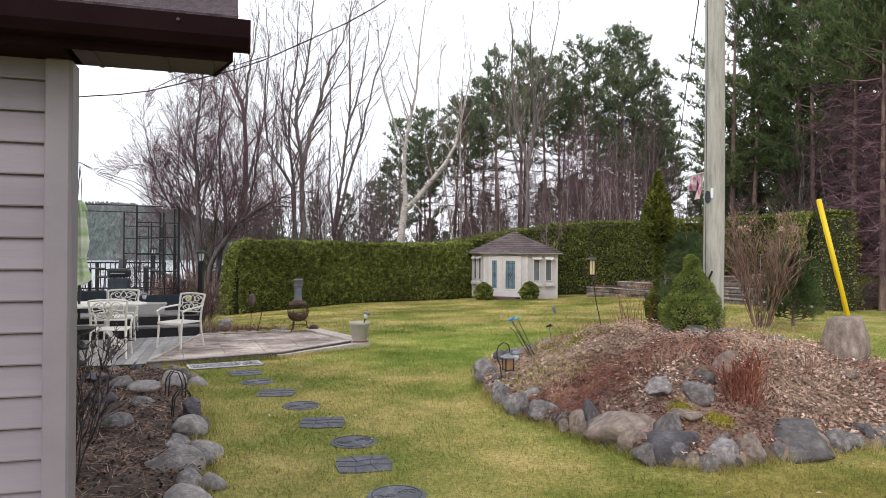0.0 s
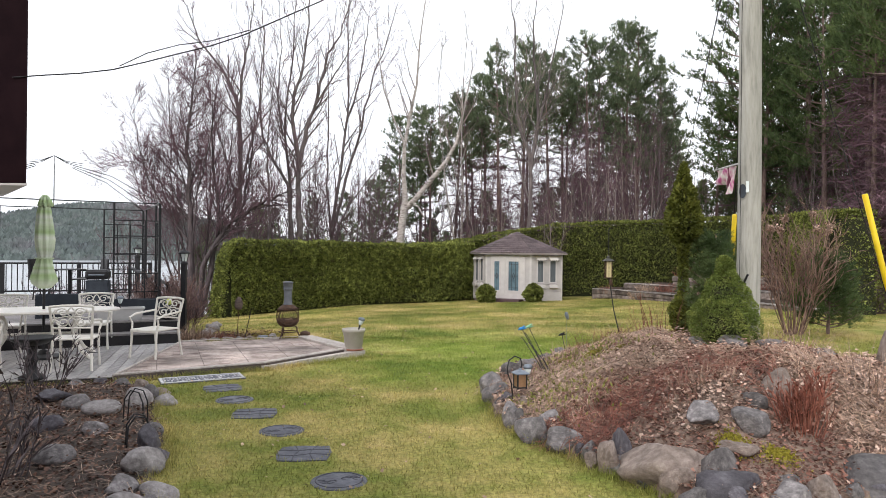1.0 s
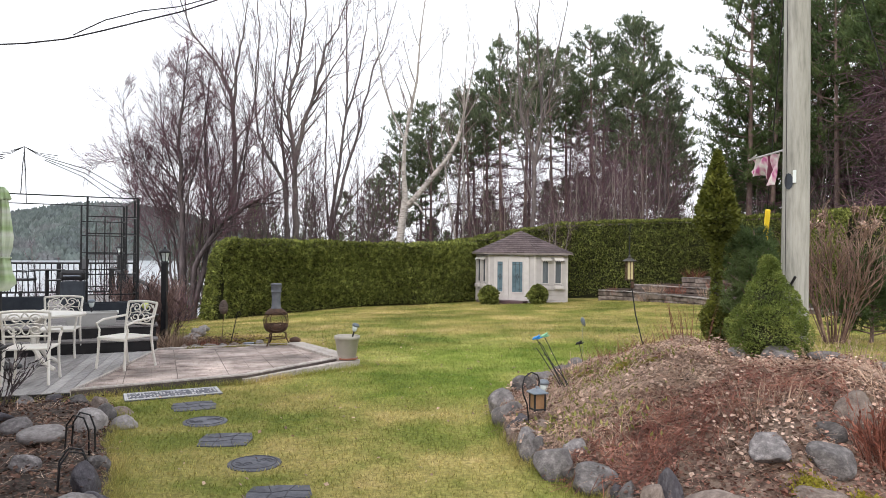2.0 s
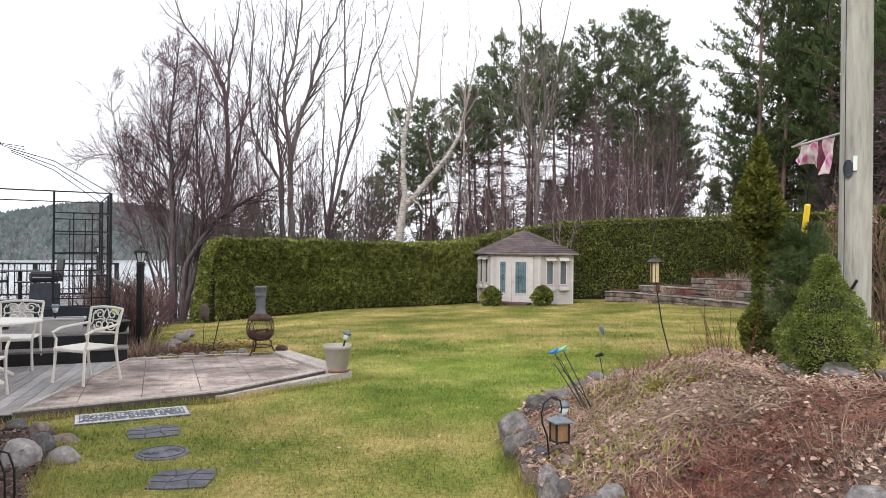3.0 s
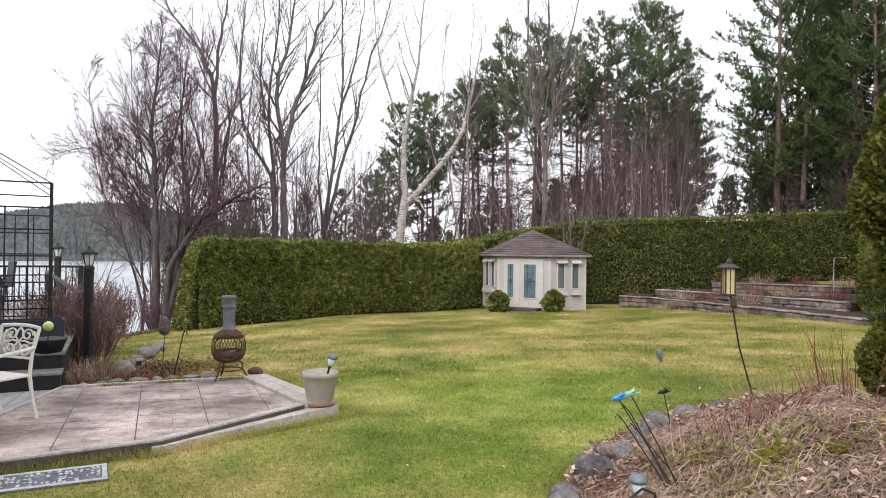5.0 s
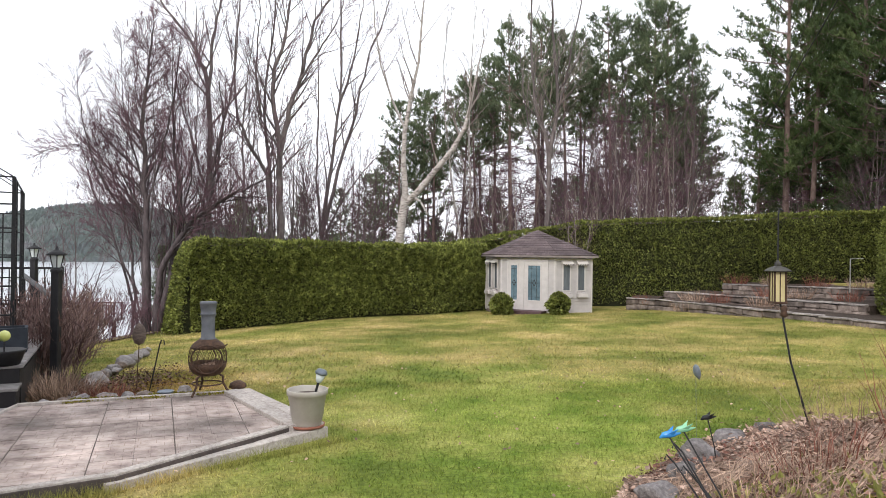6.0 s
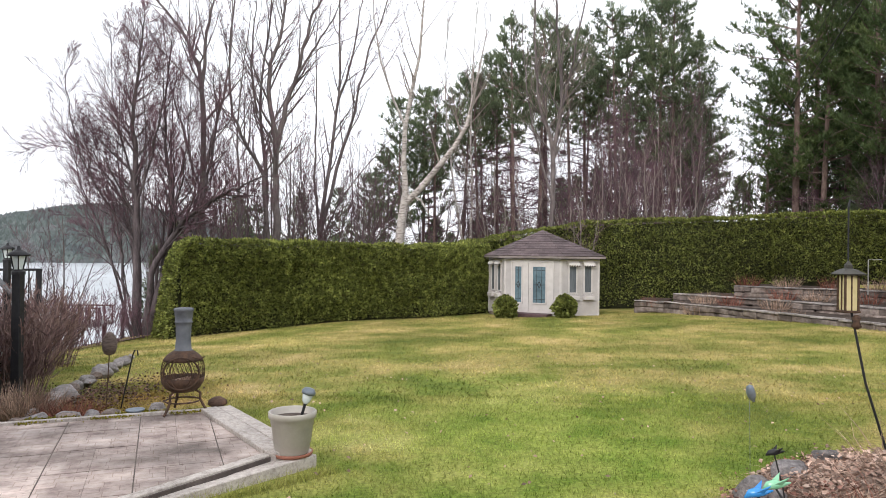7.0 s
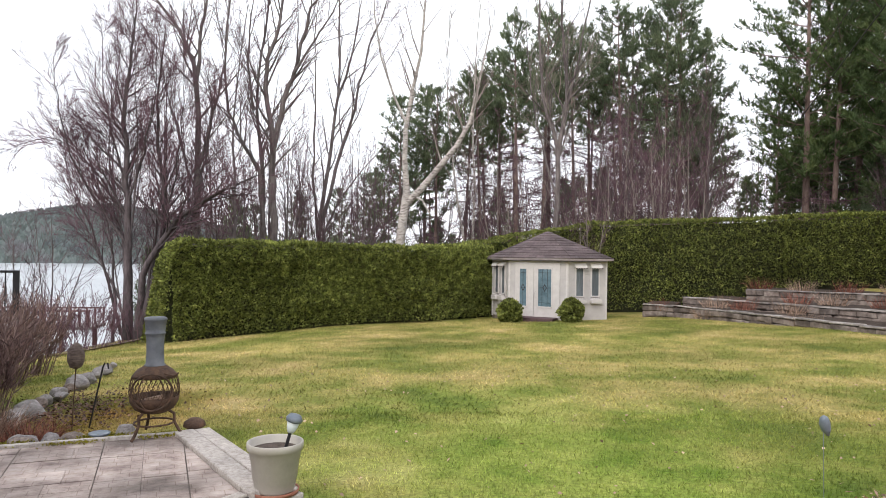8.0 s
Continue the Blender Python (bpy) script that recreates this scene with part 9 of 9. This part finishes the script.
def build_hydrangea():
    rng = np.random.default_rng(8)
    x, y = 5.6, 12.2
    h = thing("hydrangea", Matrix.Translation((x, y, float(lawn_z(x, y)) - 0.05)), "leafless hydrangea with faded papery flower heads", "shrub")
    out = {}
    spec = [(5, 24, 0.5, 0.05, 0.06), (4, 30, 0.5, 0.08, 0.05), (0, 0, 0, 0.1, 0.03)]
    for k in range(34):
        a = rng.uniform(0, 6.28)
        grow(rng, (0.1 * math.cos(a), 0.1 * math.sin(a), 0), (0.36 * math.cos(a), 0.36 * math.sin(a), 1.1), rng.uniform(1.3, 2.05), 0.0095, 0, spec, out)
    for k, nm in ((0, "cane_mass"), (1, "shoot_mass"), (2, "twig_mass")):
        tagged(limbs_mesh(nm, out[k], M_CANE, h, 5 if k == 0 else 3), kind="stuff")
    tips = [l[0][-1] for l in out[0] if l[0][-1][2] > 1.6][:9]
    for t in tips:
        pos = t + rng.normal(0, 0.025, (110, 3))
        hd = soup("flower_head", sprays(rng, pos, pos - t, 0.035), M_LEAFDRY, h, "faded papery flower head")
        tagged(hd, kind="stuff")


build_hydrangea()


def twig_bush(x, y, z, n, h, spread, material, label, seed, base=0.2):
    rng = np.random.default_rng(seed)
    b = thing("bare_shrub", Matrix.Translation((x, y, z)), label, "shrub")
    out = {}
    spec = [(5, 24, 0.45, 0.06, 0.04), (3, 30, 0.5, 0.1, 0.03), (0, 0, 0, 0.12, 0.02)]
    for k in range(n):
        a = rng.uniform(0, 6.28)
        q = base * math.sqrt(rng.uniform(0, 1))
        grow(rng, (q * math.cos(a), q * math.sin(a), -0.05), (spread * math.cos(a), spread * math.sin(a), 1), h * rng.uniform(0.6, 1.1), 0.008, 0, spec, out)
    tagged(limbs_mesh("stem_mass", out[0], material, b, 3), kind="stuff")
    tagged(limbs_mesh("twig_mass", out[1] + out[2], material, b, 2), kind="stuff")


# lakeside bed by the lamp post
for i, (x, y, n, h) in enumerate(((-5.55, 15.35, 70, 1.25), (-6.2, 16.4, 80, 1.3), (-6.0, 15.6, 60, 1.05), (-6.9, 18.0, 70, 1.25), (-7.4, 19.6, 60, 1.25))):
    twig_bush(x, y, float(lawn_z(x, y)), n, h, 0.3, M_CANE_DARK, "dense leafless brown-stemmed shrub behind the lamp post", 200 + i, 0.36)
clump("ornamental_grass", -4.75, 14.35, lawn_z, 700, 0.28, 0.2, 0.45, 0.9, 0.005, M_STRAW, "cut-back clump of tan ornamental grass", 11, bend=0.35)
clump("ornamental_grass", -4.2, 14.25, lawn_z, 500, 0.22, 0.15, 0.34, 0.9, 0.004, M_STALKRED, "cut-back clump of reddish ornamental grass", 12, bend=0.35)
clump("ornamental_grass", -5.1, 14.5, lawn_z, 500, 0.3, 0.2, 0.5, 0.8, 0.004, M_STRAW, "pale dry ornamental grass by the lamp post", 13, bend=0.35)
# brush on the slope to the lake and under the alders
for i, (x, y, n, h) in enumerate(((-10.6, 27.6, 60, 1.6), (-12.0, 26.0, 60, 1.8), (-13.2, 24.5, 60, 2.0), (-9.6, 28.8, 40, 1.3), (-14.5, 29.0, 60, 2.4), (-12.4, 29.6, 60, 2.2), (-15.5, 25.5, 60, 2.2), (-11.0, 24.0, 40, 1.1))):
    twig_bush(x, y, float(lawn_z(x, y)), n, h, 0.5, M_TWIG, "tangled leafless brush on the lake bank", 220 + i, 0.7)
# soil bed by the house
twig_bush(2.92, 6.74, bz(2.92, 6.74), 26, 0.46, 0.3, M_STALKRED, "rust-red twiggy dead shrub in the mound", 239, 0.12)
twig_bush(-2.62, 4.75, float(leftbed_z(-2.62, 4.75)), 22, 0.95, 0.12, M_BARK_DARK, "dark bare twiggy shrub against the house", 240, 0.15)
twig_bush(-3.1, 5.9, float(leftbed_z(-3.1, 5.9)), 10, 0.6, 0.4, M_BARK_DARK, "dark bare twiggy shrub in the soil bed", 241, 0.15)
twig_bush(-4.6, 9.0, float(leftbed_z(-4.6, 9.0)), 14, 0.7, 0.4, M_BARK_DARK, "dark bare shrub at the deck's corner", 242, 0.2)
# dry plants along the terraces
for i, (x, y, z) in enumerate(((9.0, 31.9, 0.05), (9.6, 31.0, 0.05), (10.4, 29.5, 0.05), (11.2, 30.6, 0.3), (12.0, 30.0, 0.3), (13.0, 28.8, 0.3), (12.2, 32.4, 0.65), (13.4, 31.6, 0.65), (14.6, 30.8, 0.65), (11.2, 33.4, 0.65), (8.6, 31.6, -0.3), (7.6, 33.4, -0.2), (10.2, 28.4, -0.2))):
    clump("dry_stalks", x, y, lambda a, b, z=z: np.full(np.shape(a), z), 130, 0.42, 0.2, 0.55, 0.7, 0.006, M_STALKRED if i % 2 else M_STRAW, "dry perennial stalks on the stone terrace", 300 + i, bend=0.4, group="dry plants on the terraces")


# ---- leaf litter, moss and grass ----
def flat_leaves(rng, x, y, z, size, curl=0.5):
    n = len(x)
    a = rng.uniform(0, 2 * math.pi, n)
    up = np.stack([rng.normal(0, curl, n), rng.normal(0, curl, n), np.ones(n)], -1)
    up /= np.linalg.norm(up, axis=1)[:, None]
    d = cross(up, np.stack([np.cos(a), np.sin(a), np.zeros(n)], -1))
    d /= np.linalg.norm(d, axis=1)[:, None]
    s = cross(up, d)
    L = size * rng.uniform(0.5, 1.4, n)[:, None]
    o = np.stack([x, y, z + 0.006 + rng.exponential(0.022, n)], -1)
    w = 0.42 * L
    return np.stack([o - d * L * 0.5, o + s * w + up * L * 0.12, o + d * L * 0.55, o - s * w + up * L * 0.08], 1)


def scatter(rng, n, poly, margin=0.0):
    P = np.array(poly)
    lo, hi = P.min(0), P.max(0)
    x, y = rng.uniform(lo[0], hi[0], n), rng.uniform(lo[1], hi[1], n)
    ok = inside(poly, x, y) > margin
    return x[ok], y[ok]


g = np.random.default_rng(50)
x, y = scatter(g, 72000, BED, 0.02)
red = np.array([noise.noise(Vector((a * 0.9, b * 0.9, 4.0))) for a, b in zip(x, y)]) + g.normal(0, 0.13, len(x)) > 0.13 + 0.13 * (x - 2.6)
tagged(soup("leaf_litter", flat_leaves(g, x[~red], y[~red], bed_z(x[~red], y[~red]), 0.038), M_LEAFDRY), "pale tan dead leaves littering the mound", "leaf litter", kind="stuff")
tagged(soup("leaf_litter", flat_leaves(g, x[red], y[red], bed_z(x[red], y[red]), 0.03), M_LEAFRED), "rust-red dead leaves littering the mound", "leaf litter", kind="stuff")
x, y = scatter(g, 16000, BED, 0.05)
n = len(x)
a = g.uniform(0, 6.28, n)
ln = g.uniform(0.05, 0.22, n)
o = np.stack([x, y, bed_z(x, y) + g.uniform(0.005, 0.04, n)], -1)
d = np.stack([np.cos(a), np.sin(a), g.normal(0, 0.15, n)], -1) * ln[:, None]
s = np.stack([-np.sin(a), np.cos(a), np.zeros(n)], -1) * 0.0022
tagged(soup("straw", np.stack([o - s, o + s, o + d + s * 0.5, o + d - s * 0.5], 1), M_STRAW), "loose straw and stems strewn over the mound", "straw", kind="stuff")
x, y = scatter(g, 26000, LEFTBED, 0.02)
tagged(soup("leaf_litter", flat_leaves(g, x, y, leftbed_z(x, y), 0.032), M_LEAFBROWN), "brown dead leaves on the dark soil", "leaf litter", kind="stuff")
x, y = g.normal(-4.7, 0.5, 2600), g.normal(15.6, 0.9, 2600)
tagged(soup("leaf_litter", flat_leaves(g, x, y, lawn_z(x, y) + 0.02, 0.035), M_LEAFBROWN), "brown leaf litter beside the lakeside bed", "leaf litter", kind="stuff")
px_ = g.normal(0, 1, (1600, 2))
x, y = g.uniform(-4.4, -2.9, 1600), 0
y = 13.3 + (x + 4.6) * 0.4096 + px_[:, 1] * 0.05
x = np.where(np.sin(x * 9) + px_[:, 0] * 0.4 > 0, x, x + 0.2)
tagged(soup("moss_strip", sprays(g, np.stack([x, y, np.full(1600, PZ + 0.012)], -1), np.tile([0, 0, 1.0], (1600, 1)), 0.02), M_MOSS), "moss and dirt along the patio's back joint", "moss", kind="stuff")
x, y = scatter(g, 6000, LEFTBED, 0.03)
n = len(x)
a = g.uniform(0, 6.28, n)
ln = g.uniform(0.05, 0.25, n)
o = np.stack([x, y, leftbed_z(x, y) + g.uniform(0.01, 0.04, n)], -1)
d = np.stack([np.cos(a), np.sin(a), g.normal(0, 0.15, n)], -1) * ln[:, None]
s = np.stack([-np.sin(a), np.cos(a), np.zeros(n)], -1) * 0.0022
tagged(soup("straw", np.stack([o - s, o + s, o + d + s * 0.5, o + d - s * 0.5], 1), M_STRAW), "loose dry stems on the dark soil", "straw", kind="stuff")
x, y = g.uniform(-4, 6, 2600), g.uniform(4.5, 20, 2600)
ok = (inside(BED, x, y) < -0.05) & (inside(LEFTBED, x, y) < -0.05) & (inside(PATIO, x, y) < -0.2)
x, y = x[ok][:700], y[ok][:700]
tagged(soup("fallen_leaves", flat_leaves(g, x, y, lawn_z(x, y) + 0.02, 0.032), M_STRAW), "scattered pale leaves on the lawn", "fallen leaves", kind="stuff")
for i, (cx, cy, r0) in enumerate(((1.75, 9.35, 0.16), (2.05, 9.15, 0.12), (2.2, 6.35, 0.14), (2.5, 6.25, 0.12), (1.5, 9.8, 0.1))):
    q = g.normal(0, r0 * 0.5, (900, 2))
    px_, py_ = cx + q[:, 0], cy + q[:, 1]
    pos = np.stack([px_, py_, bed_z(px_, py_) + 0.035 * np.exp(-(q ** 2).sum(1) / r0 ** 2) + 0.01], -1)
    tagged(soup("moss_cushion", sprays(g, pos, np.tile([0, 0, 1.0], (900, 1)), 0.018), M_MOSS), "cushion of yellow-green moss in the litter", "moss", kind="stuff")

for cx, cy, r0, n in ((1.15, 8.1, 0.30, 420), (1.6, 9.75, 0.28, 380), (1.35, 9.1, 0.25, 300), (2.0, 9.5, 0.3, 260)):
    q = g.normal(0, r0, (n, 2))
    px_, py_ = cx + q[:, 0], cy + q[:, 1]
    ok = inside(BED, px_, py_) > 0.1
    pos = np.stack([px_[ok], py_[ok], bed_z(px_[ok], py_[ok]) + 0.045], -1)
    tagged(soup("weed_sprigs", sprays(g, pos, np.tile([0, 0, 1.0], (len(pos), 1)), 0.05, 0.3, 0.2), M_WEED), "young yellow-green weeds sprouting through the litter", "weeds", kind="stuff")


def blades(rng, x, y, z, h, w, lean=0.5):
    n = len(x)
    a = rng.uniform(0, 2 * math.pi, n)
    o = np.stack([x, y, z - 0.004], -1)
    s = np.stack([np.cos(a), np.sin(a), np.zeros(n)], -1) * (w * rng.uniform(0.6, 1.3, n))[:, None]
    t = o + np.stack([rng.normal(0, lean, n), rng.normal(0, lean, n), np.ones(n)], -1) * (h * rng.uniform(0.5, 1.3, n))[:, None]
    return np.stack([o - s, o + s, t], 1)


def on_lawn(x, y):
    return (inside(BED, x, y) < 0.02) & (inside(LEFTBED, x, y) < -0.02) & (inside(PATIO, x, y) < -0.22) & ~((x < -4.0) & (y < 13.6) & (y > 9.0)) & ~((x < -4.4) & (y < 16))


STEPS = [(-0.31, 4.88), (-0.62, 5.6), (-0.79, 6.26), (-1.19, 6.95), (-1.55, 7.68), (-1.98, 8.32), (-2.38, 8.95), (-2.72, 9.6)]
x, y = g.uniform(-4.5, 7.5, 380000), 0.6 + 15.4 * g.uniform(0, 1, 380000) ** 1.3
ok = on_lawn(x, y) & (g.uniform(0, 1, 380000) < sstep(0.6, 3.8, y) * sstep(7.5, 5.2, x))
for sx, sy in STEPS:
    ok &= np.hypot(x - sx, y - sy) > 0.205
ok &= ~((np.abs(x + 3.18) < 0.5) & (np.abs(y - 10.2 - (x + 3.18) * 0.5) < 0.22))
x, y = x[ok], y[ok]
tagged(soup("grass", blades(g, x, y, lawn_z(x, y), 0.032, 0.0026 + 0.00022 * y), M_GRASS), "short patchy green and straw lawn grass", "grass", kind="stuff")
x, y = g.uniform(-11, 13, 160000), g.uniform(15.5, 34.5, 160000)
ok = on_lawn(x, y) & (np.abs(x - 0.3) < 0.72 * (y - 4))
x, y = x[ok], y[ok]
tagged(soup("grass", blades(g, x, y, lawn_z(x, y), 0.045, 0.009, 0.7), M_GRASS), "short patchy green and straw lawn grass", "grass", kind="stuff")
# longer tufts against stones and edges
E = []
for poly, zf in ((BED, lawn_z), (LEFTBED, lawn_z)):
    for (ax, ay), (bx, by) in zip(poly, poly[1:] + poly[:1]):
        k = int(800 * math.hypot(bx - ax, by - ay))
        t = g.uniform(0, 1, k)
        E.append(np.stack([ax + (bx - ax) * t + g.normal(0, 0.07, k), ay + (by - ay) * t + g.normal(0, 0.07, k)], -1))
for (ax, ay), (bx, by) in (((-4.2, 9.86), (-2.58, 10.93)), ((-2.62, 10.8), (-1.12, 12.5))):
    k = int(700 * math.hypot(bx - ax, by - ay))
    t = g.uniform(0, 1, k)
    E.append(np.stack([ax + (bx - ax) * t + g.normal(0, 0.03, k), ay + (by - ay) * t + g.normal(0, 0.03, k)], -1))
E = np.concatenate(E)
E = E[(inside(BED, E[:, 0], E[:, 1]) < 0.03) & (inside(LEFTBED, E[:, 0], E[:, 1]) < 0.03)]
tagged(soup("grass_tufts", blades(g, E[:, 0], E[:, 1], lawn_z(E[:, 0], E[:, 1]), 0.085, 0.003, 0.4), M_GRASS), "longer grass tufts against the edging rocks", "grass", kind="stuff")
